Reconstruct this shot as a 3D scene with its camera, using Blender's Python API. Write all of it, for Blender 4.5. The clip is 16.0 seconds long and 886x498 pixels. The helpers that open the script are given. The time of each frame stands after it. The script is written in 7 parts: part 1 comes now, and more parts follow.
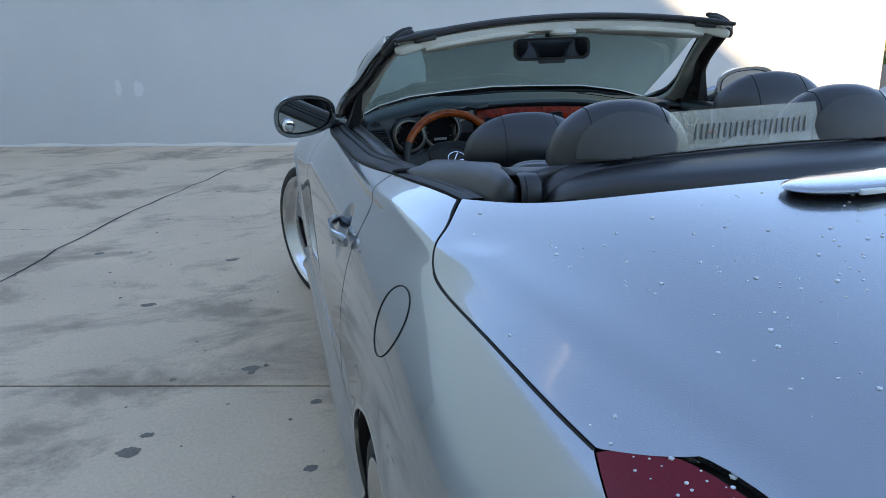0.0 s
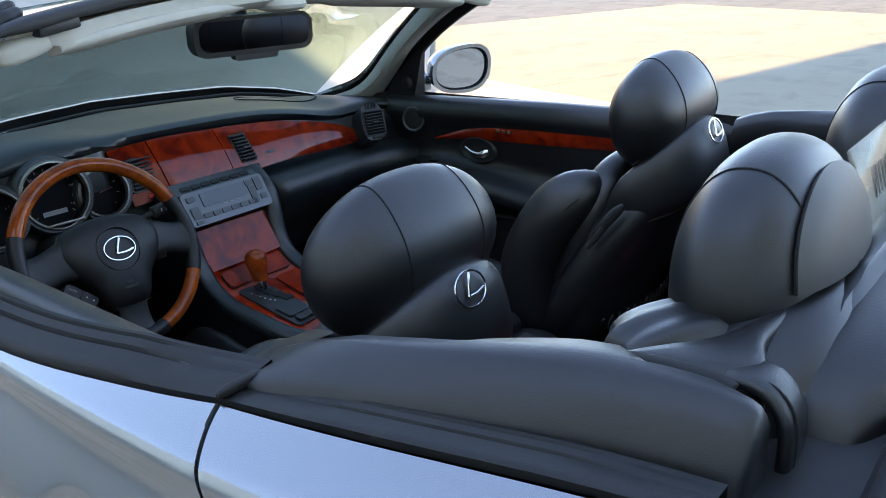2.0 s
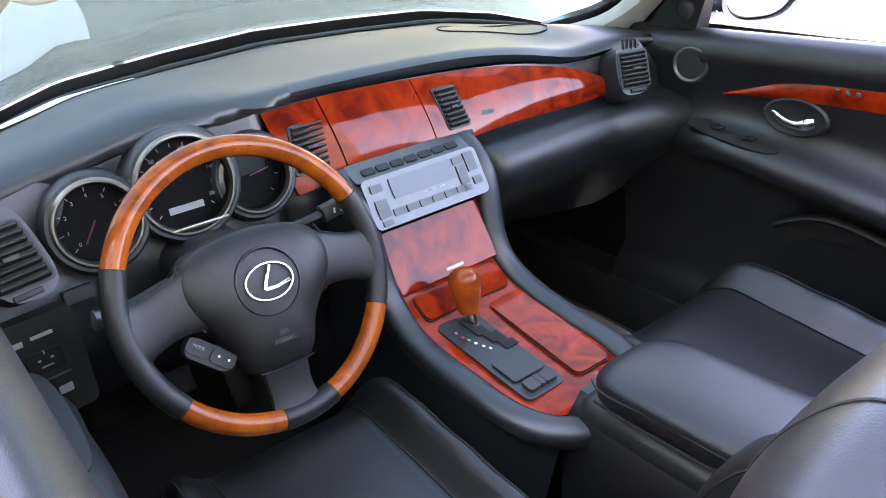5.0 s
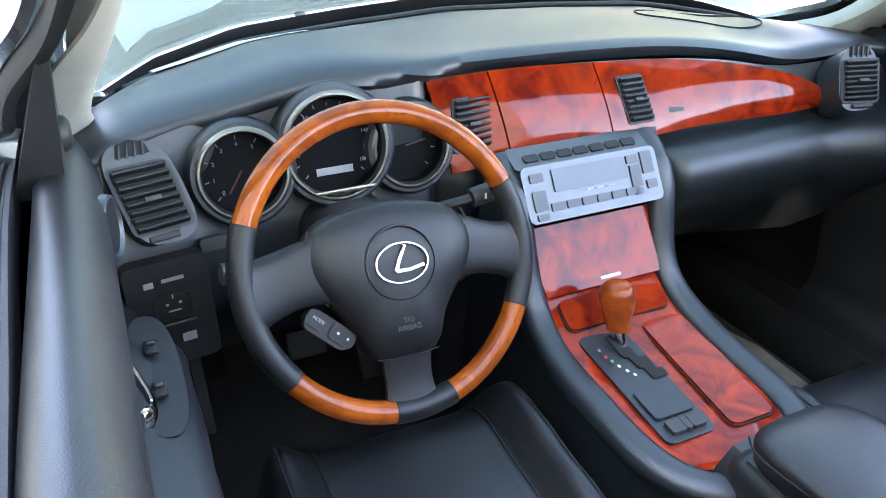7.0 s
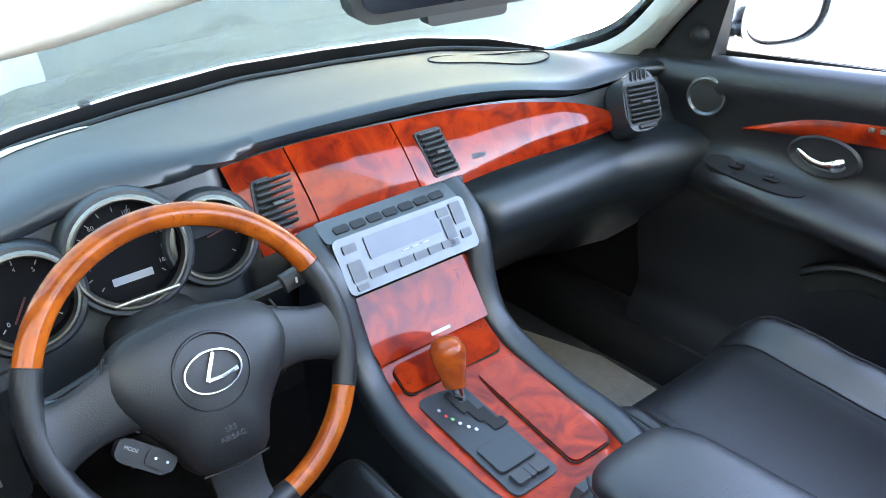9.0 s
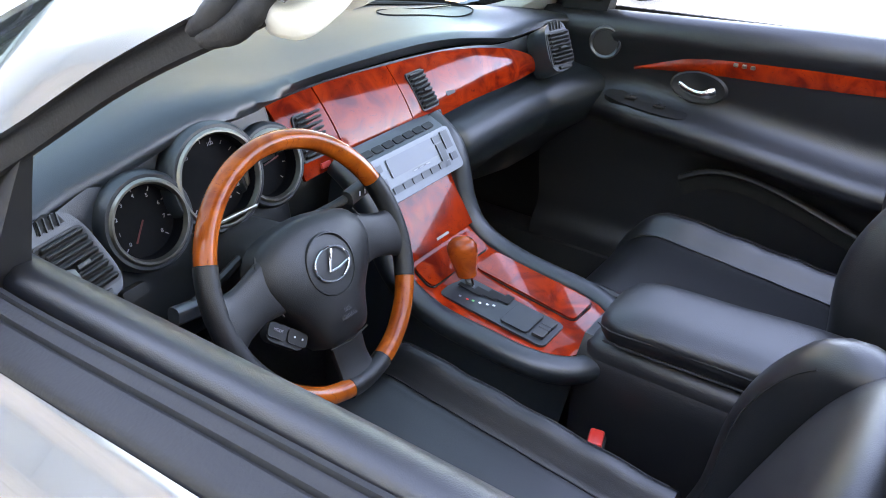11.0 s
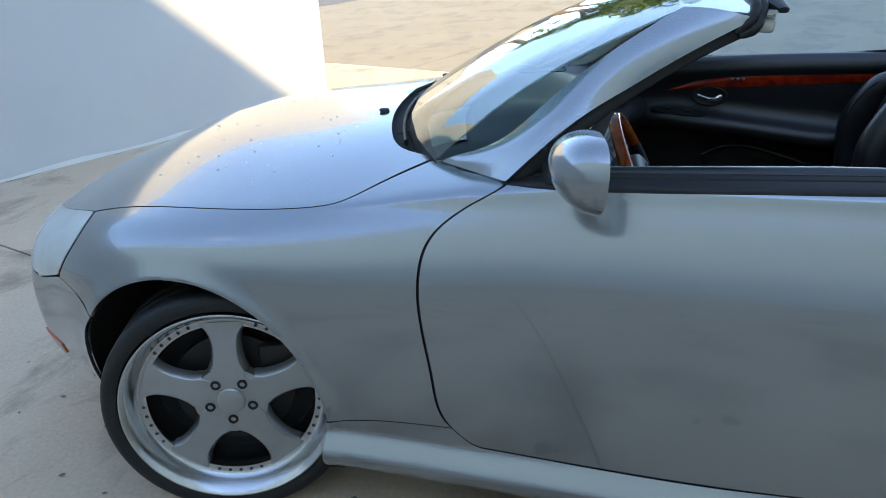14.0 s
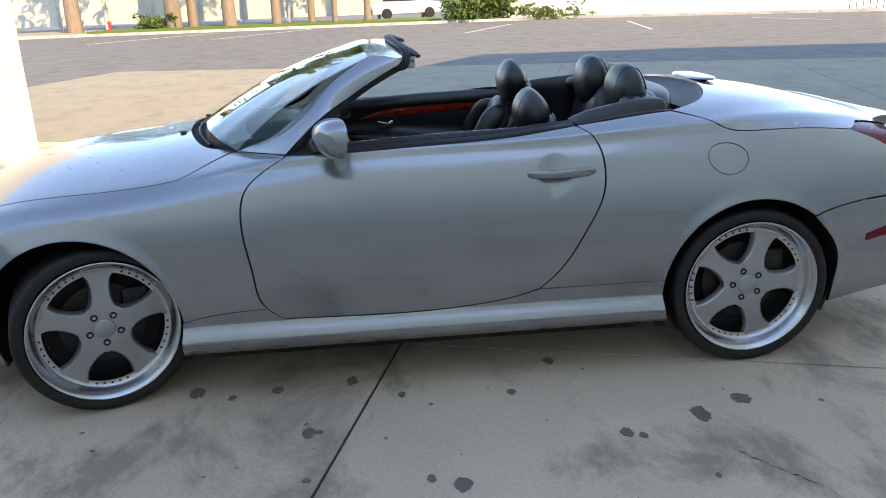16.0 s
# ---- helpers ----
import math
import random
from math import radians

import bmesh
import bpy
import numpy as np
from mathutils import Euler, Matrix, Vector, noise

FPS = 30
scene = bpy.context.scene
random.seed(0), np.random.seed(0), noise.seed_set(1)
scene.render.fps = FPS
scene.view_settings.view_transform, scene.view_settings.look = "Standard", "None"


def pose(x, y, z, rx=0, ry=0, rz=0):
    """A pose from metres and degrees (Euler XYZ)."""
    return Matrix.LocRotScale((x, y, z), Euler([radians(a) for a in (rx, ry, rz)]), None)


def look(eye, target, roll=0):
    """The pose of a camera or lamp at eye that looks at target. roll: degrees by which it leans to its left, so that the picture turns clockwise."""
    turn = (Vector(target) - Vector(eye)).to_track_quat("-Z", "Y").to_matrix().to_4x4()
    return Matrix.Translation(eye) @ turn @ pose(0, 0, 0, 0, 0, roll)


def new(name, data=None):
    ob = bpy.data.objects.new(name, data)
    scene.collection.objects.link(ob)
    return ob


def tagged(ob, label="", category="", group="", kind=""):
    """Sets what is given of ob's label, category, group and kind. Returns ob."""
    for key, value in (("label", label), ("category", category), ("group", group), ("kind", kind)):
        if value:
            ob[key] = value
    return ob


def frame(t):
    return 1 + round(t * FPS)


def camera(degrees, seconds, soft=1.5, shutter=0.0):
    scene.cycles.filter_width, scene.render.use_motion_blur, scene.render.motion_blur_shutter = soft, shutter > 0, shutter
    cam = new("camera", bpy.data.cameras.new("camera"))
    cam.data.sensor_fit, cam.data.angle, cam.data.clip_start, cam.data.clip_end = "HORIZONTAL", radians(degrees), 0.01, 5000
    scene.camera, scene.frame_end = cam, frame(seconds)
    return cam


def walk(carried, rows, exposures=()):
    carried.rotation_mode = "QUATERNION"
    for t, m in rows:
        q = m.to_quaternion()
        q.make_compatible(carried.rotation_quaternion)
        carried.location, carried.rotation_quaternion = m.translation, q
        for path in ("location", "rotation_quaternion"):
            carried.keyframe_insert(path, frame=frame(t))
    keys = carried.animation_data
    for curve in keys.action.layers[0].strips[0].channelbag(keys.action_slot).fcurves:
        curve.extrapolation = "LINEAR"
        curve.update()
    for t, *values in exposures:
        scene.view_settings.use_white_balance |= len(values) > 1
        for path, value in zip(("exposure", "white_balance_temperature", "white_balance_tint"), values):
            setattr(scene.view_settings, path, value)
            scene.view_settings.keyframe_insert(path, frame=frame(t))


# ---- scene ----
cam = camera(58.7, 16.0, soft=0.7)
METRES, EYE, TILT, LEAN, TURN = 8.0, 1.5, 0.0, 0.0, 0.0
# stops, as the phone's camera opens up over the dark cabin
EXPOSURES = [(0, 2.1, 12000, 13), (1.0, 2.2, 11600, 11), (1.5, 2.38, 11500, 12), (2.0, 2.68, 13400, 17), (2.5, 3.65, 15400, 25), (3.0, 4.3, 19500, 32), (3.5, 4.56, 21000, 33),
             (4.2, 4.62, 21500, 33), (6.3, 4.85, 17500, 24), (7.0, 4.92, 17600, 22), (8.0, 5.24, 18200, 22), (8.7, 5.2, 17000, 19), (10.8, 4.6, 19000, 28), (11.5, 4.62, 19000, 27),
             (12.0, 3.6, 17000, 21), (12.5, 2.7, 12600, 10), (13.5, 2.12, 11600, 10), (14.5, 2.12, 12000, 12), (15.0, 2.12, 12400, 15), (16.0, 2.0, 13800, 17)]
PATH = [
    (0, (-1.03, -2.546, 1.457), (-0.623, -0.69, 0.833), -2.2),
    (0.5, (-1.19, -2.153, 1.469), (-0.456, -0.396, 0.855), -2.3),
    (1, (-1.195, -1.775, 1.45), (-0.226, -0.132, 0.847), -2.8),
    (1.5, (-1.15, -1.4, 1.442), (0.097, 0.036, 0.822), -2.6),
    (2, (-1.078, -1.17, 1.404), (0.367, 0.012, 0.685), -1.8),
    (2.5, (-0.929, -1.052, 1.393), (0.529, 0.064, 0.599), -1.0),
    (3, (-0.853, -0.979, 1.39), (0.527, 0.21, 0.564), -0.9),
    (3.5, (-0.833, -0.854, 1.405), (0.406, 0.464, 0.552), -1.2),
    (4, (-0.814, -0.75, 1.379), (0.36, 0.627, 0.528), -2.0),
    (6.3, (-0.604, -0.491, 1.333), (0.307, 1.014, 0.382), -2.4),
    (6.5, (-0.615, -0.496, 1.336), (0.253, 1.047, 0.406), -1.8),
    (7, (-0.639, -0.51, 1.309), (0.084, 1.106, 0.376), -0.4),
    (7.5, (-0.626, -0.511, 1.295), (0.079, 1.068, 0.29), 0.2),
    (8, (-0.575, -0.506, 1.31), (0.196, 1.042, 0.305), -2.6),
    (8.5, (-0.506, -0.512, 1.343), (0.362, 1.025, 0.404), -6.1),
    (8.7, (-0.513, -0.509, 1.348), (0.42, 1.008, 0.438), -5.9),
    (10.8, (-1.016, -0.484, 1.449), (0.334, 0.607, 0.455), -0.6),
    (11, (-1.007, -0.434, 1.428), (0.377, 0.604, 0.425), -0.4),
    (11.5, (-1.061, -0.245, 1.431), (0.424, 0.642, 0.427), -0.2),
    (12, (-1.243, -0.11, 1.45), (0.354, 0.635, 0.505), -3.1),
    (12.5, (-1.469, -0.08, 1.468), (0.184, 0.621, 0.588), -3.3),
    (13, (-1.767, -0.076, 1.494), (-0.113, 0.676, 0.66), -2.9),
    (13.5, (-2.069, 0.038, 1.491), (-0.393, 0.782, 0.692), -3.0),
    (14, (-2.373, 0.147, 1.508), (-0.626, 0.742, 0.737), -2.9),
    (14.5, (-2.698, 0.136, 1.492), (-0.886, 0.55, 0.753), -2.5),
    (15, (-3.022, 0.157, 1.504), (-1.158, 0.269, 0.788), -2.2),
    (15.5, (-3.393, 0.217, 1.525), (-1.506, 0.112, 0.87), -2.3),
    (16, (-3.818, 0.217, 1.536), (-1.922, 0.048, 0.923), -2.1),
]
walk(cam, [(t, look(eye, target, roll)) for t, eye, target, roll in PATH], EXPOSURES)

# ---- light: open sky, low warm sun, the yard in the shade of an unseen building ----
SUN_TO = Vector((-0.687, -0.386, 0.616))
world = bpy.data.worlds.new("sky")
scene.world = world
world.use_nodes = True
wt = world.node_tree
wt.nodes.clear()
sky = wt.nodes.new("ShaderNodeTexSky")
sky.sky_type, sky.sun_disc = "NISHITA", False
sky.sun_elevation = math.asin(SUN_TO.z)
sky.sun_rotation = math.atan2(SUN_TO.x, SUN_TO.y)
sky.air_density, sky.dust_density, sky.ozone_density = 0.55, 0.05, 3.0
# thin broken clouds over the blue
wco = wt.nodes.new("ShaderNodeTexCoord")
wmap = wt.nodes.new("ShaderNodeMapping")
wmap.inputs["Scale"].default_value = (1.6, 1.6, 4.0)
wnoise = wt.nodes.new("ShaderNodeTexNoise")
wnoise.inputs["Scale"].default_value, wnoise.inputs["Detail"].default_value = 1.7, 6.0
wramp = wt.nodes.new("ShaderNodeValToRGB")
wramp.color_ramp.elements[0].position, wramp.color_ramp.elements[1].position = 0.68, 0.98
wmix = wt.nodes.new("ShaderNodeMixRGB")
wmix.inputs[2].default_value = (7.0, 7.3, 7.8, 1)
wback = wt.nodes.new("ShaderNodeBackground")
wback.inputs["Strength"].default_value = 0.235
wout = wt.nodes.new("ShaderNodeOutputWorld")
wt.links.new(wco.outputs["Generated"], wmap.inputs["Vector"])
wt.links.new(wmap.outputs["Vector"], wnoise.inputs["Vector"])
wt.links.new(wnoise.outputs["Fac"], wramp.inputs["Fac"])
wt.links.new(wramp.outputs["Color"], wmix.inputs[0])
wtint = wt.nodes.new("ShaderNodeMixRGB")
wtint.blend_type = "MULTIPLY"
wtint.inputs[0].default_value, wtint.inputs[2].default_value = 1.0, (0.77, 1.0, 1.19, 1)
wt.links.new(sky.outputs["Color"], wtint.inputs[1])
wt.links.new(wtint.outputs["Color"], wmix.inputs[1])
wt.links.new(wmix.outputs["Color"], wback.inputs["Color"])
wt.links.new(wback.outputs["Background"], wout.inputs["Surface"])
sun = new("sun", bpy.data.lights.new("sun", "SUN"))
sun.data.energy, sun.data.angle, sun.data.color = 2.05, radians(0.5), (1.0, 0.94, 0.83)
sun.matrix_world = look((0, 0, 30), Vector((0, 0, 30)) - SUN_TO)

# ---- the car body as a spline surface ----
# Body surface of the car: half sections (x, z) at stations along y, joined by cubic splines.
STATIONS = {
    2.215: [(.20, .24), (.22, .33), (.23, .43), (.22, .52), (.20, .565), (.17, .585), (.14, .60), (.08, .61), (0, .615)],
    2.15: [(.44, .21), (.49, .33), (.51, .46), (.49, .57), (.44, .635), (.38, .665), (.32, .68), (.18, .70), (0, .71)],
    2.0: [(.63, .20), (.69, .33), (.715, .48), (.70, .62), (.65, .70), (.58, .735), (.5, .755), (.27, .79), (0, .805)],
    1.7: [(.79, .19), (.84, .34), (.865, .52), (.85, .68), (.79, .775), (.715, .81), (.61, .84), (.34, .895), (0, .92)],
    1.31: [(.858, .210), (.895, .34), (.912, .52), (.905, .69), (.865, .80), (.79, .85), (.70, .88), (.38, .95), (0, .98)],
    0.9: [(.858, .210), (.884, .34), (.897, .52), (.888, .71), (.85, .83), (.795, .89), (.73, .92), (.42, .99), (0, 1.025)],
    0.5: [(.858, .210), (.88, .34), (.893, .52), (.886, .72), (.853, .86), (.805, .94), (.745, .98), (.42, 1.02), (0, 1.05)],
    0.0: [(.858, .210), (.88, .34), (.892, .52), (.885, .72), (.852, .87), (.80, .958), (.735, 1.0), (.42, 1.04), (0, 1.06)],
    -0.6: [(.858, .210), (.88, .34), (.893, .52), (.886, .72), (.85, .87), (.795, .965), (.725, 1.02), (.42, 1.07), (0, 1.09)],
    -1.03: [(.858, .210), (.885, .34), (.902, .52), (.895, .72), (.85, .87), (.785, .968), (.69, 1.04), (.40, 1.10), (0, 1.118)],
    -1.31: [(.858, .210), (.885, .34), (.904, .52), (.898, .72), (.85, .865), (.78, .955), (.68, 1.018), (.40, 1.09), (0, 1.115)],
    -1.7: [(.82, .22), (.86, .35), (.882, .52), (.875, .71), (.83, .845), (.755, .925), (.65, .98), (.36, 1.04), (0, 1.06)],
    -2.0: [(.74, .24), (.79, .36), (.81, .53), (.80, .70), (.755, .82), (.68, .89), (.58, .93), (.33, .975), (0, .99)],
    -2.2: [(.60, .26), (.65, .37), (.67, .53), (.66, .68), (.615, .78), (.54, .835), (.46, .86), (.26, .885), (0, .895)],
    -2.29: [(.40, .28), (.43, .38), (.45, .53), (.44, .65), (.41, .73), (.36, .77), (.30, .79), (.17, .805), (0, .81)],
}


def spline(xs, ys):
    """Natural cubic spline through the rows ys at xs: returns a function of an array."""
    xs, ys = np.asarray(xs, float), np.asarray(ys, float)
    n = len(xs)
    h = np.diff(xs)
    a, b = np.zeros((n, n)), np.zeros((n, *ys.shape[1:]))
    a[0, 0] = a[-1, -1] = 1
    for i in range(1, n - 1):
        a[i, i - 1:i + 2] = h[i - 1], 2 * (h[i - 1] + h[i]), h[i]
        b[i] = 6 * ((ys[i + 1] - ys[i]) / h[i] - (ys[i] - ys[i - 1]) / h[i - 1])
    m = np.linalg.solve(a, b.reshape(n, -1)).reshape(ys.shape)

    def at(x):
        x = np.clip(np.asarray(x, float), xs[0], xs[-1])
        i = np.clip(np.searchsorted(xs, x) - 1, 0, n - 2)
        pad = (...,) + (None,) * (ys.ndim - 1)
        hi, l, r = h[i][pad], (xs[i + 1] - x)[pad], (x - xs[i])[pad]
        return m[i] * l**3 / (6 * hi) + m[i + 1] * r**3 / (6 * hi) + (ys[i] / hi - m[i] * hi / 6) * l + (ys[i + 1] / hi - m[i + 1] * hi / 6) * r

    return at


STATION_Y = sorted(STATIONS)
along = spline(STATION_Y, [STATIONS[y] for y in STATION_Y])


def body(y, s, side=-1):
    """Points of the body's skin at lengthwise places y and section places s (0 sill to 8 centre line)."""
    y, s = np.broadcast_arrays(np.asarray(y, float), np.asarray(s, float))
    rows = along(y.ravel())
    s_flat = np.clip(s.ravel(), 0, 8)
    nodes = np.arange(9)
    h = SECTION(s_flat)
    xz = np.einsum("nk,nkc->nc", h, rows)
    return np.stack([side * xz[:, 0], y.ravel(), xz[:, 1]], 1).reshape(*y.shape, 3)


SECTION = spline(np.arange(9), np.eye(9))

# ---- materials ----


def material(name, color, rough=0.5, metal=0.0, second=None, scale=8.0, amount=0.5, bump=0.0, bump_scale=60.0, coat=0.0, coat_rough=0.05,
             rough_var=0.0, ior=1.5, detail=6.0, stretch=(1, 1, 1), transmission=0.0, low=0.35, high=0.65, random_value=0.0):
    m = bpy.data.materials.new(name)
    m.use_nodes = True
    nt = m.node_tree
    b = nt.nodes["Principled BSDF"]
    b.inputs["Roughness"].default_value, b.inputs["Metallic"].default_value = rough, metal
    b.inputs["Coat Weight"].default_value, b.inputs["Coat Roughness"].default_value = coat, coat_rough
    b.inputs["IOR"].default_value, b.inputs["Transmission Weight"].default_value = ior, transmission
    b.inputs["Base Color"].default_value = (*color, 1)
    co = nt.nodes.new("ShaderNodeTexCoord")
    mp = nt.nodes.new("ShaderNodeMapping")
    mp.inputs["Scale"].default_value = stretch
    nt.links.new(co.outputs["Object"], mp.inputs["Vector"])
    if second is not None:
        n1 = nt.nodes.new("ShaderNodeTexNoise")
        n1.inputs["Scale"].default_value, n1.inputs["Detail"].default_value, n1.inputs["Roughness"].default_value = scale, detail, 0.62
        r = nt.nodes.new("ShaderNodeValToRGB")
        r.color_ramp.elements[0].position, r.color_ramp.elements[1].position = low, high
        r.color_ramp.elements[0].color, r.color_ramp.elements[1].color = (*color, 1), (*[c + (d - c) * amount for c, d in zip(color, second)], 1)
        nt.links.new(mp.outputs["Vector"], n1.inputs["Vector"])
        nt.links.new(n1.outputs["Fac"], r.inputs["Fac"])
        out = r.outputs["Color"]
        if random_value:
            oi, hs, mr = nt.nodes.new("ShaderNodeObjectInfo"), nt.nodes.new("ShaderNodeHueSaturation"), nt.nodes.new("ShaderNodeMapRange")
            mr.inputs["To Min"].default_value, mr.inputs["To Max"].default_value = 1 - random_value, 1 + random_value
            nt.links.new(oi.outputs["Random"], mr.inputs["Value"])
            nt.links.new(mr.outputs["Result"], hs.inputs["Value"])
            nt.links.new(out, hs.inputs["Color"])
            out = hs.outputs["Color"]
        nt.links.new(out, b.inputs["Base Color"])
        if rough_var:
            mr = nt.nodes.new("ShaderNodeMapRange")
            mr.inputs["To Min"].default_value, mr.inputs["To Max"].default_value = rough - rough_var, rough + rough_var
            nt.links.new(n1.outputs["Fac"], mr.inputs["Value"])
            nt.links.new(mr.outputs["Result"], b.inputs["Roughness"])
    if bump:
        n2 = nt.nodes.new("ShaderNodeTexNoise")
        n2.inputs["Scale"].default_value, n2.inputs["Detail"].default_value = bump_scale, 5.0
        bp = nt.nodes.new("ShaderNodeBump")
        bp.inputs["Strength"].default_value, bp.inputs["Distance"].default_value = bump, 0.004
        nt.links.new(mp.outputs["Vector"], n2.inputs["Vector"])
        nt.links.new(n2.outputs["Fac"], bp.inputs["Height"])
        nt.links.new(bp.outputs["Normal"], b.inputs["Normal"])
    return m


def grain_leather(name, color, rough, bump, spec=0.45):
    m = material(name, color, rough, second=tuple(c * 1.5 + 0.001 for c in color), scale=5.0, amount=0.4, rough_var=0.03)
    nt = m.node_tree
    co = nt.nodes.new("ShaderNodeTexCoord")
    v = nt.nodes.new("ShaderNodeTexVoronoi")
    v.inputs["Scale"].default_value = 650.0
    n = nt.nodes.new("ShaderNodeTexNoise")
    n.inputs["Scale"].default_value = 14.0
    ad = nt.nodes.new("ShaderNodeMath")
    ad.operation = "MULTIPLY_ADD"
    ad.inputs[1].default_value = 3.0
    bp = nt.nodes.new("ShaderNodeBump")
    bp.inputs["Strength"].default_value, bp.inputs["Distance"].default_value = bump, 0.0012
    nt.links.new(co.outputs["Object"], v.inputs["Vector"])
    nt.links.new(co.outputs["Object"], n.inputs["Vector"])
    nt.links.new(n.outputs["Fac"], ad.inputs[0])
    nt.links.new(v.outputs["Distance"], ad.inputs[2])
    nt.links.new(ad.outputs["Value"], bp.inputs["Height"])
    nt.links.new(bp.outputs["Normal"], nt.nodes["Principled BSDF"].inputs["Normal"])
    nt.nodes["Principled BSDF"].inputs["Specular IOR Level"].default_value = spec
    return m


def burl(name, dark, light, knots, rough=0.12):
    """Lacquered burr walnut: swirled bands with dark knots under a clear coat."""
    m = material(name, light, rough, coat=0.5, coat_rough=0.02)
    nt = m.node_tree
    nt.nodes["Principled BSDF"].inputs["Specular IOR Level"].default_value = 0.1
    co = nt.nodes.new("ShaderNodeTexCoord")
    n1 = nt.nodes.new("ShaderNodeTexNoise")
    n1.inputs["Scale"].default_value, n1.inputs["Detail"].default_value, n1.inputs["Distortion"].default_value = 16.0, 8.0, 1.6
    r1 = nt.nodes.new("ShaderNodeValToRGB")
    r1.color_ramp.elements[0].position, r1.color_ramp.elements[0].color = 0.34, (*dark, 1)
    r1.color_ramp.elements[1].position, r1.color_ramp.elements[1].color = 0.62, (*light, 1)
    n2 = nt.nodes.new("ShaderNodeTexVoronoi")
    n2.inputs["Scale"].default_value = 13.0
    r2 = nt.nodes.new("ShaderNodeValToRGB")
    r2.color_ramp.elements[0].position, r2.color_ramp.elements[0].color = 0.04, (1, 1, 1, 1)
    r2.color_ramp.elements[1].position, r2.color_ramp.elements[1].color = 0.24, (0, 0, 0, 1)
    mx = nt.nodes.new("ShaderNodeMixRGB")
    mx.inputs[2].default_value = (*knots, 1)
    nt.links.new(co.outputs["Object"], n1.inputs["Vector"])
    nt.links.new(n1.outputs["Color"], n2.inputs["Vector"])
    nt.links.new(n1.outputs["Fac"], r1.inputs["Fac"])
    nt.links.new(n2.outputs["Distance"], r2.inputs["Fac"])
    nt.links.new(r2.outputs["Color"], mx.inputs[0])
    nt.links.new(r1.outputs["Color"], mx.inputs[1])
    nt.links.new(mx.outputs["Color"], nt.nodes["Principled BSDF"].inputs["Base Color"])
    return m


PAINT = material("silver_paint", (0.315, 0.340, 0.355), 0.22, 0.93, second=(0.340, 0.365, 0.380), scale=900, detail=1, coat=1.0, coat_rough=0.012)
PAINT.node_tree.nodes["Principled BSDF"].inputs["Coat IOR"].default_value = 1.6
GAP = material("black_gap", (0.006, 0.006, 0.006), 0.8)
LEATHER = grain_leather("black_leather", (0.0085, 0.0090, 0.0105), 0.40, 0.14, 0.66)
WHEEL_LEATHER = grain_leather("wheel_leather", (0.0075, 0.0078, 0.0085), 0.45, 0.14, 0.45)
SEAT_LEATHER = grain_leather("seat_leather", (0.0085, 0.0090, 0.0100), 0.39, 0.11, 0.66)
DASH_SKIN = grain_leather("dash_skin", (0.0060, 0.0110, 0.0140), 0.43, 0.12, 0.85)
PLASTIC = material("black_plastic", (0.011, 0.011, 0.012), 0.5, second=(0.018, 0.018, 0.018), scale=30, bump=0.1, bump_scale=900)
GREY_PLASTIC = material("grey_plastic", (0.032, 0.032, 0.033), 0.5, second=(0.044, 0.044, 0.044), scale=20, bump=0.08, bump_scale=700)
RUBBER = material("black_rubber", (0.006, 0.006, 0.0065), 0.6, second=(0.011, 0.0105, 0.010), scale=14, bump=0.15, bump_scale=250)
TYRE = material("tyre_rubber", (0.006, 0.006, 0.0065), 0.6, second=(0.013, 0.0125, 0.012), scale=9, bump=0.3, bump_scale=120)
CARPET = material("dark_carpet", (0.03, 0.028, 0.028), 0.95, second=(0.055, 0.05, 0.048), scale=120, bump=0.8, bump_scale=900)
MAT = material("taupe_mat", (0.27, 0.23, 0.19), 0.95, second=(0.36, 0.31, 0.26), scale=60, bump=0.8, bump_scale=700)
CREAM = material("cream_trim", (0.52, 0.49, 0.42), 0.85, second=(0.58, 0.55, 0.48), scale=40, bump=0.15, bump_scale=900)
WOOD = burl("burr_walnut", (0.17, 0.008, 0.004), (0.44, 0.026, 0.006), (0.09, 0.006, 0.008))
RIM_WOOD = burl("rim_walnut", (0.26, 0.036, 0.007), (0.47, 0.078, 0.011), (0.17, 0.022, 0.006), 0.2)
KNOB_WOOD = burl("knob_walnut", (0.24, 0.026, 0.007), (0.46, 0.065, 0.012), (0.15, 0.015, 0.006), 0.15)
CHROME = material("chrome", (0.80, 0.80, 0.81), 0.08, 1.0, second=(0.7, 0.7, 0.7), scale=40)
BRUSHED = material("brushed_metal", (0.30, 0.28, 0.24), 0.34, 1.0, second=(0.24, 0.225, 0.20), scale=60)
KEY = material("silver_key", (0.070, 0.074, 0.078), 0.42, 0.4, second=(0.085, 0.09, 0.094), scale=40)
SATIN = material("satin_silver", (0.125, 0.135, 0.14), 0.40, 0.8, second=(0.15, 0.16, 0.165), scale=50, bump=0.03, bump_scale=800)
ALLOY = material("painted_alloy", (0.44, 0.45, 0.46), 0.36, 0.85, second=(0.40, 0.41, 0.415), scale=25, rough_var=0.05, coat=0.5)
POLISHED = material("polished_lip", (0.62, 0.62, 0.62), 0.24, 1.0, second=(0.5, 0.5, 0.5), scale=30, rough_var=0.06)
IRON = material("brake_iron", (0.035, 0.033, 0.032), 0.55, 0.6, second=(0.06, 0.05, 0.045), scale=30)
GAUGE = material("gauge_face", (0.004, 0.004, 0.005), 0.6, ior=1.2)
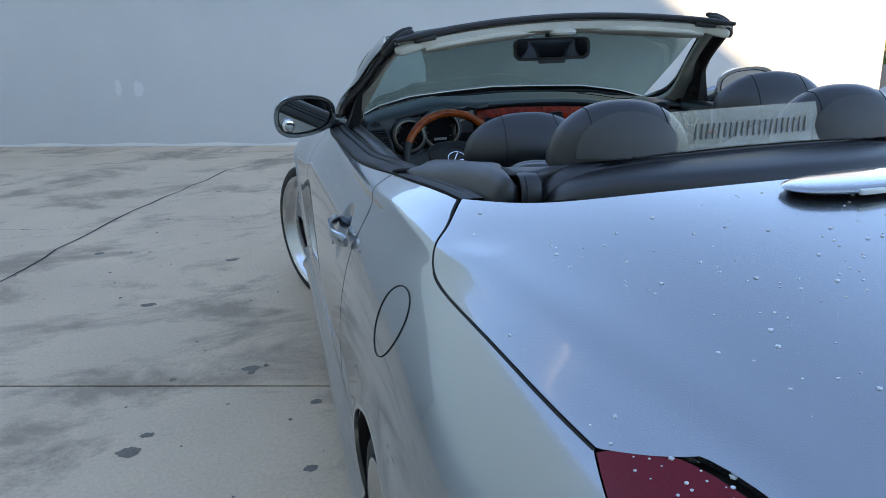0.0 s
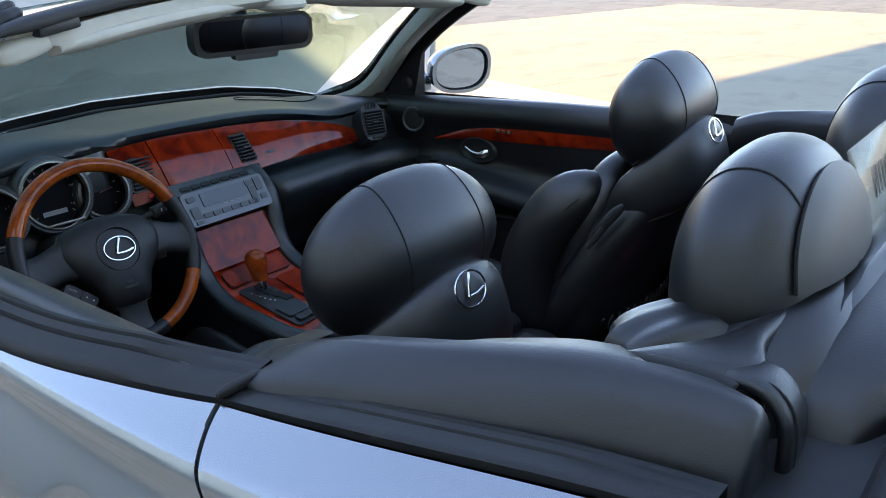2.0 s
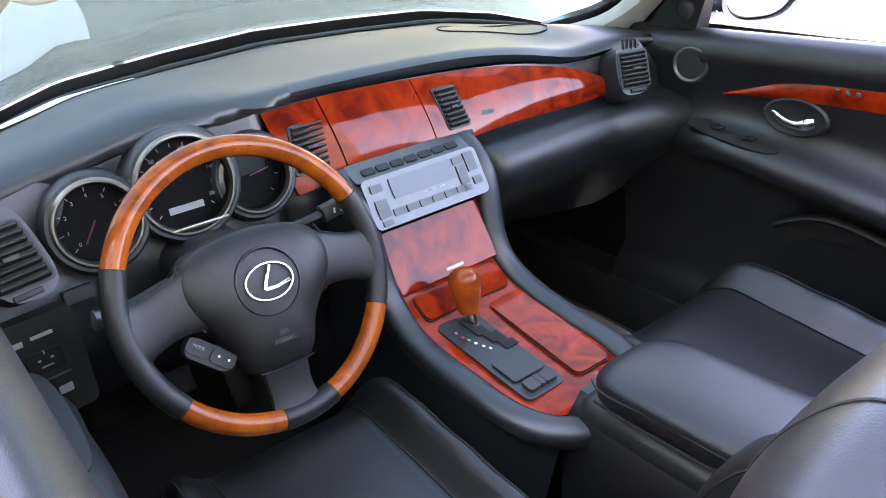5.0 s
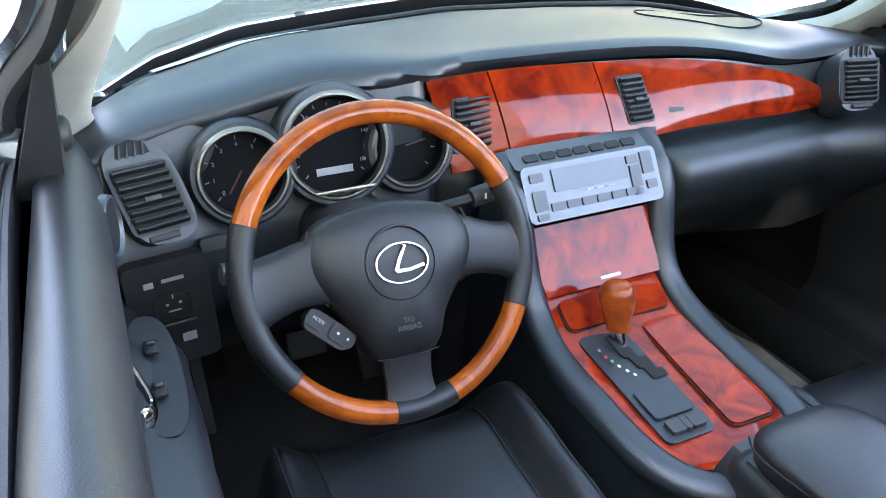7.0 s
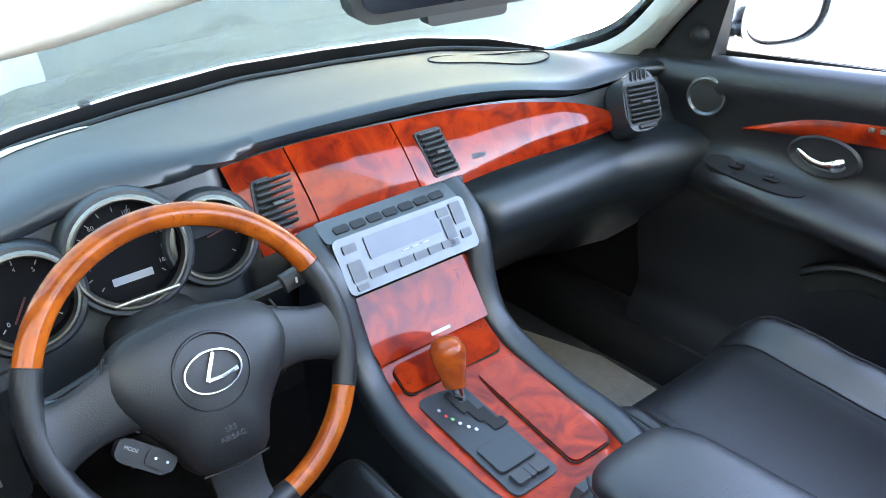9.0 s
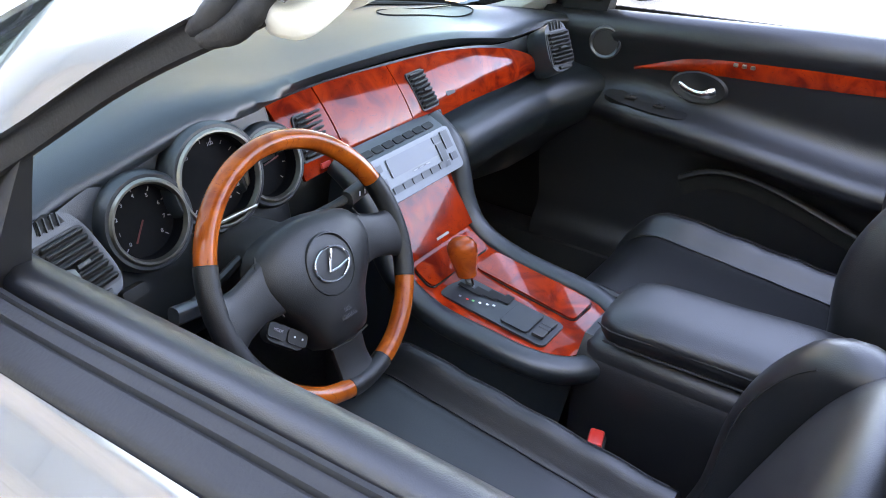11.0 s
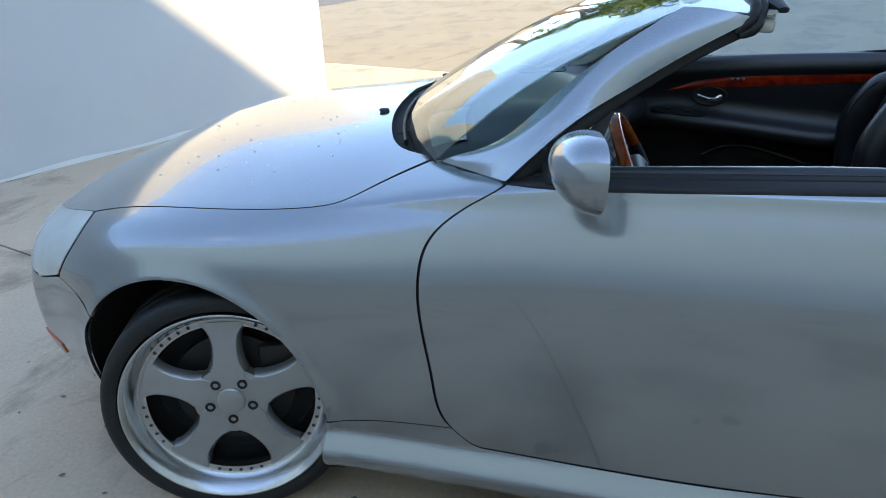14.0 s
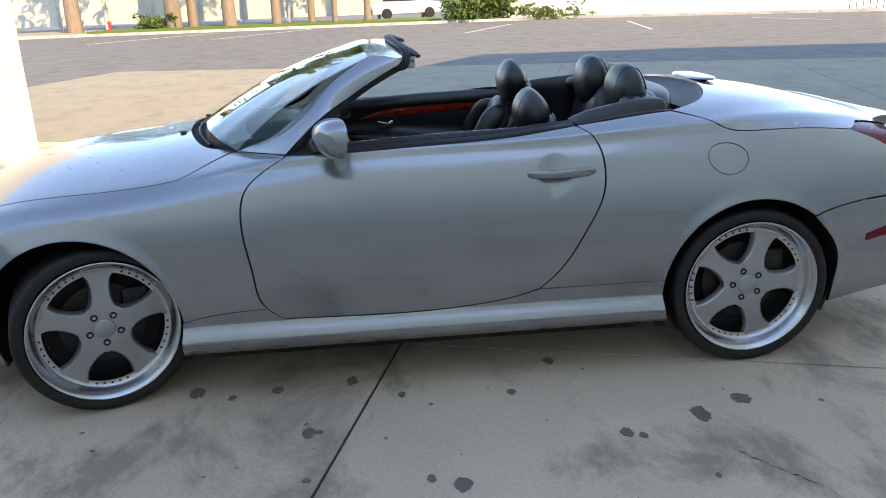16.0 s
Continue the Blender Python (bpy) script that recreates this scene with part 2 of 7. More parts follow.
SCREEN = material("radio_screen", (0.11, 0.125, 0.145), 0.22, second=(0.085, 0.10, 0.12), scale=10)
WHITE_MARK = material("white_marking", (0.7, 0.7, 0.7), 0.5)
GREY_MARK = material("grey_marking", (0.30, 0.30, 0.31), 0.5)
RED_MARK = material("red_marking", (0.7, 0.03, 0.02), 0.4)
GREEN_MARK = material("green_marking", (0.02, 0.45, 0.15), 0.4)
ORANGE_LENS = material("orange_lens", (0.75, 0.13, 0.02), 0.12, coat=1.0, second=(0.6, 0.1, 0.02), scale=200)
RED_LENS = material("red_lens", (0.16, 0.004, 0.012), 0.12, coat=0.25, ior=1.25, second=(0.28, 0.008, 0.02), scale=220, stretch=(1, 1, 4))
LAMP_LENS = material("lamp_lens", (0.55, 0.60, 0.58), 0.06, second=(0.68, 0.72, 0.70), scale=9, coat=1.0)
MIRROR = material("mirror_glass", (0.55, 0.57, 0.58), 0.02, 1.0)
GATE_PLATE = material("gate_plate", (0.022, 0.027, 0.031), 0.38, second=(0.028, 0.033, 0.037), scale=60)
DIM_RED = material("dim_red", (0.11, 0.012, 0.010), 0.5)
CAP = material("moulded_cap", (0.040, 0.041, 0.041), 0.5, second=(0.048, 0.048, 0.047), scale=50, bump=0.06, bump_scale=900)
PAPER = material("white_paper", (0.82, 0.82, 0.80), 0.7, second=(0.76, 0.76, 0.75), scale=6)
RED_CLOTH = material("red_cloth", (0.62, 0.012, 0.02), 0.7, second=(0.45, 0.01, 0.015), scale=25, bump=0.3, bump_scale=60)
WHITE_WALL = material("white_stucco", (0.60, 0.60, 0.60), 0.85, second=(0.565, 0.565, 0.57), scale=1.3, amount=0.8, bump=0.25, bump_scale=90)


def glass_material(name, tint, rough=0.0, gloss=0.93):
    m = bpy.data.materials.new(name)
    m.use_nodes = True
    nt = m.node_tree
    nt.nodes.clear()
    out = nt.nodes.new("ShaderNodeOutputMaterial")
    tr = nt.nodes.new("ShaderNodeBsdfTransparent")
    tr.inputs["Color"].default_value = (*tint, 1)
    gl = nt.nodes.new("ShaderNodeBsdfGlossy")
    gl.inputs["Roughness"].default_value = 0.01 + rough
    lw = nt.nodes.new("ShaderNodeLayerWeight")
    lw.inputs["Blend"].default_value = 0.5
    pw = nt.nodes.new("ShaderNodeMath")
    pw.operation = "POWER"
    pw.inputs[1].default_value = 2.8
    fr = nt.nodes.new("ShaderNodeMath")
    fr.operation = "MULTIPLY_ADD"
    fr.inputs[1].default_value, fr.inputs[2].default_value = gloss, 0.045
    nt.links.new(lw.outputs["Facing"], pw.inputs[0])
    nt.links.new(pw.outputs["Value"], fr.inputs[0])
    mx = nt.nodes.new("ShaderNodeMixShader")
    nt.links.new(fr.outputs["Value"], mx.inputs["Fac"])
    nt.links.new(tr.outputs["BSDF"], mx.inputs[1])
    nt.links.new(gl.outputs["BSDF"], mx.inputs[2])
    nt.links.new(mx.outputs["Shader"], out.inputs["Surface"])
    return m


GLASS = glass_material("windscreen_glass", (0.58, 0.68, 0.65))


def sheen_material(name, color, veil):
    """Clear sheet with a pale diffuse veil that stands in for its cream reflection."""
    m = glass_material(name, (0.92, 0.92, 0.88), gloss=0.22)
    nt = m.node_tree
    out = nt.nodes["Material Output"]
    old = out.inputs["Surface"].links[0].from_socket
    df = nt.nodes.new("ShaderNodeBsdfDiffuse")
    df.inputs["Color"].default_value = (*color, 1)
    mx = nt.nodes.new("ShaderNodeMixShader")
    mx.inputs["Fac"].default_value = veil
    nt.links.new(old, mx.inputs[1])
    nt.links.new(df.outputs["BSDF"], mx.inputs[2])
    nt.links.new(mx.outputs["Shader"], out.inputs["Surface"])
    return m


PALE_SHEEN = sheen_material("wind_deflector_glass", (0.80, 0.77, 0.66), 0.20)


def concrete_material(name, base, dirt, blot):
    """Worn slab: broad grey patches, streaks, fine sand grain and dark oil blots."""
    m = material(name, base, 0.82, second=dirt, scale=0.9, amount=0.75, bump=0.35, bump_scale=45, detail=9, rough_var=0.1)
    nt = m.node_tree
    b = nt.nodes["Principled BSDF"]
    old = b.inputs["Base Color"].links[0].from_socket
    co = nt.nodes.new("ShaderNodeTexCoord")
    mp = nt.nodes.new("ShaderNodeMapping")
    mp.inputs["Scale"].default_value, mp.inputs["Rotation"].default_value = (0.95, 1.5, 1), (0, 0, radians(20))
    n = nt.nodes.new("ShaderNodeTexNoise")
    n.inputs["Scale"].default_value, n.inputs["Detail"].default_value, n.inputs["Distortion"].default_value = 1.3, 11.0, 0.4
    n.inputs["Roughness"].default_value = 0.68
    r = nt.nodes.new("ShaderNodeValToRGB")
    r.color_ramp.elements[0].position, r.color_ramp.elements[1].position = 0.50, 0.62
    mx = nt.nodes.new("ShaderNodeMixRGB")
    mx.inputs[2].default_value = (*blot, 1)
    n3 = nt.nodes.new("ShaderNodeTexNoise")
    n3.inputs["Scale"].default_value, n3.inputs["Detail"].default_value = 70.0, 4.0
    mr = nt.nodes.new("ShaderNodeMapRange")
    mr.inputs["To Min"].default_value, mr.inputs["To Max"].default_value = 0.78, 1.2
    mu = nt.nodes.new("ShaderNodeMixRGB")
    mu.blend_type = "MULTIPLY"
    mu.inputs[0].default_value = 1.0
    nt.links.new(co.outputs["Object"], mp.inputs["Vector"])
    nt.links.new(mp.outputs["Vector"], n.inputs["Vector"])
    nt.links.new(co.outputs["Object"], n3.inputs["Vector"])
    nt.links.new(n.outputs["Fac"], r.inputs["Fac"])
    nt.links.new(r.outputs["Color"], mx.inputs[0])
    nt.links.new(old, mx.inputs[1])
    nt.links.new(n3.outputs["Fac"], mr.inputs["Value"])
    nt.links.new(mx.outputs["Color"], mu.inputs[1])
    nt.links.new(mr.outputs["Result"], mu.inputs[2])
    nt.links.new(mu.outputs["Color"], b.inputs["Base Color"])
    return m


CONCRETE = concrete_material("yard_concrete", (0.68, 0.505, 0.372), (0.535, 0.402, 0.30), (0.365, 0.268, 0.20))
APRON = concrete_material("apron_concrete", (0.30, 0.265, 0.195), (0.275, 0.243, 0.178), (0.235, 0.207, 0.16))
ASPHALT = concrete_material("asphalt", (0.150, 0.148, 0.136), (0.124, 0.122, 0.113), (0.098, 0.096, 0.090))
CRACK = material("crack_fill", (0.035, 0.033, 0.03), 0.9, second=(0.07, 0.065, 0.06), scale=40)
OIL = material("oil_stain", (0.14, 0.115, 0.09), 0.6, second=(0.24, 0.20, 0.165), scale=18)
KERB = concrete_material("kerb_concrete", (0.42, 0.41, 0.40), (0.36, 0.35, 0.34), (0.3, 0.29, 0.28))
GRASS = material("grass", (0.07, 0.13, 0.02), 0.9, second=(0.12, 0.16, 0.03), scale=6, bump=0.8, bump_scale=40)
SOIL = material("soil", (0.22, 0.13, 0.08), 0.95, second=(0.30, 0.2, 0.12), scale=8, bump=0.6, bump_scale=60)
BARK = material("bark", (0.20, 0.14, 0.10), 0.9, second=(0.32, 0.25, 0.19), scale=6, bump=0.8, bump_scale=20, stretch=(1, 1, 0.3))
LEAF = material("leaf", (0.05, 0.10, 0.018), 0.6, second=(0.10, 0.14, 0.03), scale=3)
FENCE = material("fence_panel", (0.52, 0.50, 0.44), 0.8, second=(0.44, 0.42, 0.37), scale=3)
WHITE_PAINT = material("white_paint", (0.78, 0.78, 0.77), 0.4, second=(0.72, 0.72, 0.71), scale=5)
FAR_GLASS = material("dark_glass", (0.03, 0.035, 0.04), 0.08)
SHADE_BUILDING = material("shade_building_wall", (0.58, 0.56, 0.51), 0.85, second=(0.52, 0.50, 0.45), scale=0.6, bump=0.2, bump_scale=30)
ROAD_LINE = material("road_line", (0.55, 0.54, 0.5), 0.8, second=(0.25, 0.25, 0.24), scale=30)
RED_PAINT = material("red_paint", (0.5, 0.04, 0.03), 0.5, second=(0.4, 0.03, 0.02), scale=10)


# ---- mesh helpers ----


def part(name, bm, mat, parent=None, label="", smooth=True, sharp=40):
    """Links a bmesh as one mesh object."""
    me = bpy.data.meshes.new(name)
    bm.normal_update()
    bm.to_mesh(me)
    bm.free()
    me.materials.append(mat)
    if smooth:
        me.shade_smooth()
        me.set_sharp_from_angle(angle=radians(sharp))
    ob = new(name, me)
    if parent is not None:
        ob.parent = parent
    if label:
        ob["label"] = label
    return ob


def thing(name, label, category, group="", kind=""):
    return tagged(new(name), label, category, group, kind)


def normals_of(p, close_u=False):
    q = np.concatenate([p[-2:-1], p, p[1:2]]) if close_u else p
    du, dv = np.gradient(q, axis=0), np.gradient(q, axis=1)
    n = np.cross(du, dv)
    n /= np.linalg.norm(n, axis=-1, keepdims=True) + 1e-9
    return n[1:-1] if close_u else n


def grid(p, thick=0.0, close_u=False, flip=False, caps=False, out=None):
    """A bmesh from a grid of points; thick: a second skin against the normals, with rims; close_u: a ring along the first axis."""
    p = np.asarray(p, float)
    n, m = p.shape[:2]
    bm = bmesh.new()

    def sheet(q):
        return [[bm.verts.new(v) for v in row] for row in q.tolist()]

    def quads(v, back):
        for i in range(n if close_u else n - 1):
            for j in range(m - 1):
                f = [v[i][j], v[(i + 1) % n][j], v[(i + 1) % n][j + 1], v[i][j + 1]]
                try:
                    bm.faces.new(f[::-1] if back else f)
                except ValueError:
                    pass

    a = sheet(p)
    quads(a, flip)
    if thick:
        b = sheet(p - out * thick if out is not None else p - normals_of(p) * thick * (-1 if flip else 1))
        quads(b, not flip)
        loop = [(i, 0) for i in range(n)] + [(n - 1, j) for j in range(1, m)] + [(i, m - 1) for i in range(n - 2, -1, -1)] + [(0, j) for j in range(m - 2, 0, -1)]
        for (i, j), (k, l) in zip(loop, loop[1:] + loop[:1]):
            f = [a[i][j], b[i][j], b[k][l], a[k][l]]
            bm.faces.new(f if not flip else f[::-1])
    if caps and close_u:
        bm.faces.new([a[i][0] for i in range(n)][::-1 if not flip else 1])
        bm.faces.new([a[i][m - 1] for i in range(n)][:: 1 if not flip else -1])
    return bm


def curve_through(pts, n, closed=False):
    """n points at even steps on a smooth curve through pts."""
    pts = np.asarray(pts, float)
    if closed:
        k = len(pts)
        pts = np.concatenate([pts[-3:], pts, pts[:4]])
    d = np.r_[0, np.cumsum(np.linalg.norm(np.diff(pts, axis=0), axis=1))]
    f = spline(d, pts)
    if closed:
        lo, hi = d[3], d[3 + k]
        fine = f(np.linspace(lo, hi, 400))
    else:
        fine = f(np.linspace(d[0], d[-1], 400))
    e = np.r_[0, np.cumsum(np.linalg.norm(np.diff(fine, axis=0), axis=1))]
    t = np.linspace(0, e[-1], n + 1)[:-1] if closed else np.linspace(0, e[-1], n)
    return np.stack([np.interp(t, e, fine[:, c]) for c in range(fine.shape[1])], 1)


def chain(*runs):
    """Joins runs of points, each smooth in itself, into one line with corners between them."""
    out = [curve_through(r, 60) if len(r) > 2 else np.asarray(r, float)[:1] + (np.asarray(r, float)[1:] - np.asarray(r, float)[:1]) * np.linspace(0, 1, 20)[:, None] for r in runs]
    return np.concatenate([out[0]] + [o[1:] for o in out[1:]])


def even(line, n):
    e = np.r_[0, np.cumsum(np.linalg.norm(np.diff(line, axis=0), axis=1))]
    t = np.linspace(0, e[-1], n)
    return np.stack([np.interp(t, e, line[:, c]) for c in range(line.shape[1])], 1)


def coons(bottom, top, front, rear, nu, nv, match=False):
    """A grid between four lines: bottom and top run from front to rear, front and rear from bottom to top.
    match: each point of the top stands over the bottom's point at the same share of the length, and the end lines fade out soon."""
    b, t, f, r = even(bottom, nu), even(top, nu), even(front, nv), even(rear, nv)
    u, v = np.linspace(0, 1, nu)[:, None, None], np.linspace(0, 1, nv)[None, :, None]
    if match:
        share = np.maximum.accumulate(np.clip((b[:, 0] - b[0, 0]) / (b[-1, 0] - b[0, 0]), 0, 1))
        fine = even(top, 800)
        run = np.maximum.accumulate((fine[:, 0] - fine[0, 0]) / (fine[-1, 0] - fine[0, 0]))
        t = np.stack([np.interp(share, run, fine[:, c]) for c in (0, 1)], 1)
        u = share[:, None, None]
        return (1 - v) * b[:, None] + v * t[:, None] + (1 - u) ** 6 * (f[None] - (1 - v) * f[0] - v * f[-1]) + u ** 6 * (r[None] - (1 - v) * r[0] - v * r[-1])
    g = (1 - v) * b[:, None] + v * t[:, None] + (1 - u) * f[None] + u * r[None]
    return g - ((1 - u) * (1 - v) * b[0] + u * (1 - v) * b[-1] + (1 - u) * v * t[0] + u * v * t[-1])


def sweep(path, outline, up=(0, 0, 1), caps=True, scale=None, closed=False):
    """A bmesh: the closed outline (a, b) carried along the path; a runs sideways, b along up."""
    path = np.asarray(path, float)
    t = np.gradient(path, axis=0)
    if closed:
        t = np.roll(path, -1, 0) - np.roll(path, 1, 0)
    t /= np.linalg.norm(t, axis=1, keepdims=True)
    up = np.broadcast_to(np.asarray(up, float), path.shape)
    side = np.cross(t, up)
    side /= np.linalg.norm(side, axis=1, keepdims=True)
    top = np.cross(side, t)
    o = np.asarray(outline, float)
    sc = np.ones(len(path)) if scale is None else np.asarray(scale, float)
    p = path[None] + sc[None, :, None] * (o[:, 0, None, None] * side[None] + o[:, 1, None, None] * top[None])
    if closed:
        p = np.concatenate([p, p[:, :1]], 1)
        bm = grid(p, close_u=True)
        bmesh.ops.remove_doubles(bm, verts=bm.verts, dist=1e-6)
    else:
        bm = grid(p, close_u=True, caps=caps)
    bmesh.ops.recalc_face_normals(bm, faces=bm.faces)
    return bm


def ring(rx, ry=None, n=12, power=2.0, start=0.0):
    """A closed oval outline; a power over 2 squares it."""
    ry = rx if ry is None else ry
    a = np.linspace(0, 2 * math.pi, n, endpoint=False) + start
    c, s = np.cos(a), np.sin(a)
    return np.stack([rx * np.sign(c) * np.abs(c) ** (2 / power), ry * np.sign(s) * np.abs(s) ** (2 / power)], 1)


def lathe(profile, n=48, axis="x"):
    """Turns (radius, height) points about an axis."""
    pr = np.asarray(profile, float)
    a = np.linspace(0, 2 * math.pi, n, endpoint=False)
    r, h = pr[:, 0], pr[:, 1]
    c, s, hh = np.cos(a)[:, None] * r, np.sin(a)[:, None] * r, np.broadcast_to(h, (n, len(pr)))
    p = {"x": (hh, c, s), "y": (c, hh, s), "z": (c, s, hh)}[axis]
    bm = grid(np.stack(p, -1), close_u=True)
    bmesh.ops.remove_doubles(bm, verts=bm.verts, dist=1e-6)
    bmesh.ops.recalc_face_normals(bm, faces=bm.faces)
    return bm


def box(size, bevel=0.0, at=(0, 0, 0), turn=None, segments=2):
    bm = bmesh.new()
    bmesh.ops.create_cube(bm, size=1)
    bmesh.ops.scale(bm, vec=size, verts=bm.verts)
    if bevel:
        bmesh.ops.bevel(bm, geom=list(bm.edges), offset=bevel, segments=segments, affect="EDGES", profile=0.5)
    m = Matrix.Translation(at) @ (turn.to_matrix().to_4x4() if turn is not None else Matrix())
    bmesh.ops.transform(bm, matrix=m, verts=bm.verts)
    return bm


def slab(outline, depth, bevel=0.0, m=None):
    """A plate: the outline (a, b) in the local xy plane, thick along z from -depth to 0, its front edge bevelled."""
    bm = bmesh.new()
    vs = [bm.verts.new((a, b, 0)) for a, b in np.asarray(outline, float).tolist()]
    f = bm.faces.new(vs)
    f.normal_update()
    if f.normal.z < 0:
        f.normal_flip()
    if bevel:
        ins = bmesh.ops.inset_region(bm, faces=[f], thickness=bevel, depth=0)
        bmesh.ops.translate(bm, vec=(0, 0, bevel * 0.6), verts=f.verts)
    rim = [e for e in bm.edges if e.is_boundary]
    ext = bmesh.ops.extrude_edge_only(bm, edges=rim)
    low = [v for v in ext["geom"] if isinstance(v, bmesh.types.BMVert)]
    for v in low:
        v.co.z = -depth
    bmesh.ops.contextual_create(bm, geom=[e for e in bm.edges if e.is_boundary])
    bmesh.ops.recalc_face_normals(bm, faces=bm.faces)
    if m is not None:
        bmesh.ops.transform(bm, matrix=m, verts=bm.verts)
    return bm


def rounded(w, h, r, n=5):
    """Outline of a rounded rectangle about the origin."""
    out = []
    for cx, cy, a0 in ((w / 2 - r, h / 2 - r, 0), (-w / 2 + r, h / 2 - r, 90), (-w / 2 + r, -h / 2 + r, 180), (w / 2 - r, -h / 2 + r, 270)):
        for k in range(n):
            a = radians(a0 + 90 * k / (n - 1))
            out.append((cx + r * math.cos(a), cy + r * math.sin(a)))
    return out


def pillow(size, power=2.6, n=28, shape=None):
    """A soft closed block of the full size given; shape moves its points."""
    u = np.linspace(-math.pi / 2, math.pi / 2, n // 2 + 1)
    v = np.linspace(0, 2 * math.pi, n, endpoint=False)

    def pw(x):
        return np.sign(x) * np.abs(x) ** (2 / power)

    cu, su, cv, sv = pw(np.cos(u)), pw(np.sin(u)), pw(np.cos(v)), pw(np.sin(v))
    p = np.stack([cv[:, None] * cu[None], sv[:, None] * cu[None], np.broadcast_to(su, (n, len(u)))], -1) * (np.asarray(size) / 2)
    if shape is not None:
        p = shape(p)
    bm = grid(p, close_u=True)
    bmesh.ops.remove_doubles(bm, verts=bm.verts, dist=1e-5)
    bmesh.ops.recalc_face_normals(bm, faces=bm.faces)
    return bm


def placed(bm, m):
    bmesh.ops.transform(bm, matrix=m, verts=bm.verts)
    return bm


def joined(*bms):
    """One bmesh out of several."""
    out = bmesh.new()
    for b in bms:
        me = bpy.data.meshes.new("join")
        b.to_mesh(me)
        b.free()
        out.from_mesh(me)
        bpy.data.meshes.remove(me)
    return out


def facing(origin, normal, up=(0, 0, 1)):
    """A pose whose local z is the normal and local y leans to up."""
    z = Vector(normal).normalized()
    x = Vector(up).cross(z).normalized()
    y = z.cross(x)
    m = Matrix((x, y, z)).transposed().to_4x4()
    m.translation = origin
    return m

# ---- yard, walls and the far side of the street ----
def flat(name, outline, z, mat, label, category, depth=0.3, kind="structure"):
    return tagged(part(name, slab(outline, depth, m=Matrix.Translation((0, 0, z))), mat, smooth=False), label, category, kind=kind)


flat("ground", [(-300, -300), (300, -300), (300, 300), (-300, 300)], -0.012, ASPHALT, "dark grey worn asphalt reaching to the horizon", "ground", 0.5)
# concrete yard of cast slabs, their joints left open
SLAB_A, SLAB_B = (0.957, -0.29), (0.29, 0.957)
slabs = tagged(new("pavement"), "worn grey concrete yard slabs with oil stains and cracks", "pavement", kind="structure")


def yard_point(a, b):
    """Yard coordinates along the building's wall (a) and square to it (b)."""
    return -0.855 + a * SLAB_A[0] + b * SLAB_B[0], 0.251 + a * SLAB_A[1] + b * SLAB_B[1]


for i, (a0, a1) in enumerate(((-13.5, -4.6), (-4.6, 0.42), (0.42, 5.6), (5.6, 15.3))):
    for b0, b1 in ((-12.0, -4.6), (-4.6, 0.0), (0.0, 4.86), (4.86, 11.0)):
        g = 0.006
        o = [yard_point(*q) for q in ((a0 + g, b0 + g), (a1 - g, b0 + g), (a1 - g, b1 - g), (a0 + g, b1 - g))]
        part("slab", slab(o, 0.1), APRON if a0 > 5 else CONCRETE, slabs, smooth=False)
part("joint_filler", slab([yard_point(-13.5, -12), yard_point(15.3, -12), yard_point(15.3, 11), yard_point(-13.5, 11)], 0.05, m=Matrix.Translation((0, 0, -0.006))), CRACK, slabs, smooth=False)


def crack(pts, width, seed):
    """A ragged thin crack line lying on the slabs."""
    rnd = random.Random(seed)
    line = even(np.asarray(pts, float), 26)
    bm = bmesh.new()
    rows = []
    for k, (x, y) in enumerate(line):
        w = width * (0.4 + rnd.random()) * (0.3 if k in (0, len(line) - 1) else 1)
        jx, jy = rnd.uniform(-1, 1) * width * 2.2, rnd.uniform(-1, 1) * width * 2.2
        rows.append((bm.verts.new((x + jx - w, y + jy, 0.0022)), bm.verts.new((x + jx + w, y + jy + w * 0.5, 0.0022))))
    for p, q in zip(rows, rows[1:]):
        bm.faces.new((p[0], p[1], q[1], q[0]))
    return bm


for k, (pts, w) in enumerate((([(-2.9, 1.2), (-2.565, 2.05), (-2.2, 3.07), (-1.75, 3.95), (-1.41, 4.6), (-0.7, 5.2)], 0.009), ([(-2.2, 3.07), (-2.6, 3.12), (-3.0, 3.25)], 0.004),
                              ([(-1.513, -0.966), (-1.65, -1.05), (-1.78, -1.16), (-2.0, -1.25)], 0.004))):
    tagged(part("ground_crack", crack(pts, w, k), CRACK, smooth=False), "thin dark ragged crack in the concrete yard", "crack", kind="structure")


def blot(rx, ry, seed):
    rnd = random.Random(seed)
    n = 18
    o = [((1 + rnd.uniform(-0.22, 0.22)) * rx * math.cos(2 * math.pi * i / n), (1 + rnd.uniform(-0.22, 0.22)) * ry * math.sin(2 * math.pi * i / n)) for i in range(n)]
    bm = bmesh.new()
    bm.faces.new([bm.verts.new((x, y, 0)) for x, y in o])
    return bm


SPOTS = [(-1.19, 0.51, .045, .03), (-0.8, 0.99, .06, .045), (-0.797, 0.352, .05, .03), (-0.867, 0.839, .03, .02), (-1.283, -0.962, .07, .045), (-1.2, -1.16, .05, .05),
         (-1.37, -0.648, .04, .03), (-1.0, -0.29, .03, .025), (-0.83, 0.66, .045, .03), (-1.19, 0.47, .02, .02), (-1.55, 0.08, .03, .02), (-1.6, -0.02, .05, .04), (-1.4, -0.7, .03, .02),
         (-1.5, 0.5, .02, .02), (-0.95, 0.15, .03, .02), (-0.75, -0.5, .04, .03), (-1.7, 1.4, .05, .03), (-1.3, 2.0, .05, .03), (-2.1, 2.4, .04, .03)]
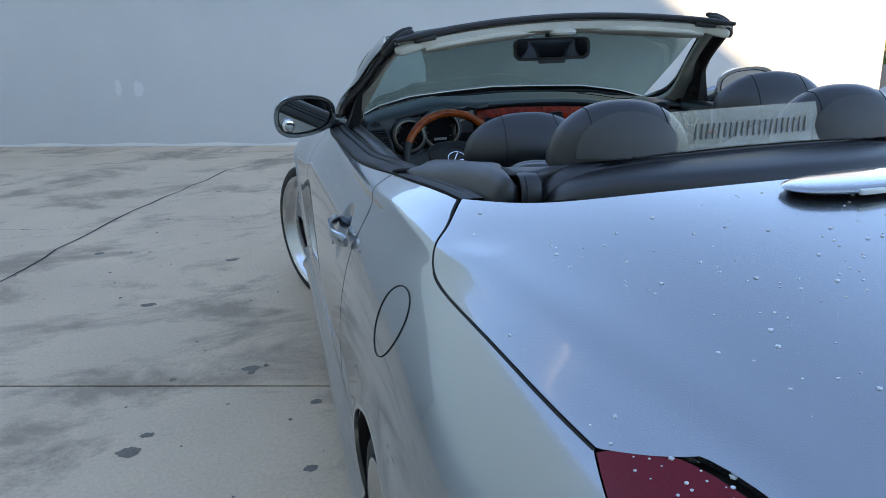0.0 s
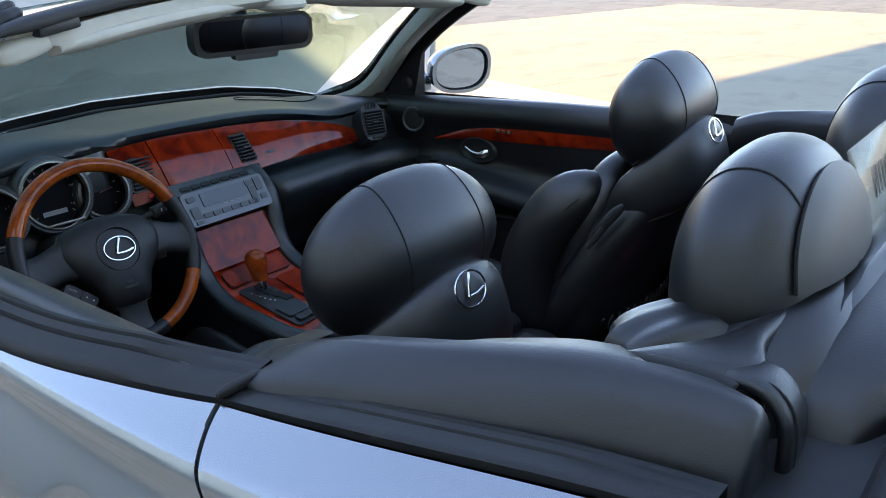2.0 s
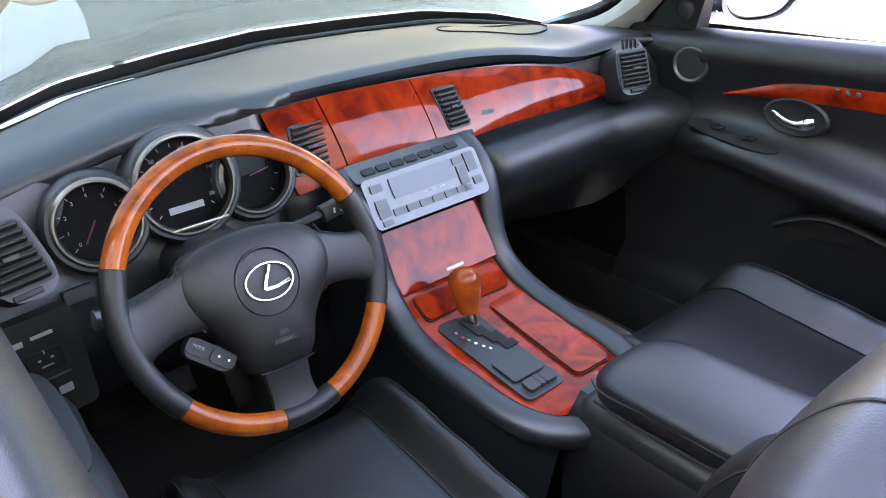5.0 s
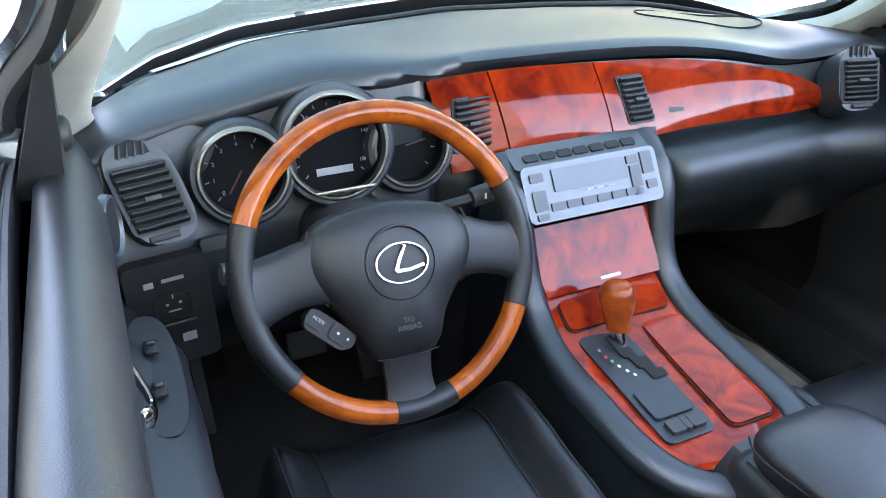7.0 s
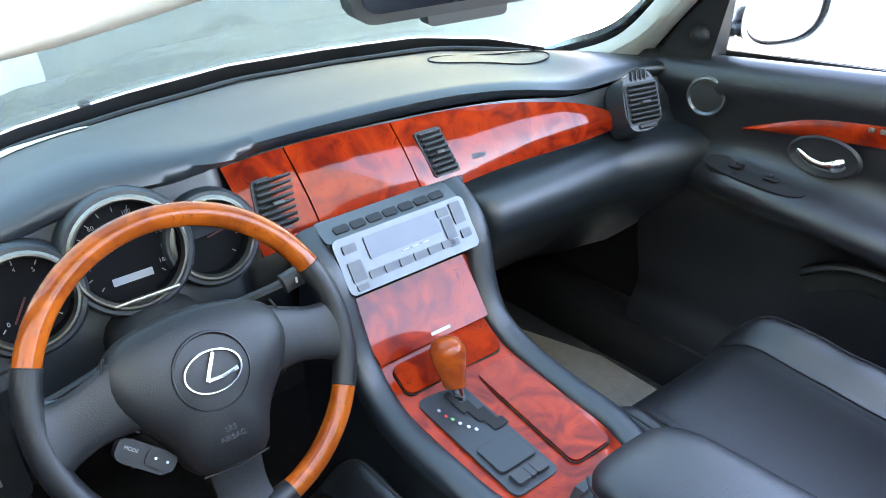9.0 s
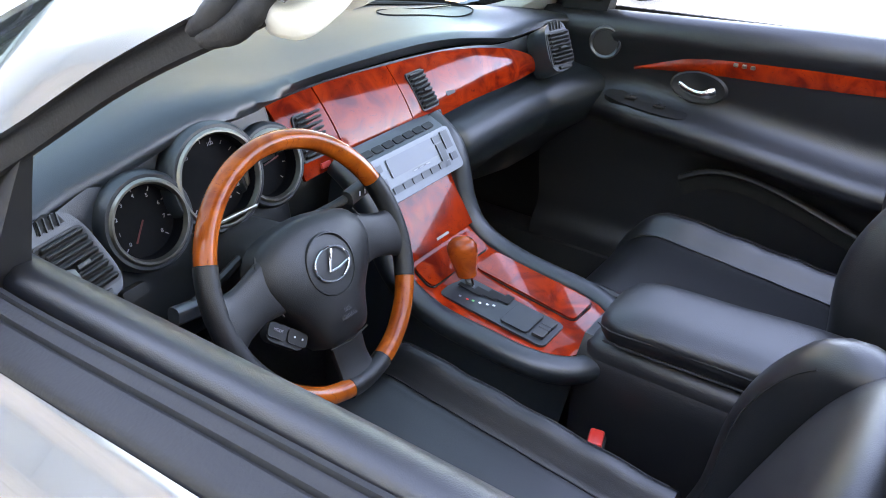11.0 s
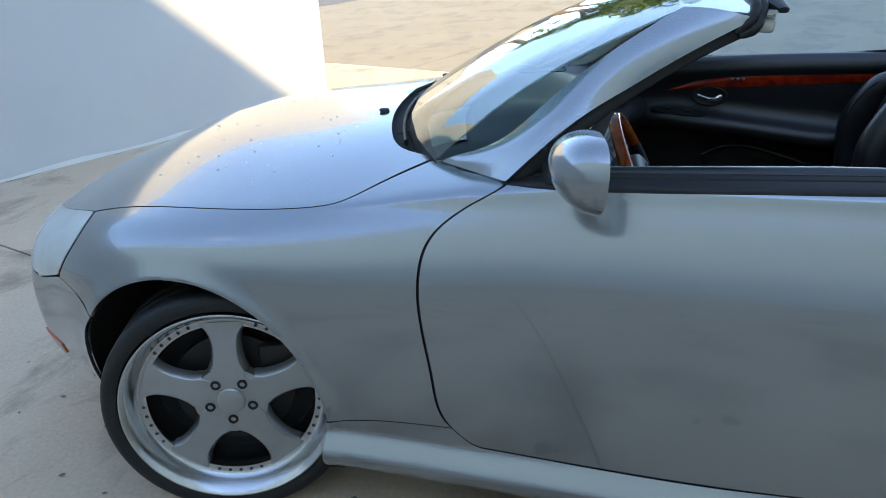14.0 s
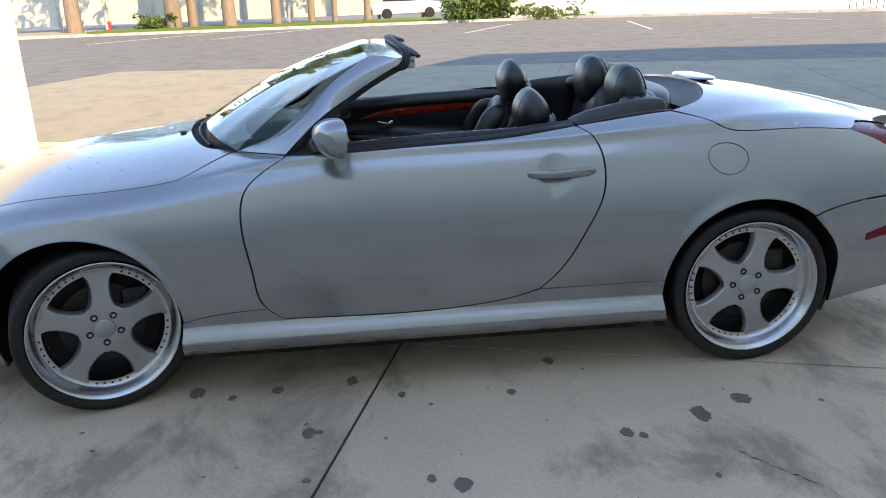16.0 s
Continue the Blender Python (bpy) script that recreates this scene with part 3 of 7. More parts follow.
for k, (x, y, rx, ry) in enumerate(SPOTS):
    tagged(part("oil_spot", placed(blot(rx * .8, ry * .8, k), Matrix.Translation((x, y, 0.0018))), OIL, smooth=False),
           "small brown oil stain on the concrete", "stain", "oil stains in the yard", "structure")
rnd = random.Random(5)
litter = bmesh.new()
for k in range(260):
    x, y, r = rnd.uniform(-5, 0.2), rnd.uniform(-2.5, 5), rnd.uniform(0.003, 0.012)
    vs = [litter.verts.new((x + r * math.cos(a + k) * rnd.uniform(.5, 1.4), y + r * math.sin(a + k) * rnd.uniform(.5, 1.4), 0.002 + 0.004 * rnd.random())) for a in (0, 1.2, 2.4, 3.8, 5.1)]
    litter.faces.new(vs)
tagged(part("leaf_litter", litter, OIL, smooth=False), "scattered crumbs of dry leaf and grit", "litter", kind="stuff")

# white building: the front wall runs behind the car's nose and ends at a corner
CORNER, WALL_DIR, WALL_H = Vector((4.3, 3.48, 0)), Vector((-0.922, 0.387, 0)), 2.78
end = CORNER + WALL_DIR * 16
back = Vector((0.387, 0.922, 0))
tagged(part("wall_north", slab([CORNER.to_2d(), end.to_2d(), (end + back * 12).to_2d(), (CORNER + back * 12).to_2d()], WALL_H, m=Matrix.Translation((0, 0, WALL_H))), WHITE_WALL, smooth=False),
       "smooth white painted wall of a commercial building", "wall", kind="structure")
bm = bmesh.new()
for k in range(60):
    p = CORNER + WALL_DIR * (0.3 + k * 0.26) - back * 0.002
    q = CORNER + WALL_DIR * (0.3 + k * 0.26 + 0.26) - back * 0.002
    h0, h1 = 0.03 + 0.012 * math.sin(k * 1.7), 0.03 + 0.012 * math.sin((k + 1) * 1.7)
    bm.faces.new([bm.verts.new(v) for v in ((p.x, p.y, 0.001), (q.x, q.y, 0.001), (q.x, q.y, h1), (p.x, p.y, h0))])
tagged(part("trim_base_coat", bm, WHITE_PAINT, smooth=False), "ragged brighter paint edge along the wall's foot", "trim", kind="structure")
# two faint grey scuffs on the wall
for k, (a, z, w, h) in enumerate(((7.35, 0.62, .07, .16), (7.12, 0.60, .12, .16))):
    c = CORNER + WALL_DIR * a - back * 0.003
    tagged(part("wall_scuff", placed(blot(w / 2, h / 2, 70 + k), facing((c.x, c.y, z), -back)), material("scuff_grey", (0.66, 0.66, 0.665), 0.9, second=(0.72, 0.72, 0.72), scale=30), smooth=False), "faint grey scuff on the white wall", "scuff", kind="structure")
# low planter wall that runs on from the corner, with grass behind it
P0, P1 = Vector((4.6, 3.65, 0)), Vector((19.0, 15.2, 0))
along_p = (P1 - P0).normalized()
out_p = Vector((-along_p.y, along_p.x, 0))
tagged(part("low_wall", slab([P0.to_2d(), P1.to_2d(), (P1 + out_p * 0.25).to_2d(), (P0 + out_p * 0.25).to_2d()], 0.34, m=Matrix.Translation((0, 0, 0.34))), KERB, smooth=False),
       "low grey concrete planter wall beside the drive", "low wall", kind="structure")
bed = [(P0 + out_p * 0.25).to_2d(), (P1 + out_p * 0.25).to_2d(), (P1 + out_p * 9).to_2d(), (P0 + out_p * 6).to_2d()]
tagged(part("planter_soil", slab(bed, 0.3, m=Matrix.Translation((0, 0, 0.27))), SOIL, smooth=False), "bare brown soil of a planter bed", "soil", kind="structure")
tuft = bmesh.new()
rnd = random.Random(9)
for k in range(1400):
    q = P0 + along_p * rnd.uniform(4, 13) + out_p * rnd.uniform(0.35, 3.0)
    a, h = rnd.uniform(0, 6.28), rnd.uniform(0.05, 0.2)
    w = 0.02
    tuft.faces.new([tuft.verts.new(v) for v in ((q.x - w * math.cos(a), q.y - w * math.sin(a), 0.26), (q.x + w * math.cos(a), q.y + w * math.sin(a), 0.26), (q.x + 0.06 * math.sin(a), q.y + 0.06 * math.cos(a), 0.26 + h))])
tagged(part("grass_tufts", tuft, GRASS, smooth=False), "tufts of green grass in the planter", "grass", kind="stuff")

# tall building out of view, added so that its shadow lies over the yard
# outline set from the shade's edges; long north side fills the paint's reflections
foot = [(-9.1, 40), (-9.35, -5.1), (-1.36, -6.6), (1.1, -8.4), (4.2, -10.4), (3.5, -15.6), (2.3, -20.6), (1, -30), (-30, -30), (-30, 40)]
tagged(part("wall_shade_building", slab(foot, 12.0, m=Matrix.Translation((0, 0, 12.0))), SHADE_BUILDING, smooth=False), "plain tall building out of view, added to shade the yard", "building", kind="structure")

# far side of the street
tagged(part("kerb", slab([(44.5, 40), (45.0, 40), (43.2, -12), (36, -26), (30, -60), (29.5, -60), (35.5, -26), (42.7, -12)], 0.2, m=Matrix.Translation((0, 0, 0.14))), KERB, smooth=False),
       "pale concrete kerb on the far side of the street", "kerb", kind="structure")
tagged(part("lawn", slab([(45.0, 16), (44.2, -4.5), (49.5, -4.5), (50.5, 16)], 0.3, m=Matrix.Translation((0, 0, 0.22))), GRASS, smooth=False), "strip of mown green lawn", "lawn", kind="structure")
tagged(part("sidewalk", slab([(45.0, 60), (45.0, 16), (51, 16), (52, 60)], 0.3, m=Matrix.Translation((0, 0, 0.16))), APRON, smooth=False), "pale concrete sidewalk", "sidewalk", kind="structure")
for (x0, y0, x1, y1) in ((38, -7.5, 30, -4.0), (36, -13, 27, -11), (34, -18.5, 29, -19.5), (32, -24, 28, -27), (42, 3, 34, 7), (42, 8, 34, 12.5)):
    v = Vector((x1 - x0, y1 - y0)).normalized() * 0.06
    tagged(part("parking_line", slab([(x0 - v.y, y0 + v.x), (x1 - v.y, y1 + v.x), (x1 + v.y, y1 - v.x), (x0 + v.y, y0 - v.x)], 0.01, m=Matrix.Translation((0, 0, -0.006))), ROAD_LINE, smooth=False),
           "worn white parking line on the asphalt", "parking line", "parking lines across the street", "structure")
fence = thing("fence", "pale board fence with posts behind the far lawn", "fence", kind="structure")
for k in range(22):
    y = -4 + k * 3.0
    part("post", box((0.2, 0.22, 3.4), 0.01, (52.1 + 0.06 * k, y, 1.7)), KERB, fence, smooth=False)
    part("panel", box((0.06, 2.8, 2.6), 0.0, (52.2 + 0.06 * k, y + 1.5, 1.75)), FENCE, fence, smooth=False)
tagged(part("wall_far", slab([(45.5, -8), (46.0, -8), (33, -58), (32.5, -58)], 4.5, m=Matrix.Translation((0, 0, 4.5))), WHITE_PAINT, smooth=False), "long white wall of a far low building", "wall", kind="structure")
rail = thing("railing", "black iron railing before the far white wall", "railing", kind="structure")
for k in range(46):
    t = k / 45
    part("bar", box((0.03, 0.03, 1.5), 0, (36.6 - 4.2 * t, -25 - 14 * t, 0.8)), PLASTIC, rail, smooth=False)
part("top_bar", placed(box((0.05, 14.7, 0.05)), Matrix.Translation((34.5, -32, 1.5)) @ Matrix.Rotation(math.atan2(-4.2, 14) , 4, "Z").inverted()), PLASTIC, rail, smooth=False)


def leaf_clumps(name, centre, radius, count, seed, mat, parent=None, size=0.25):
    """A loose crown: many small bent leaves gathered in uneven clumps."""
    rnd = random.Random(seed)
    clumps = [(Vector((rnd.gauss(0, .45), rnd.gauss(0, .45), rnd.gauss(0, .4))), rnd.uniform(.25, .5)) for _ in range(26)]
    bm = bmesh.new()
    for k in range(count):
        c, r = rnd.choice(clumps)
        q = c + Vector((rnd.gauss(0, 1), rnd.gauss(0, 1), rnd.gauss(0, 1))).normalized() * r * rnd.uniform(.6, 1)
        q = Vector(centre) + Vector((q.x * radius[0], q.y * radius[1], q.z * radius[2]))
        a, b = Vector((rnd.gauss(0, 1), rnd.gauss(0, 1), rnd.gauss(0, 1))).normalized(), Vector((rnd.gauss(0, 1), rnd.gauss(0, 1), rnd.gauss(0, .5))).normalized()
        s = size * rnd.uniform(.6, 1.4)
        n = a.cross(b).normalized() * s * .2
        bm.faces.new([bm.verts.new(v) for v in (q - a * s, q + b * s * .5 + n, q + a * s, q - b * s * .5 + n)])
    return part(name, bm, mat, parent, smooth=False)


def tree(x, y, h, r, lean, seed, crown=True):
    rnd = random.Random(seed)
    t = thing("tree", "street tree with a pale brown trunk and green crown", "tree", "street trees")
    t.location = (x, y, 0)
    path = [(0, 0, -0.1), (lean * .3, 0.1 * lean, h * .25), (lean * .8, 0, h * .5), (lean, -.1, h * .92)]
    part("trunk", sweep(curve_through(path, 9), ring(r, r, 9), up=(0, 1, 0), scale=np.linspace(1.15, .55, 9)), BARK, t)
    for k in range(4):
        a = rnd.uniform(0, 6.28)
        p = [(lean * .9, 0, h * .70), (lean + math.cos(a) * 1.0, math.sin(a) * 1.0, h * .92), (lean + math.cos(a) * 2.2, math.sin(a) * 2.2, h * 1.15)]
        part("limb", sweep(curve_through(p, 6), ring(r * .4, r * .4, 6), up=(0.3, .7, .1), scale=np.linspace(1, .3, 6)), BARK, t)
    leaf_clumps("crown", (lean, 0, h * 1.22), (3.2, 3.2, 3.4), 3000, seed, LEAF, t, 0.3)
    return t


for k, (y, r, lean) in enumerate(((17.2, .42, .3), (11.6, .45, -.3), (10.6, .28, 0), (8.1, .38, .5), (5.4, .28, .1), (3.3, .2, 0), (1.8, .16, 0), (-0.2, .2, .1))):
    tree(46.8 + (k % 3) * .8, y, 9.0 + 1.3 * (k % 3), r, lean, k)
bush = thing("bush", "rounded leafy green bush at the kerb", "bush")
leaf_clumps("foliage", (43.8, -6.8, 0.9), (1.2, 2.3, 1.6), 3800, 50, LEAF, bush, 0.16)
leaf_clumps("low_foliage", (43.2, -10.2, 0.25), (.8, 2.2, .6), 900, 51, LEAF, bush, 0.14)
shrub = thing("bush", "small dark bush at the far fence", "bush")
leaf_clumps("foliage", (47.5, 12.6, .5), (.7, 1.2, .8), 900, 52, LEAF, shrub, 0.14)
hyd = thing("hydrant", "small red fire hydrant on the far sidewalk", "hydrant")
part("barrel", lathe([(0, 0.16), (.14, .16), (.14, .22), (.1, .24), (.1, .6), (.13, .62), (.1, .72), (0, .78)], 14, "z"), RED_PAINT, hyd)
hyd.location = (46.2, 15.0, 0)


def far_suv():
    """White car parked beyond the lawn."""
    t = thing("suv", "white sport utility car parked beyond the lawn", "car")
    prof = [(-2.3, .35), (-2.35, .8), (-2.25, 1.0), (-2.1, 1.1), (-1.75, 1.7), (0.5, 1.75), (1.1, 1.15), (2.1, 1.02), (2.35, .8), (2.35, .4)]
    o = [(a, b) for a, b in prof]
    part("body", slab(o, 1.8, 0.05, facing((0, 0, 0), (0, -1, 0))), WHITE_PAINT, t)
    for a0, a1 in ((-1.65, -.75), (-.65, .1), (.2, .75)):
        part("window", slab([(a0, 1.15), (a1 + .1, 1.15), (a1, 1.6), (a0 + .05, 1.6)], .01, m=facing((0, -0.062, 0), (0, -1, 0))), FAR_GLASS, t, smooth=False)
    for a in (-1.4, 1.45):
        part("wheel", placed(lathe([(0, -.1), (.2, -.1), (.34, -.09), (.36, 0), (.34, .1), (0, .1)], 20, "y"), Matrix.Translation((a, 0.02, .36))), TYRE, t)
    return t


suv = far_suv()
suv.matrix_world = pose(51.0, -2.9, 0.12, 0, 0, -90)

# ---- the convertible: outer panels ----
car = thing("convertible_car", "silver two-door convertible with its roof down, dark leather cabin", "car")


def section_at(y, z):
    """The section place s (below the shoulder) at which the flank has height z."""
    s = np.linspace(0, 5.5, 221)
    return float(np.interp(z, body(np.full(221, y), s)[:, 2], s))


def arch(yc, radius, a0, a1, n=30):
    """Wheel arch as (y, s) points; angles in degrees from straight back over the top."""
    out = []
    for a in np.radians(np.linspace(a0, a1, n)):
        y, z = yc + radius * math.cos(a), 0.335 + radius * math.sin(a)
        out.append((y, section_at(y, z)))
    return out


DOOR_FRONT = [(.600, 1.0), (.655, 1.3), (.692, 2.0), (.715, 2.8), (.716, 3.5), (.688, 4.2), (.62, 4.88), (.535, 5.80)]
DOOR_REAR = [(-.43, 1.33), (-.51, 1.73), (-.605, 2.43), (-.675, 3.1), (-.697, 3.9), (-.68, 4.87), (-.612, 5.97)]
DOOR_FOOT = [(.600, 1.0), (.34, .95), (-.07, .97), (-.3, 1.13), (-.43, 1.33)]
BELT = [(.535, 5.80), (.43, 5.50), (.30, 5.36), (.0, 5.44), (-.24, 5.56), (-.445, 5.80), (-.612, 5.97)]
HOOD_EDGE = [(1.73, 4.95), (1.47, 5.34), (1.22, 5.42), (1.05, 5.43), (.985, 5.52), (.945, 5.68), (.915, 5.86), (.88, 6.05), (.82, 6.28), (.755, 6.47)]
DECK_EDGE = [(-1.03, 6.13), (-1.12, 5.86), (-1.20, 5.42), (-1.28, 5.22), (-1.45, 5.36), (-1.62, 5.48), (-1.80, 5.5)]
FRONT_ARCH = arch(1.360, 0.382, 38, 177)
REAR_ARCH = arch(-1.325, 0.382, 9, 128)
GAP_W = 0.0028


def shifted(line, dy, ds=0.0):
    return [(y + dy, s + ds) for y, s in line]


def bulge(p, y, s, side):
    """Flared lips round the wheel arches."""
    r = np.minimum(np.hypot(y - 1.360, p[..., 2] - .335), np.hypot(y + 1.325, p[..., 2] - .335))
    lift = 0.008 * np.clip(1 - np.abs(r - .386) / .05, 0, 1) ** 2
    p[..., 0] += side * lift
    return p


def body_normal(y, s, side=-1):
    """Outward direction of the skin."""
    n = np.cross(body(y + .004, s, side) - body(y - .004, s, side), body(y, np.clip(s + .02, 0, 8), side) - body(y, np.clip(s - .02, 0, 8), side)) * side
    return n / np.linalg.norm(n, axis=-1, keepdims=True)


def panel(name, g, side, label="", thick=0.010, parent=None, lift=None):
    y, s = g[..., 0], g[..., 1]
    p = bulge(body(y, s, side), y, s, side)
    if lift is not None:
        p = lift(p, y, s, side)
    n = body_normal(y, s, side)
    bm = grid(crease(p, y, s, n), thick, flip=side > 0, out=n)
    return part(name, bm, PAINT, parent or car, label, sharp=50)


def sill_lift(p, y, s, side):
    rise = np.clip((.97 - s) / .50, 0, 1)
    p[..., 0] += side * 0.046 * (rise * rise * (3 - 2 * rise)) ** .8 * np.cos(np.clip((.42 - s) / .42, 0, 1) * math.pi / 2.6)
    return p


def handle_cup(p, y, s, side):
    """Dished hollow behind the door handle."""
    r2 = ((y + .500) / .070) ** 2 + ((s - 3.90) / .62) ** 2
    p[..., 0] -= side * .017 * np.clip(1 - r2, 0, 1) ** 1.1
    return p


def crease(p, y, s, n):
    """Soft raised line that runs from the door's shoulder over the trunk lid's edge."""
    line = np.interp(y, [-2.05, -1.93, -1.78, -1.57, -1.32, -1.22, -.99, -.67, .5], [6.34, 6.3, 6.23, 6.13, 5.9, 5.63, 5.43, 5.37, 5.2])
    fade = np.interp(y, [-2.15, -1.9, -.7, .2], [0, 1, 1, 0])
    return p + n * (.0075 * fade * np.exp(-((s - line) / .25) ** 2))[..., None]


HALVES = {}
for side in (-1, 1):
    w = GAP_W
    door_g = coons(chain(DOOR_FOOT), chain(BELT), chain(DOOR_FRONT), chain(DOOR_REAR), 110, 72)
    door = panel("door", door_g, side, "silver car door", lift=handle_cup)
    df = chain(DOOR_FRONT)
    df = np.concatenate([[(.655 + w, 1.3)], df[(df[:, 1] > 1.36) & (df[:, 1] < 5.7)] + (2 * w, 0), [(.535 + w, 5.90)]])
    fender_g = coons(chain(FRONT_ARCH, [FRONT_ARCH[-1], (.86, 1.23), (.655 + w, 1.3)]),
                     chain(HOOD_EDGE, [HOOD_EDGE[-1], (.73, 6.46), (.69, 6.33), (.60, 6.1), (.535 + w, 5.90)]),
                     chain([FRONT_ARCH[0], (1.73, 2.62), (1.825, 2.83)], [(1.825, 2.83), (1.74, 3.63), HOOD_EDGE[0]]),
                     df, 90, 48, True)
    fender_g[0, :] = even(chain([FRONT_ARCH[0], (1.73, 2.62), (1.825, 2.83)], [(1.825, 2.83), (1.74, 3.63), HOOD_EDGE[0]]), 48)
    panel("front_fender", fender_g, side)
    quarter_g = coons(chain([(-.43 - 2 * w, 1.33), (-.7, 1.33), REAR_ARCH[0]], REAR_ARCH, [REAR_ARCH[-1], (-1.75, 2.82), (-1.98, 2.88)]),
                      chain([(-.612 - 2 * w, 5.97), (-.8, 6.02), (-1.03, 6.13)], DECK_EDGE), chain(shifted(DOOR_REAR, -2 * w)),
                      chain([(-1.98, 2.88), (-2.0, 3.8), (-1.92, 4.8), DECK_EDGE[-1]]), 110, 64, True)
    panel("rear_quarter", quarter_g, side)
    sill_top = chain([REAR_ARCH[0], (-.7, 1.32), (-.43, 1.31)], [(-.43, 1.31), (-.3, 1.11), (-.07, .95), (.34, .93), (.600, .98)], [(.600, .98), (.655, 1.28), (.86, 1.21), (.985, 1.08)])[::-1]
    sill_g = coons(np.array([(.995, 0.0), (0, 0), (-.966, 0.0)]), sill_top, np.array([(.995, 0.0), (.985, 1.08)]), np.array([(-.966, 0.0)] + arch(-1.325, .382, -16, 9, 10)), 120, 26)
    panel("sill", sill_g, side, lift=sill_lift)
    # front bumper half and lamp
    bump_g = coons(np.array([(2.212, 0), (1.95, 0), (1.718, 0)]), chain([(2.212, 3.3), (2.08, 3.1), (1.95, 2.68), (1.825, 2.80), (1.73, 2.6), (FRONT_ARCH[0][0], FRONT_ARCH[0][1] - .02)]),
                   np.array([(2.212, 0), (2.212, 3.3)]), chain([(1.718, 0), (1.742, 1.0), (1.706, 2.0), FRONT_ARCH[0]]), 36, 20)
    panel("front_bumper", bump_g, side)
    lamp_g = coons(chain([(2.08, 3.15), (1.95, 2.74), (1.835, 2.86)]), chain([(2.08, 5.7), (1.9, 5.3), (1.745, 4.98)]), np.array([(2.08, 3.15), (2.08, 5.7)]), chain([(1.835, 2.86), (1.752, 3.63), (1.745, 4.98)]), 16, 16)
    hl = part("headlight", grid(body(lamp_g[..., 0], lamp_g[..., 1], side), .008, flip=side > 0), LAMP_LENS, car, "clear headlight lens")
    mk = coons(np.array([(2.06, 1.0), (1.98, .85)]), np.array([(2.06, 1.35), (1.98, 1.12)]), np.array([(2.06, 1.0), (2.06, 1.35)]), np.array([(1.98, .85), (1.98, 1.12)]), 8, 6)
    q = body(mk[..., 0], mk[..., 1], side)
    part("side_marker", grid(q + normals_of(q) * .004 * (1 if side < 0 else -1), .008, flip=side > 0), ORANGE_LENS, car, "orange side marker lens")
    # rear bumper, lamp and rear marker
    rb_g = coons(np.array([(-1.71, 0), (-2.0, 0), (-2.285, 0)]), chain([(REAR_ARCH[-1][0] - .004, REAR_ARCH[-1][1] - .03), (-1.75, 2.78), (-1.98, 2.84), (-2.285, 3.3)]),
                 chain([(-1.71, 0), (-1.70, 1.0), (-1.66, 2.0), (REAR_ARCH[-1][0] - .004, REAR_ARCH[-1][1] - .03)]), np.array([(-2.285, 0), (-2.285, 3.3)]), 36, 20)
    panel("rear_bumper", rb_g, side)
    TAIL_TOP = [(-1.805, 5.5), (-1.84, 5.86), (-1.90, 6.03), (-2.02, 6.12), (-2.14, 6.2)]
    tl_g = coons(chain([(-1.985, 2.9), (-2.07, 3.0), (-2.16, 3.1)]), chain(TAIL_TOP), chain([(-1.985, 2.9), (-2.005, 3.8), (-1.925, 4.8), (-1.805, 5.5)]), np.array([(-2.16, 3.1), (-2.14, 6.2)]), 18, 20)
    part("taillight", grid(body(tl_g[..., 0], tl_g[..., 1], side), .01, flip=side > 0), RED_LENS, car, "dark red taillight lens")
    rp_g = coons(np.array([(-2.165, 3.1), (-2.285, 3.3)]), np.array([(-2.145, 6.25), (-2.285, 7.0)]), np.array([(-2.165, 3.1), (-2.145, 6.25)]), np.array([(-2.285, 3.3), (-2.285, 7.0)]), 10, 16)
    panel("rear_panel", rp_g, side)
    mk = coons(np.array([(-1.83, 1.85), (-1.95, 1.9)]), np.array([(-1.83, 2.0), (-1.95, 2.12)]), np.array([(-1.83, 1.85), (-1.83, 2.0)]), np.array([(-1.95, 1.9), (-1.95, 2.12)]), 8, 6)
    q = body(mk[..., 0], mk[..., 1], side)
    part("side_marker", grid(q + normals_of(q) * .004 * (1 if side < 0 else -1), .008, flip=side > 0), RED_LENS, car, "red rear side marker lens")
    # dark inner skin seen through the joints
    yy, ss = np.meshgrid(np.linspace(-.93, .955, 60), np.linspace(.3, 5.3, 24), indexing="ij")
    q = body(yy, ss, side)
    part("inner_skin", grid(q + normals_of(q) * .030 * (1 if side < 0 else -1), flip=side > 0), GAP, car, "dark inner body skin")
    # door handle in its cup
    h0, h1 = body(-.39, 3.93, side), body(-.655, 3.97, side)
    mid = (h0 + h1) / 2
    grip = curve_through([h0 + (side * .004, 0, 0), h0 * .75 + h1 * .25 + (side * .030, 0, 0), mid + (side * .036, 0, 0), h0 * .25 + h1 * .75 + (side * .034, 0, .001), h1 + (side * .012, 0, 0)], 22)
    hd = part("handle", sweep(grip, ring(.0095, .0165, 12, 2.6), up=(0, 0, 1), scale=np.r_[.45, .8, np.linspace(.9, 1.12, 18), 1.0, .7]), PAINT, door, "silver pull handle")
    part("lock", placed(lathe([(0, .004), (.006, .004), (.0065, 0)], 16, "x"), Matrix.Translation(h1 * .93 + h0 * .07 + (side * .041, 0, 0)) @ (Matrix() if side > 0 else Matrix.Rotation(math.pi, 4, "Z"))), BRUSHED, door, "small round lock")
    HALVES[side] = door

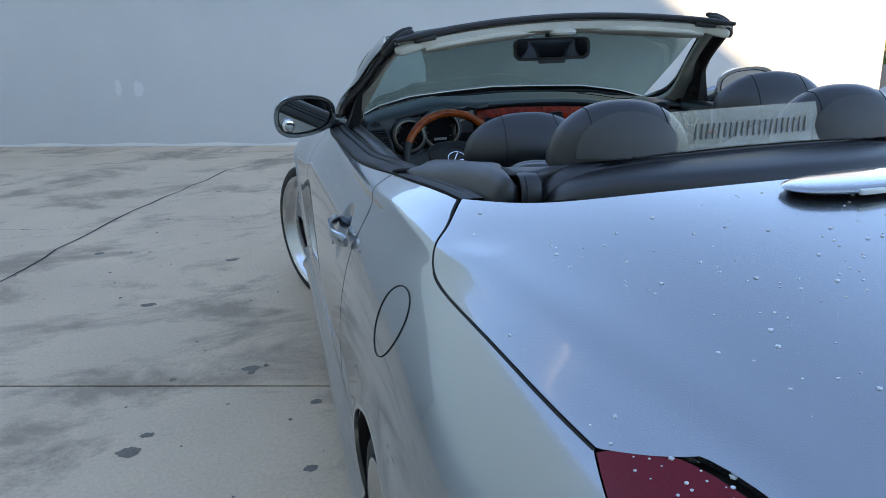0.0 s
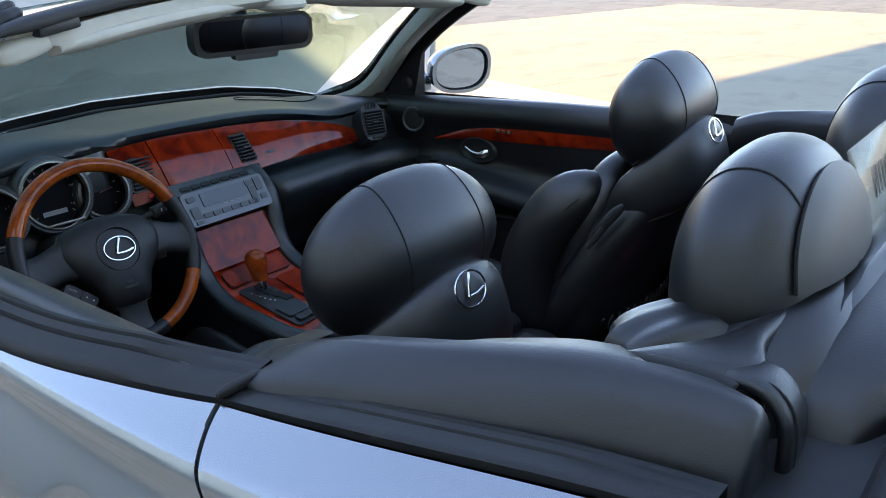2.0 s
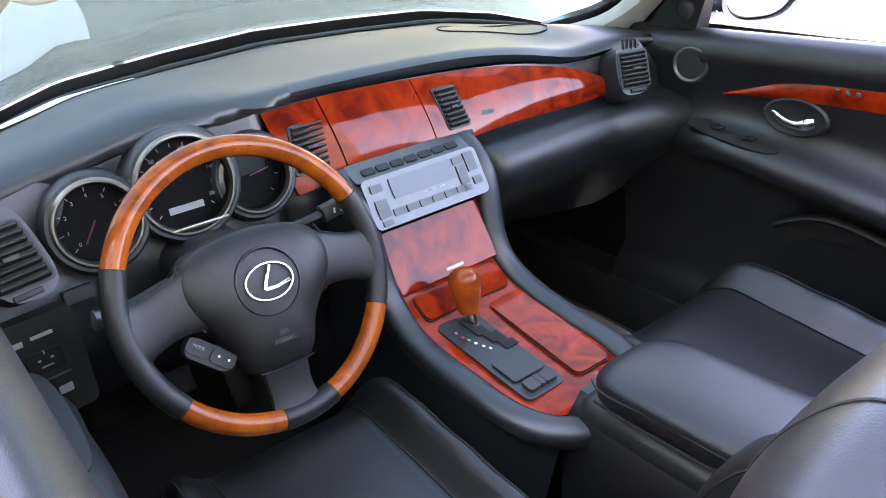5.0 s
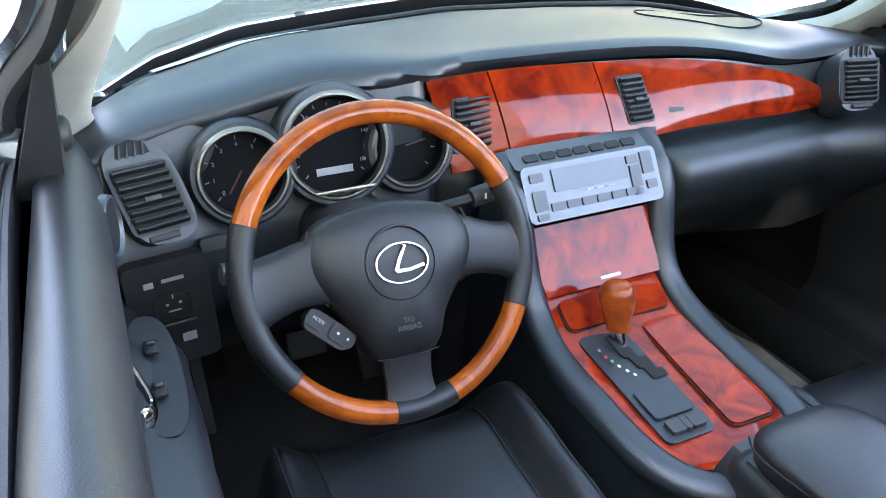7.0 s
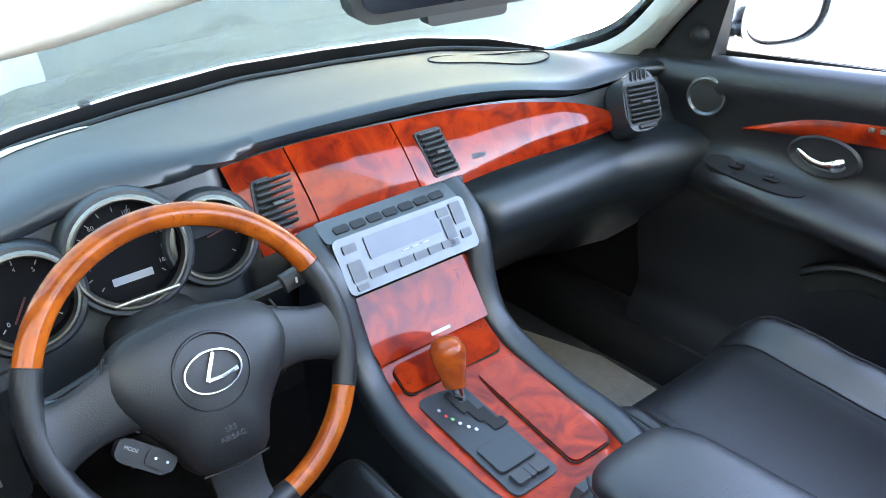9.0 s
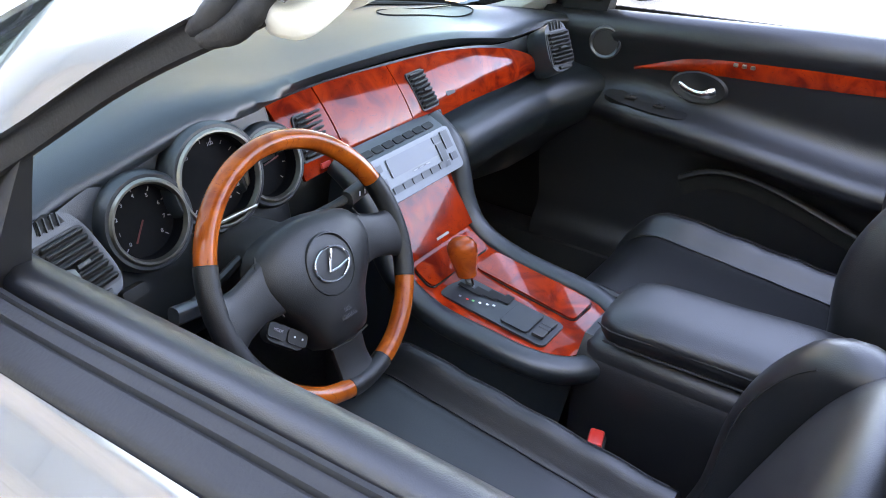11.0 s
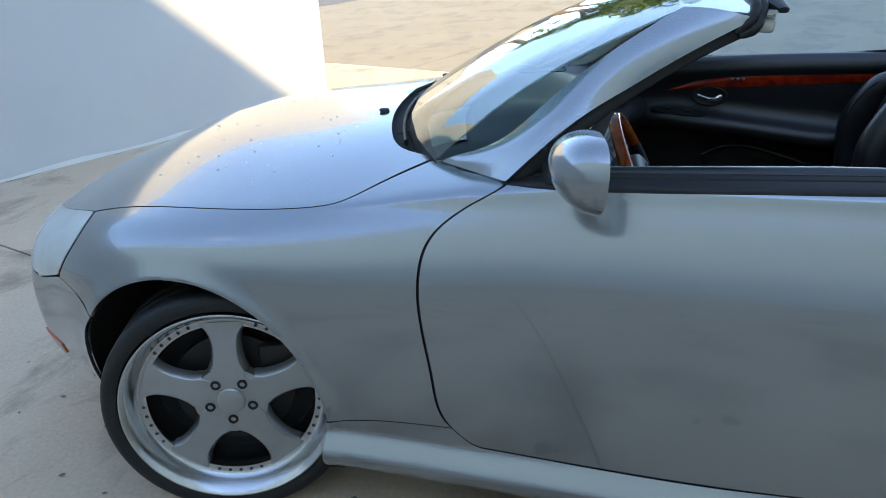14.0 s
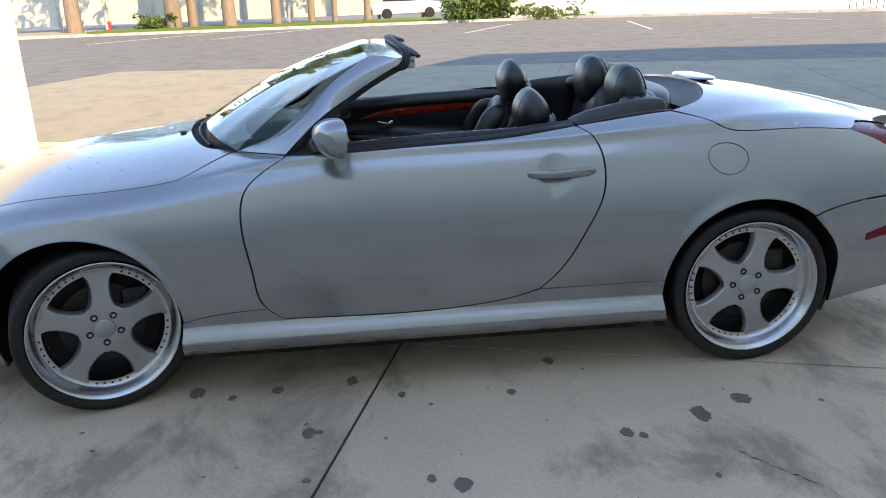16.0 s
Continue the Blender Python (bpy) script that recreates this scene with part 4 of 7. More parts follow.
def joint(line, side, r=.0026):
    """Dark panel joint lying in the skin along (y, s) points."""
    g = even(np.asarray(line, float), max(12, len(line)))
    p = bulge(body(g[:, 0], g[:, 1], side), g[:, 0], g[:, 1], side)
    nrm = np.cross(body(g[:, 0] + .01, g[:, 1], side) - body(g[:, 0] - .01, g[:, 1], side), body(g[:, 0], g[:, 1] + .03, side) - body(g[:, 0], g[:, 1] - .03, side)) * side
    nrm /= np.linalg.norm(nrm, axis=1, keepdims=True)
    return part("panel_joint", sweep(p - nrm * (r * .75), ring(r, r, 6), up=nrm), GAP, car, "dark joint between body panels")


for side in (-1, 1):
    joint(chain(DOOR_FRONT[::-1], DOOR_FOOT, DOOR_REAR), side)
    joint(chain(HOOD_EDGE, [HOOD_EDGE[-1], (.73, 6.46), (.69, 6.33), (.60, 6.1), (.535, 5.90)]), side, .0022)
    joint(chain(DECK_EDGE), side, .0032)
    joint(chain([FRONT_ARCH[0], (1.73, 2.62), (1.825, 2.83)]), side, .0011)
    joint(chain([REAR_ARCH[-1], (-1.75, 2.80), (-1.98, 2.86)]), side, .0011)
    joint(chain([(.655, 1.29), (.86, 1.22), (.985, 1.09)]), side, .0018)
    joint(chain([REAR_ARCH[0], (-.7, 1.325), (-.43, 1.32)]), side, .0018)
    joint(chain([(1.83, 2.845), (1.746, 3.63), (1.738, 4.965)]), side, .002)

# fuel flap: a round seam on the left quarter
ring_ys = [(-1.205 + .082 * math.cos(a), 4.13 + .52 * math.sin(a)) for a in np.linspace(0, 2 * math.pi, 48, endpoint=False)]
seam = np.array([body(y, s) for y, s in ring_ys])
seam += np.array([(-.0006, 0, 0.0003)])
part("fuel_flap_seam", sweep(seam, ring(.0013, .0013, 6), up=(1, 0, 0), closed=True), GAP, car, "round fuel flap joint")


def mirrored_panel(name, g, thick, label):
    """A lid whose half grid ends on the centre line, joined with its mirror image."""
    n = body_normal(g[..., 0], g[..., 1], -1)
    p = crease(body(g[..., 0], g[..., 1], -1), g[..., 0], g[..., 1], n)
    q = p.copy()
    q[..., 0] *= -1
    n2 = n.copy()
    n2[..., 0] *= -1
    bm = joined(grid(p, thick, out=n), grid(q, thick, flip=True, out=n2))
    bmesh.ops.remove_doubles(bm, verts=bm.verts, dist=1e-4)
    return part(name, bm, PAINT, car, label, sharp=50)


hood_g = coons(np.array([(2.19, 8.0), (2.15, 6.8), (2.085, 5.75)]),
               chain([(1.035, 8.0), (1.015, 7.5), (.945, 6.95), (.86, 6.66), (.765, 6.52)]), np.array([(2.19, 8.0), (1.02, 8.0)]),
               chain([(2.085, 5.75), (1.9, 5.33), (1.735, 5.0)], [(1.735, 5.0)] + [(y - .001, s + .04) for y, s in HOOD_EDGE[1:]]), 30, 60)
mirrored_panel("hood", hood_g, .012, "silver hood spotted with water drops")
deck_g = coons(chain([(-1.336, 8.0), (-1.33, 7.75), (-1.305, 7.3), (-1.25, 6.85), (-1.16, 6.47), (-1.036, 6.17)]), np.array([(-2.285, 8.0), (-2.27, 7.3), (-2.15, 6.3)]),
               np.array([(-1.336, 8.0), (-2.285, 8.0)]), chain([(-1.036, 6.17)] + [(y - .004, s + .04) for y, s in DECK_EDGE[1:]], [(DECK_EDGE[-1][0] - .004, DECK_EDGE[-1][1] + .04)] + [(y - .0, s + .07) for y, s in TAIL_TOP[1:-1]] + [(-2.15, 6.3)]), 40, 64)
mirrored_panel("trunk_lid", deck_g[:, :, :], .012, "silver trunk lid spotted with water drops")
# inner skins under the lids
for y0, y1, s0 in ((-2.27, -1.05, 5.0), (.76, 2.15, 4.9)):
    yy, ss = np.meshgrid(np.linspace(0, 1, 30), np.linspace(s0, 8, 24), indexing="ij")
    edge = np.interp(ss, [5.0, 6.15, 6.47, 6.85, 7.3, 7.7, 8], [-1.05, -1.05, -1.18, -1.27, -1.325, -1.35, -1.356]) if y0 < 0 else y1
    yy = y0 + (edge - y0) * yy
    q = body(yy, ss, -1)
    q2 = q.copy()
    q2[..., 0] *= -1
    part("inner_skin", joined(grid(q + normals_of(q) * .016), grid(q2 - normals_of(q2) * .016, flip=True)), GAP, car)
# nose and tail close
for yc in (2.214, -2.288):
    rim = body(np.full(17, yc), np.linspace(0, 8, 17), -1)
    rim2 = rim[::-1][1:].copy()
    rim2[:, 0] *= -1
    bm = bmesh.new()
    bm.faces.new([bm.verts.new(v) for v in np.concatenate([rim, rim2]).tolist()])
    bmesh.ops.recalc_face_normals(bm, faces=bm.faces)
    part("nose_panel" if yc > 0 else "tail_panel", bm, PAINT, car, smooth=False)
# lip spoiler along the tail, round badge lamp on the deck
lip = [body(y, s, -1) for y, s in ((-2.05, 6.25), (-2.10, 6.6), (-2.16, 7.2), (-2.18, 8.0))]
lip = lip + [(-p[0], p[1], p[2]) for p in lip[::-1][1:]]
part("spoiler", sweep(curve_through([p + np.array((0, 0, .012)) for p in np.array(lip)], 30), ring(.05, .02, 12), up=(0, .3, 1)), PAINT, car, "silver lip spoiler")
# antenna-like fin housing with a ribbed lens in the middle of the deck's front edge
fin = part("brake_light_housing", pillow((.40, .13, .024), 2.4, 28), PAINT, car, "silver raised brake light housing")
fin.location = (0.02, -1.40, 1.114)
part("lens", box((.2, .012, .010), .003, (0, -.060, -.001)), LAMP_LENS, fin, "ribbed clear lens")

# belt mouldings, on the door and on along the quarter
for side in (-1, 1):
    door_line = [(.55, 5.80), (.43, 5.52), (.30, 5.38), (.0, 5.46), (-.24, 5.58), (-.445, 5.82), (-.612, 5.99)]
    for seg, n in ((door_line, 44), ([(-.612, 5.99), (-.8, 6.04), (-1.035, 6.15)], 22)):
        g = curve_through(seg, n)
        outer = np.array([body(y, s + .02, side) for y, s in g])
        inner = outer + np.array((-side * (.060 if seg[0][0] > 0 else .046), 0, .014 if seg[0][0] > 0 else -.002))
        prof = []
        for f, lift in ((0, -.006), (0, .003), (.06, .007), (.16, .009), (.52, .010), (.56, .006), (.60, .005), (.64, .010), (.80, .012), (.84, .007), (.88, .007), (.92, .011), (1.0, .010), (1.0, -.03)):
            fade = np.minimum(1, np.minimum(np.arange(n), np.arange(n)[::-1]) / 6)[:, None]
            prof.append(outer * (1 - f) + inner * f + np.array((0, 0, 1)) * (lift * fade * (1 if seg[0][0] > 0 else .5) if lift > 0 else lift))
        bm = grid(np.stack(prof, 1), flip=side < 0)
        part("belt_moulding", bm, RUBBER, car, "black rubber belt moulding with ribs")
    cap_p = body(-.612, 5.97, side)
    part("moulding_end", placed(pillow((.056, .010, .012), 2.8, 18), Matrix.Translation(cap_p + np.array((-side * .028, .000, .008)))), RUBBER, car, "black moulding end cap")

# ---- windscreen, pillars, header, mirrors ----
def cowl(x):
    """Foot of the glass."""
    x = abs(x)
    return np.array((x, float(np.interp(x, [0, .2, .4, .55, .64, .72], [.945, .932, .888, .818, .742, .70])), float(np.interp(x, [0, .4, .55, .64, .72], [1.035, 1.022, 1.0, .974, .974]))))


def head(x):
    """Top of the glass under the header."""
    x = abs(x)
    return np.array((x, .235 - .10 * x * x, 1.345 - .10 * x * x))


ws = []
for u in np.linspace(-1, 1, 41):
    foot_p, head_p = cowl(u * .640), head(u * .598)
    foot_p[0], head_p[0] = u * .640, u * .598
    t = np.linspace(0, 1, 17)[:, None]
    p = foot_p * (1 - t) + head_p * t
    p[:, 2:] += .030 * np.sin(t * math.pi)
    p[:, 1:2] += .02 * np.sin(t * math.pi)
    p[:, :1] += .05 * u * abs(u) ** 3 * np.sin(t * math.pi)
    ws.append(p)
ws = np.array(ws)
glass = part("windscreen", grid(ws, .005), GLASS, car, "clear laminated windscreen")
glass.visible_shadow = False
# black cowl tray with wiper below the glass
tray = []
for u in np.linspace(-1, 1, 41):
    c = cowl(u * .640)
    c[0] = u * .640
    rear = body(float(np.interp(abs(u), [0, .35, .65, .9, 1.0], [1.035, 1.013, .948, .86, .765])), float(np.interp(abs(u), [0, .35, .65, .9, 1.0], [8, 7.45, 6.98, 6.66, 6.52])), -1)
    rear = np.array((np.sign(u) * abs(rear[0]) if abs(u) > 1e-6 else 0, rear[1], rear[2]))
    t = np.linspace(0, 1, 7)[:, None]
    p = c * (1 - t) + rear * t
    p[:, 2:] -= .004 + .05 * np.sin(t * math.pi) ** .7
    tray.append(p)
part("cowl_tray", grid(np.array(tray), flip=True), PLASTIC, car, "black plastic cowl tray")
for k in range(17):
    x = -.40 + k * .05
    c = cowl(x)
    c[0] = x
    part("cowl_rib", box((.006, .035, .012), .002, c + np.array((0, .028, -.050)), Euler((-.2, 0, -x * .8))), RUBBER, car)
wip = curve_through([(-.50, .872, .975), (-.35, .930, .985), (-.05, .985, 1.0), (.1, .985, 1.0)], 20)
part("wiper", sweep(wip, ring(.006, .01, 8), up=(0, 0, 1)), PLASTIC, car, "black wiper blade")
part("wiper", sweep(curve_through([(-.05, .995, .998), (.2, .975, .996), (.42, .905, .982), (.50, .872, .972)], 20), ring(.006, .01, 8), up=(0, 0, 1)), PLASTIC, car, "black wiper blade")
for x in (-.25, .36):
    nz = body(1.03, 7.35 if x < 0 else 7.1, -1)
    part("washer_nozzle", placed(pillow((.022, .032, .013), 2.4, 14), Matrix.Translation((x, nz[1], nz[2] + .006))), GREY_PLASTIC, car, "grey washer nozzle")

for side in (-1, 1):
    foot_a = np.array((side * .735, .66, .985))
    # silver pillar skin: from the fender's rear corner up to the header's end
    t = np.linspace(0, 1, 24)
    b0, b1 = body(.535, 5.88, side) - np.array((0, 0, .004)), body(.735, 6.46, side) - np.array((0, 0, .004))
    low_o = curve_through([b0, (side * .735, .408, 1.086), (side * .692, .324, 1.145), (side * .655, .200, 1.222), (side * .615, .055, 1.292)], 24)
    up_o = curve_through([b1, (side * .652, .675, .986), (side * .665, .620, 1.004), (side * .669, .565, 1.032), (side * .665, .500, 1.086), (side * .651, .410, 1.166), (side * .628, .290, 1.254), (side * .600, .195, 1.312)], 24)
    ramp = (np.clip(np.linspace(0, 3, 24), 0, 1) * (1 - .7 * np.linspace(0, 1, 24) ** 4))[:, None]
    mid_o = (low_o * .5 + up_o * .5) + np.array((side * .012, 0, .014)) * ramp
    rows = np.stack([low_o, low_o * .5 + mid_o * .5 + np.array((side * .006, 0, .003)) * ramp, mid_o, up_o], 1)
    fine = np.stack([curve_through(r, 10) for r in rows])
    part("windscreen_pillar", grid(fine, .012, flip=side < 0), PAINT, car, "silver windscreen pillar", sharp=60)
    # black door seal under the pillar
    seal = low_o + np.array((-side * .014, -.007, -.006))
    part("pillar_seal", sweep(seal, ring(.016, .010, 10, 2.6), up=(side * .5, -.6, .4)), RUBBER, car, "black rubber door seal")
    # cream inner trim
    in_a = up_o + np.array((-side * .004, -.010, -.012))
    in_b = low_o + np.array((-side * .050, .0, -.006))
    in_c = (in_a + in_b) / 2 + np.array((-side * .028, -.012, -.012))
    rows = np.stack([in_a, in_c, in_b], 1)
    fine = np.stack([curve_through(r, 8) for r in rows])
    part("pillar_trim", grid(fine, .006, flip=side > 0), CREAM, car, "cream pillar trim")
    # triangular sail behind the mirror
    sail = bmesh.new()
    tri = [(.50, .965), (.430, 1.050), (.345, 1.122), (.312, 1.138), (.330, 1.090), (.372, .965)]
    inner_v = [sail.verts.new((side * (.688 - .10 * (z - .985)), y, z)) for y, z in tri]
    outer_v = [sail.verts.new((side * (.735 - .35 * (z - .985)), y, z)) for y, z in tri]
    sail.faces.new(inner_v)
    sail.faces.new(outer_v[::-1])
    for k in range(6):
        sail.faces.new((inner_v[k], outer_v[k], outer_v[(k + 1) % 6], inner_v[(k + 1) % 6]))
    bmesh.ops.recalc_face_normals(sail, faces=sail.faces)
    cover = bmesh.new()
    cover.faces.new([cover.verts.new((side * (.739 - .35 * (z - .985)), y, z)) for y, z in ((.50, .968), (.430, 1.046), (.352, 1.112), (.418, .968))])
    part("sail_cover", cover, PAINT, car, "silver triangle behind the mirror", smooth=False)
    part("sail_tweeter", placed(lathe([(0, .010), (.012, .010), (.018, .006), (.020, 0)], 24), Matrix.Translation((side * .682, .385, 1.030)) @ (Matrix() if side < 0 else Matrix.Rotation(math.pi, 4, "Z"))), PLASTIC, car, "small black round speaker")
    part("mirror_sail", sail, PLASTIC, car, "black triangular mirror base", smooth=False)

def rear_top_y(x):
    return .012 + .095 * (1 - (x / .6) ** 2)


# header: painted top edge outside, black roof seal, cream lining and visors inside
xs = np.linspace(-.60, .60, 41)
lead = np.array([(x, head(x)[1] + .004, head(x)[2] + .004) for x in xs])
rear_top = np.array([(x, .02 + .095 * (1 - (x / .6) ** 2) ** 1.0 - .008, 1.306 + .048 * (1 - (x / .6) ** 2)) for x in xs])
part("header_panel", grid(np.stack([lead - np.array((0, 0, .006)), lead * .5 + rear_top * .5 - np.array((0, 0, .006)), rear_top + np.array((0, .004, -.012))], 1), .004, flip=False), PAINT, car, "silver strip over the windscreen")
part("roof_seal", sweep(rear_top + np.array((0, -.010, .002)), ring(.020, .011, 12, 2.6), up=(0, 0, 1), scale=np.r_[.55, .8, np.ones(37), .8, .55]), RUBBER, car, "black rubber roof seal")
keep = np.clip((.60 - np.abs(xs)) / .12, .12, 1)[:, None]
lin_a = rear_top + np.array((0, -.022, -.014)) * keep
lin_b = np.array([(x * .965, head(x)[1] - .012, head(x)[2] - .012) for x in xs])
lin_m = lin_a + np.array((0, .000, -.026)) * keep
lin_n = lin_a + np.array((0, .030, -.040)) * keep
part("header_lining", grid(np.stack([curve_through(r, 8) for r in np.stack([lin_a, lin_m, lin_n, lin_b], 1)]), .006, flip=True), CREAM, car, "cream fabric header lining")
for side in (-1, 1):
    # wrinkled black rubber boots where the roof latches, with a cream end block beside each
    for lip, thick, deep in ((((.632, .092, 1.268), (.618, .062, 1.294), (.594, .056, 1.318), (.556, .066, 1.336), (.53, .078, 1.342)), .0095, .010),
                             (((.630, .084, 1.262), (.612, .054, 1.278), (.597, .046, 1.297), (.572, .044, 1.318), (.530, .060, 1.332)), .0115, .012)):
        boot = curve_through([(side * x, y, z) for x, y, z in lip], 26)
        part("header_cap", sweep(boot, ring(thick, deep, 18, 2.4), up=(0, -.3, 1), scale=(1 + .05 * np.sin(np.arange(26) * 1.7)) * np.interp(np.arange(26), [0, 2, 6, 20, 24, 25], [.45, .8, 1.1, 1.0, .75, .4])), RUBBER, car, "black wrinkled rubber corner boot")
    part("lining_end", placed(pillow((.100, .046, .034), 3.4, 22), Matrix.Translation((side * .549, .040, 1.284)) @ Euler((.1, side * .22, side * -.2)).to_matrix().to_4x4()), CREAM, car, "cream end block of the header lining")
    part("latch", box((.075, .03, .022), .004, (side * .50, .030, 1.312), Euler((0, side * .12, side * -.22))), PLASTIC, car, "black roof latch recess")
    vis_line = np.array([(side * x, rear_top_y(x) + .002, 1.306 + .048 * (1 - (x / .6) ** 2) - .048) for k, x in enumerate(np.linspace(.10, .50, 9))])
    part("sun_visor", sweep(vis_line, ring(.034, .0125, 16, 2.6), up=(0, .3, 1), scale=np.r_[.35, .8, .95, 1, 1, 1, 1, .9, .5]), CREAM, car, "cream folded sun visor")
# inside mirror
rv = part("inside_mirror", slab(rounded(.275, .078, .026), .03, .006, Matrix()), PLASTIC, car, "black framed rear view mirror")
rv.matrix_world = facing((0.0, .200, 1.243), (-.18, -1, -.05))
part("mirror_face", slab(rounded(.252, .060, .02), .001, 0, Matrix.Translation((0, .002, .005))), MIRROR, rv)
part("mirror_chin", slab(rounded(.10, .018, .007), .02, .003, Matrix.Translation((0, -.042, .0))), GREY_PLASTIC, rv)
part("mirror_stalk", sweep([(0, .21, 1.255), (0, .24, 1.285), (0, .26, 1.31)], ring(.011, .011, 10), up=(1, 0, 0)), PLASTIC, car)
part("mirror_mount", placed(pillow((.1, .09, .03), 2.6, 16), Matrix.Translation((0, .11, 1.305))), CREAM, car)

# door mirrors


def door_mirror(side):
    """Rounded painted shell, hollow at the back, with a tilted glass."""
    n, m = 40, 14
    rows = []
    for j, t in enumerate(np.linspace(0, 1, m)):
        k = math.sin(t * math.pi / 2)
        o = ring(.118 * k + .001, .074 * k + .001, n, 2.5)
        rows.append([(a - .01 * (1 - t), -(.0) + (1 - t) ** 1.0 * .0 + math.cos(t * math.pi / 2) * .088, b * (1 + .10 * a / .118) + .004 * (1 - t)) for a, b in o])
    p = np.array(rows).transpose(1, 0, 2)
    p[..., 0] *= side
    back = p[:, -1:].copy()
    inner = back.copy()
    inner[..., 0] *= .89
    inner[..., 2] *= .85
    deep = inner.copy()
    deep[..., 1] += .02
    shell = grid(np.concatenate([p, inner, deep], 1), close_u=True, flip=side > 0)
    bmesh.ops.recalc_face_normals(shell, faces=shell.faces)
    ob = part("door_mirror", shell, PAINT, car, "silver door mirror shell", sharp=55)
    ob.matrix_world = pose(side * .885, .335, 1.045, 6, 0, 20 if side < 0 else -12)
    face = [(a * .90 * 1, b * .87 * (1 + .10 * a * side / .118)) for a, b in ring(.118, .074, n, 2.5)]
    part("bezel", slab([(a * .97, b * .96) for a, b in face], .004, .001, facing((0, .012, 0), (0, -1, 0))), PLASTIC, ob)
    part("glass", slab([(a * .92, b * .91) for a, b in face], .002, 0, facing((0, .009, 0), (0, -1, 0))), MIRROR, ob, "mirror glass", smooth=False)
    if side < 0:
        part("blind_spot_mirror", placed(pillow((.050, .018, .050), 2.0, 24), Matrix.Translation((-.066, .004, -.028))), CHROME, ob, "small round blind spot mirror")
    part("arm", sweep([(-side * .10, .05, -.035), (-side * .15, .055, -.052), (-side * .19, .05, -.06)], ring(.03, .022, 12), up=(0, 1, 0)), PAINT, ob)
    return ob


for side in (-1, 1):
    door_mirror(side)

# ---- wheels ----
R_TYRE, R_RIM = .335, .283


def wheel(x, y, turn, side, spin=0):
    """Low tyre on a five-spoke rim with a polished, riveted lip."""
    w = new("wheel")
    w.parent = car
    tyre = [(.262, .06), (.2845, .100), (.289, .116), (.300, .1215), (.318, .120), (.329, .112), (.334, .098), (.335, .06), (.3335, .058), (.3335, .052), (.335, .05), (.335, .012), (.3335, .01), (.3335, .004), (.335, .002),
            (.335, -.05), (.334, -.098), (.329, -.112), (.31, -.12), (.28, -.115), (.262, -.11)]
    part("tyre", lathe(tyre, 72), TYRE, w, "low black tyre")
    lip = [(.2835, .100), (.2850, .116), (.283, .122), (.279, .123), (.273, .118), (.264, .104), (.255, .086), (.249, .072), (.243, .067), (.226, .066), (.224, .058), (.222, .030), (.225, -.10), (.262, -.112)]
    part("rim", lathe(lip, 72), POLISHED, w, "polished rim lip")
    # spokes flare from the hub and again to the rim
    for k in range(5):
        a = radians(90 + 72 * k + 8 + spin)
        rows = []
        for r, half, h in ((.035, .030, .075), (.07, .050, .076), (.092, .049, .0755), (.112, .0400, .074), (.140, .0360, .072), (.170, .0365, .070), (.195, .0415, .068), (.212, .050, .066), (.224, .062, .0665), (.234, .080, .0665)):
            rows.append([(h - .030, r, -half - .006), (h - .006, r, -half), (h, r, -half + .006), (h + .0012, r, 0), (h, r, half - .006), (h - .006, r, half), (h - .030, r, half + .006)])
        p = np.array(rows)
        c, s = math.cos(a), math.sin(a)
        q = np.stack([p[..., 0], p[..., 1] * c - p[..., 2] * s, p[..., 1] * s + p[..., 2] * c], -1)
        bm = grid(q)
        bmesh.ops.recalc_face_normals(bm, faces=bm.faces)
        part("spoke", bm, ALLOY, w)
        for d in (-18, -9, 0, 9, 18):
            b = a + radians(36 + d * .8)
            part("rivet", placed(lathe([(0, .0025), (.0036, .0025), (.0050, .001), (.0055, 0)], 8), Matrix.Translation((.066, .2365 * math.cos(b), .2365 * math.sin(b)))), GREY_PLASTIC, w, "dark rivet")
        b = a + radians(36)
        # black colour puts the shade of the lug holes onto the nuts
        part("lug_nut", placed(lathe([(.0, -.002), (.007, -.002), (.0075, .003), (.0125, .0045), (.0145, .0), (.0155, -.012)], 14), Matrix.Translation((.0755, .060 * math.cos(b), .060 * math.sin(b)))), RUBBER, w, "lug nut blackened for its shaded hole")
        part("lug_nut", placed(lathe([(0, -.001), (.004, -.001), (.0046, -.006)], 8), Matrix.Translation((.076, .066 * math.cos(b + .55), .066 * math.sin(b + .55)))), IRON, w)
    part("hub_cap", lathe([(0, .081), (.034, .081), (.0375, .0795), (.0385, .078), (.040, .076), (.041, .070)], 40), ALLOY, w, "plain round hub cap")
    part("hub_plate", lathe([(.036, .0755), (.10, .0745), (.105, .05)], 40), ALLOY, w)
    part("brake_disc", lathe([(.05, .008), (.165, .008), (.165, -.02), (.05, -.02)], 40), IRON, w, "iron brake disc")
    part("caliper", box((.05, .10, .14), .012, (-.0, .13, .06)), IRON, w, "cast brake caliper")
    part("wheel_back", lathe([(0, -.03), (.224, -.03)], 30), GAP, w)
    w.matrix_world = pose(x, y, R_TYRE, 0, 0, turn + (180 if side < 0 else 0))
    return w


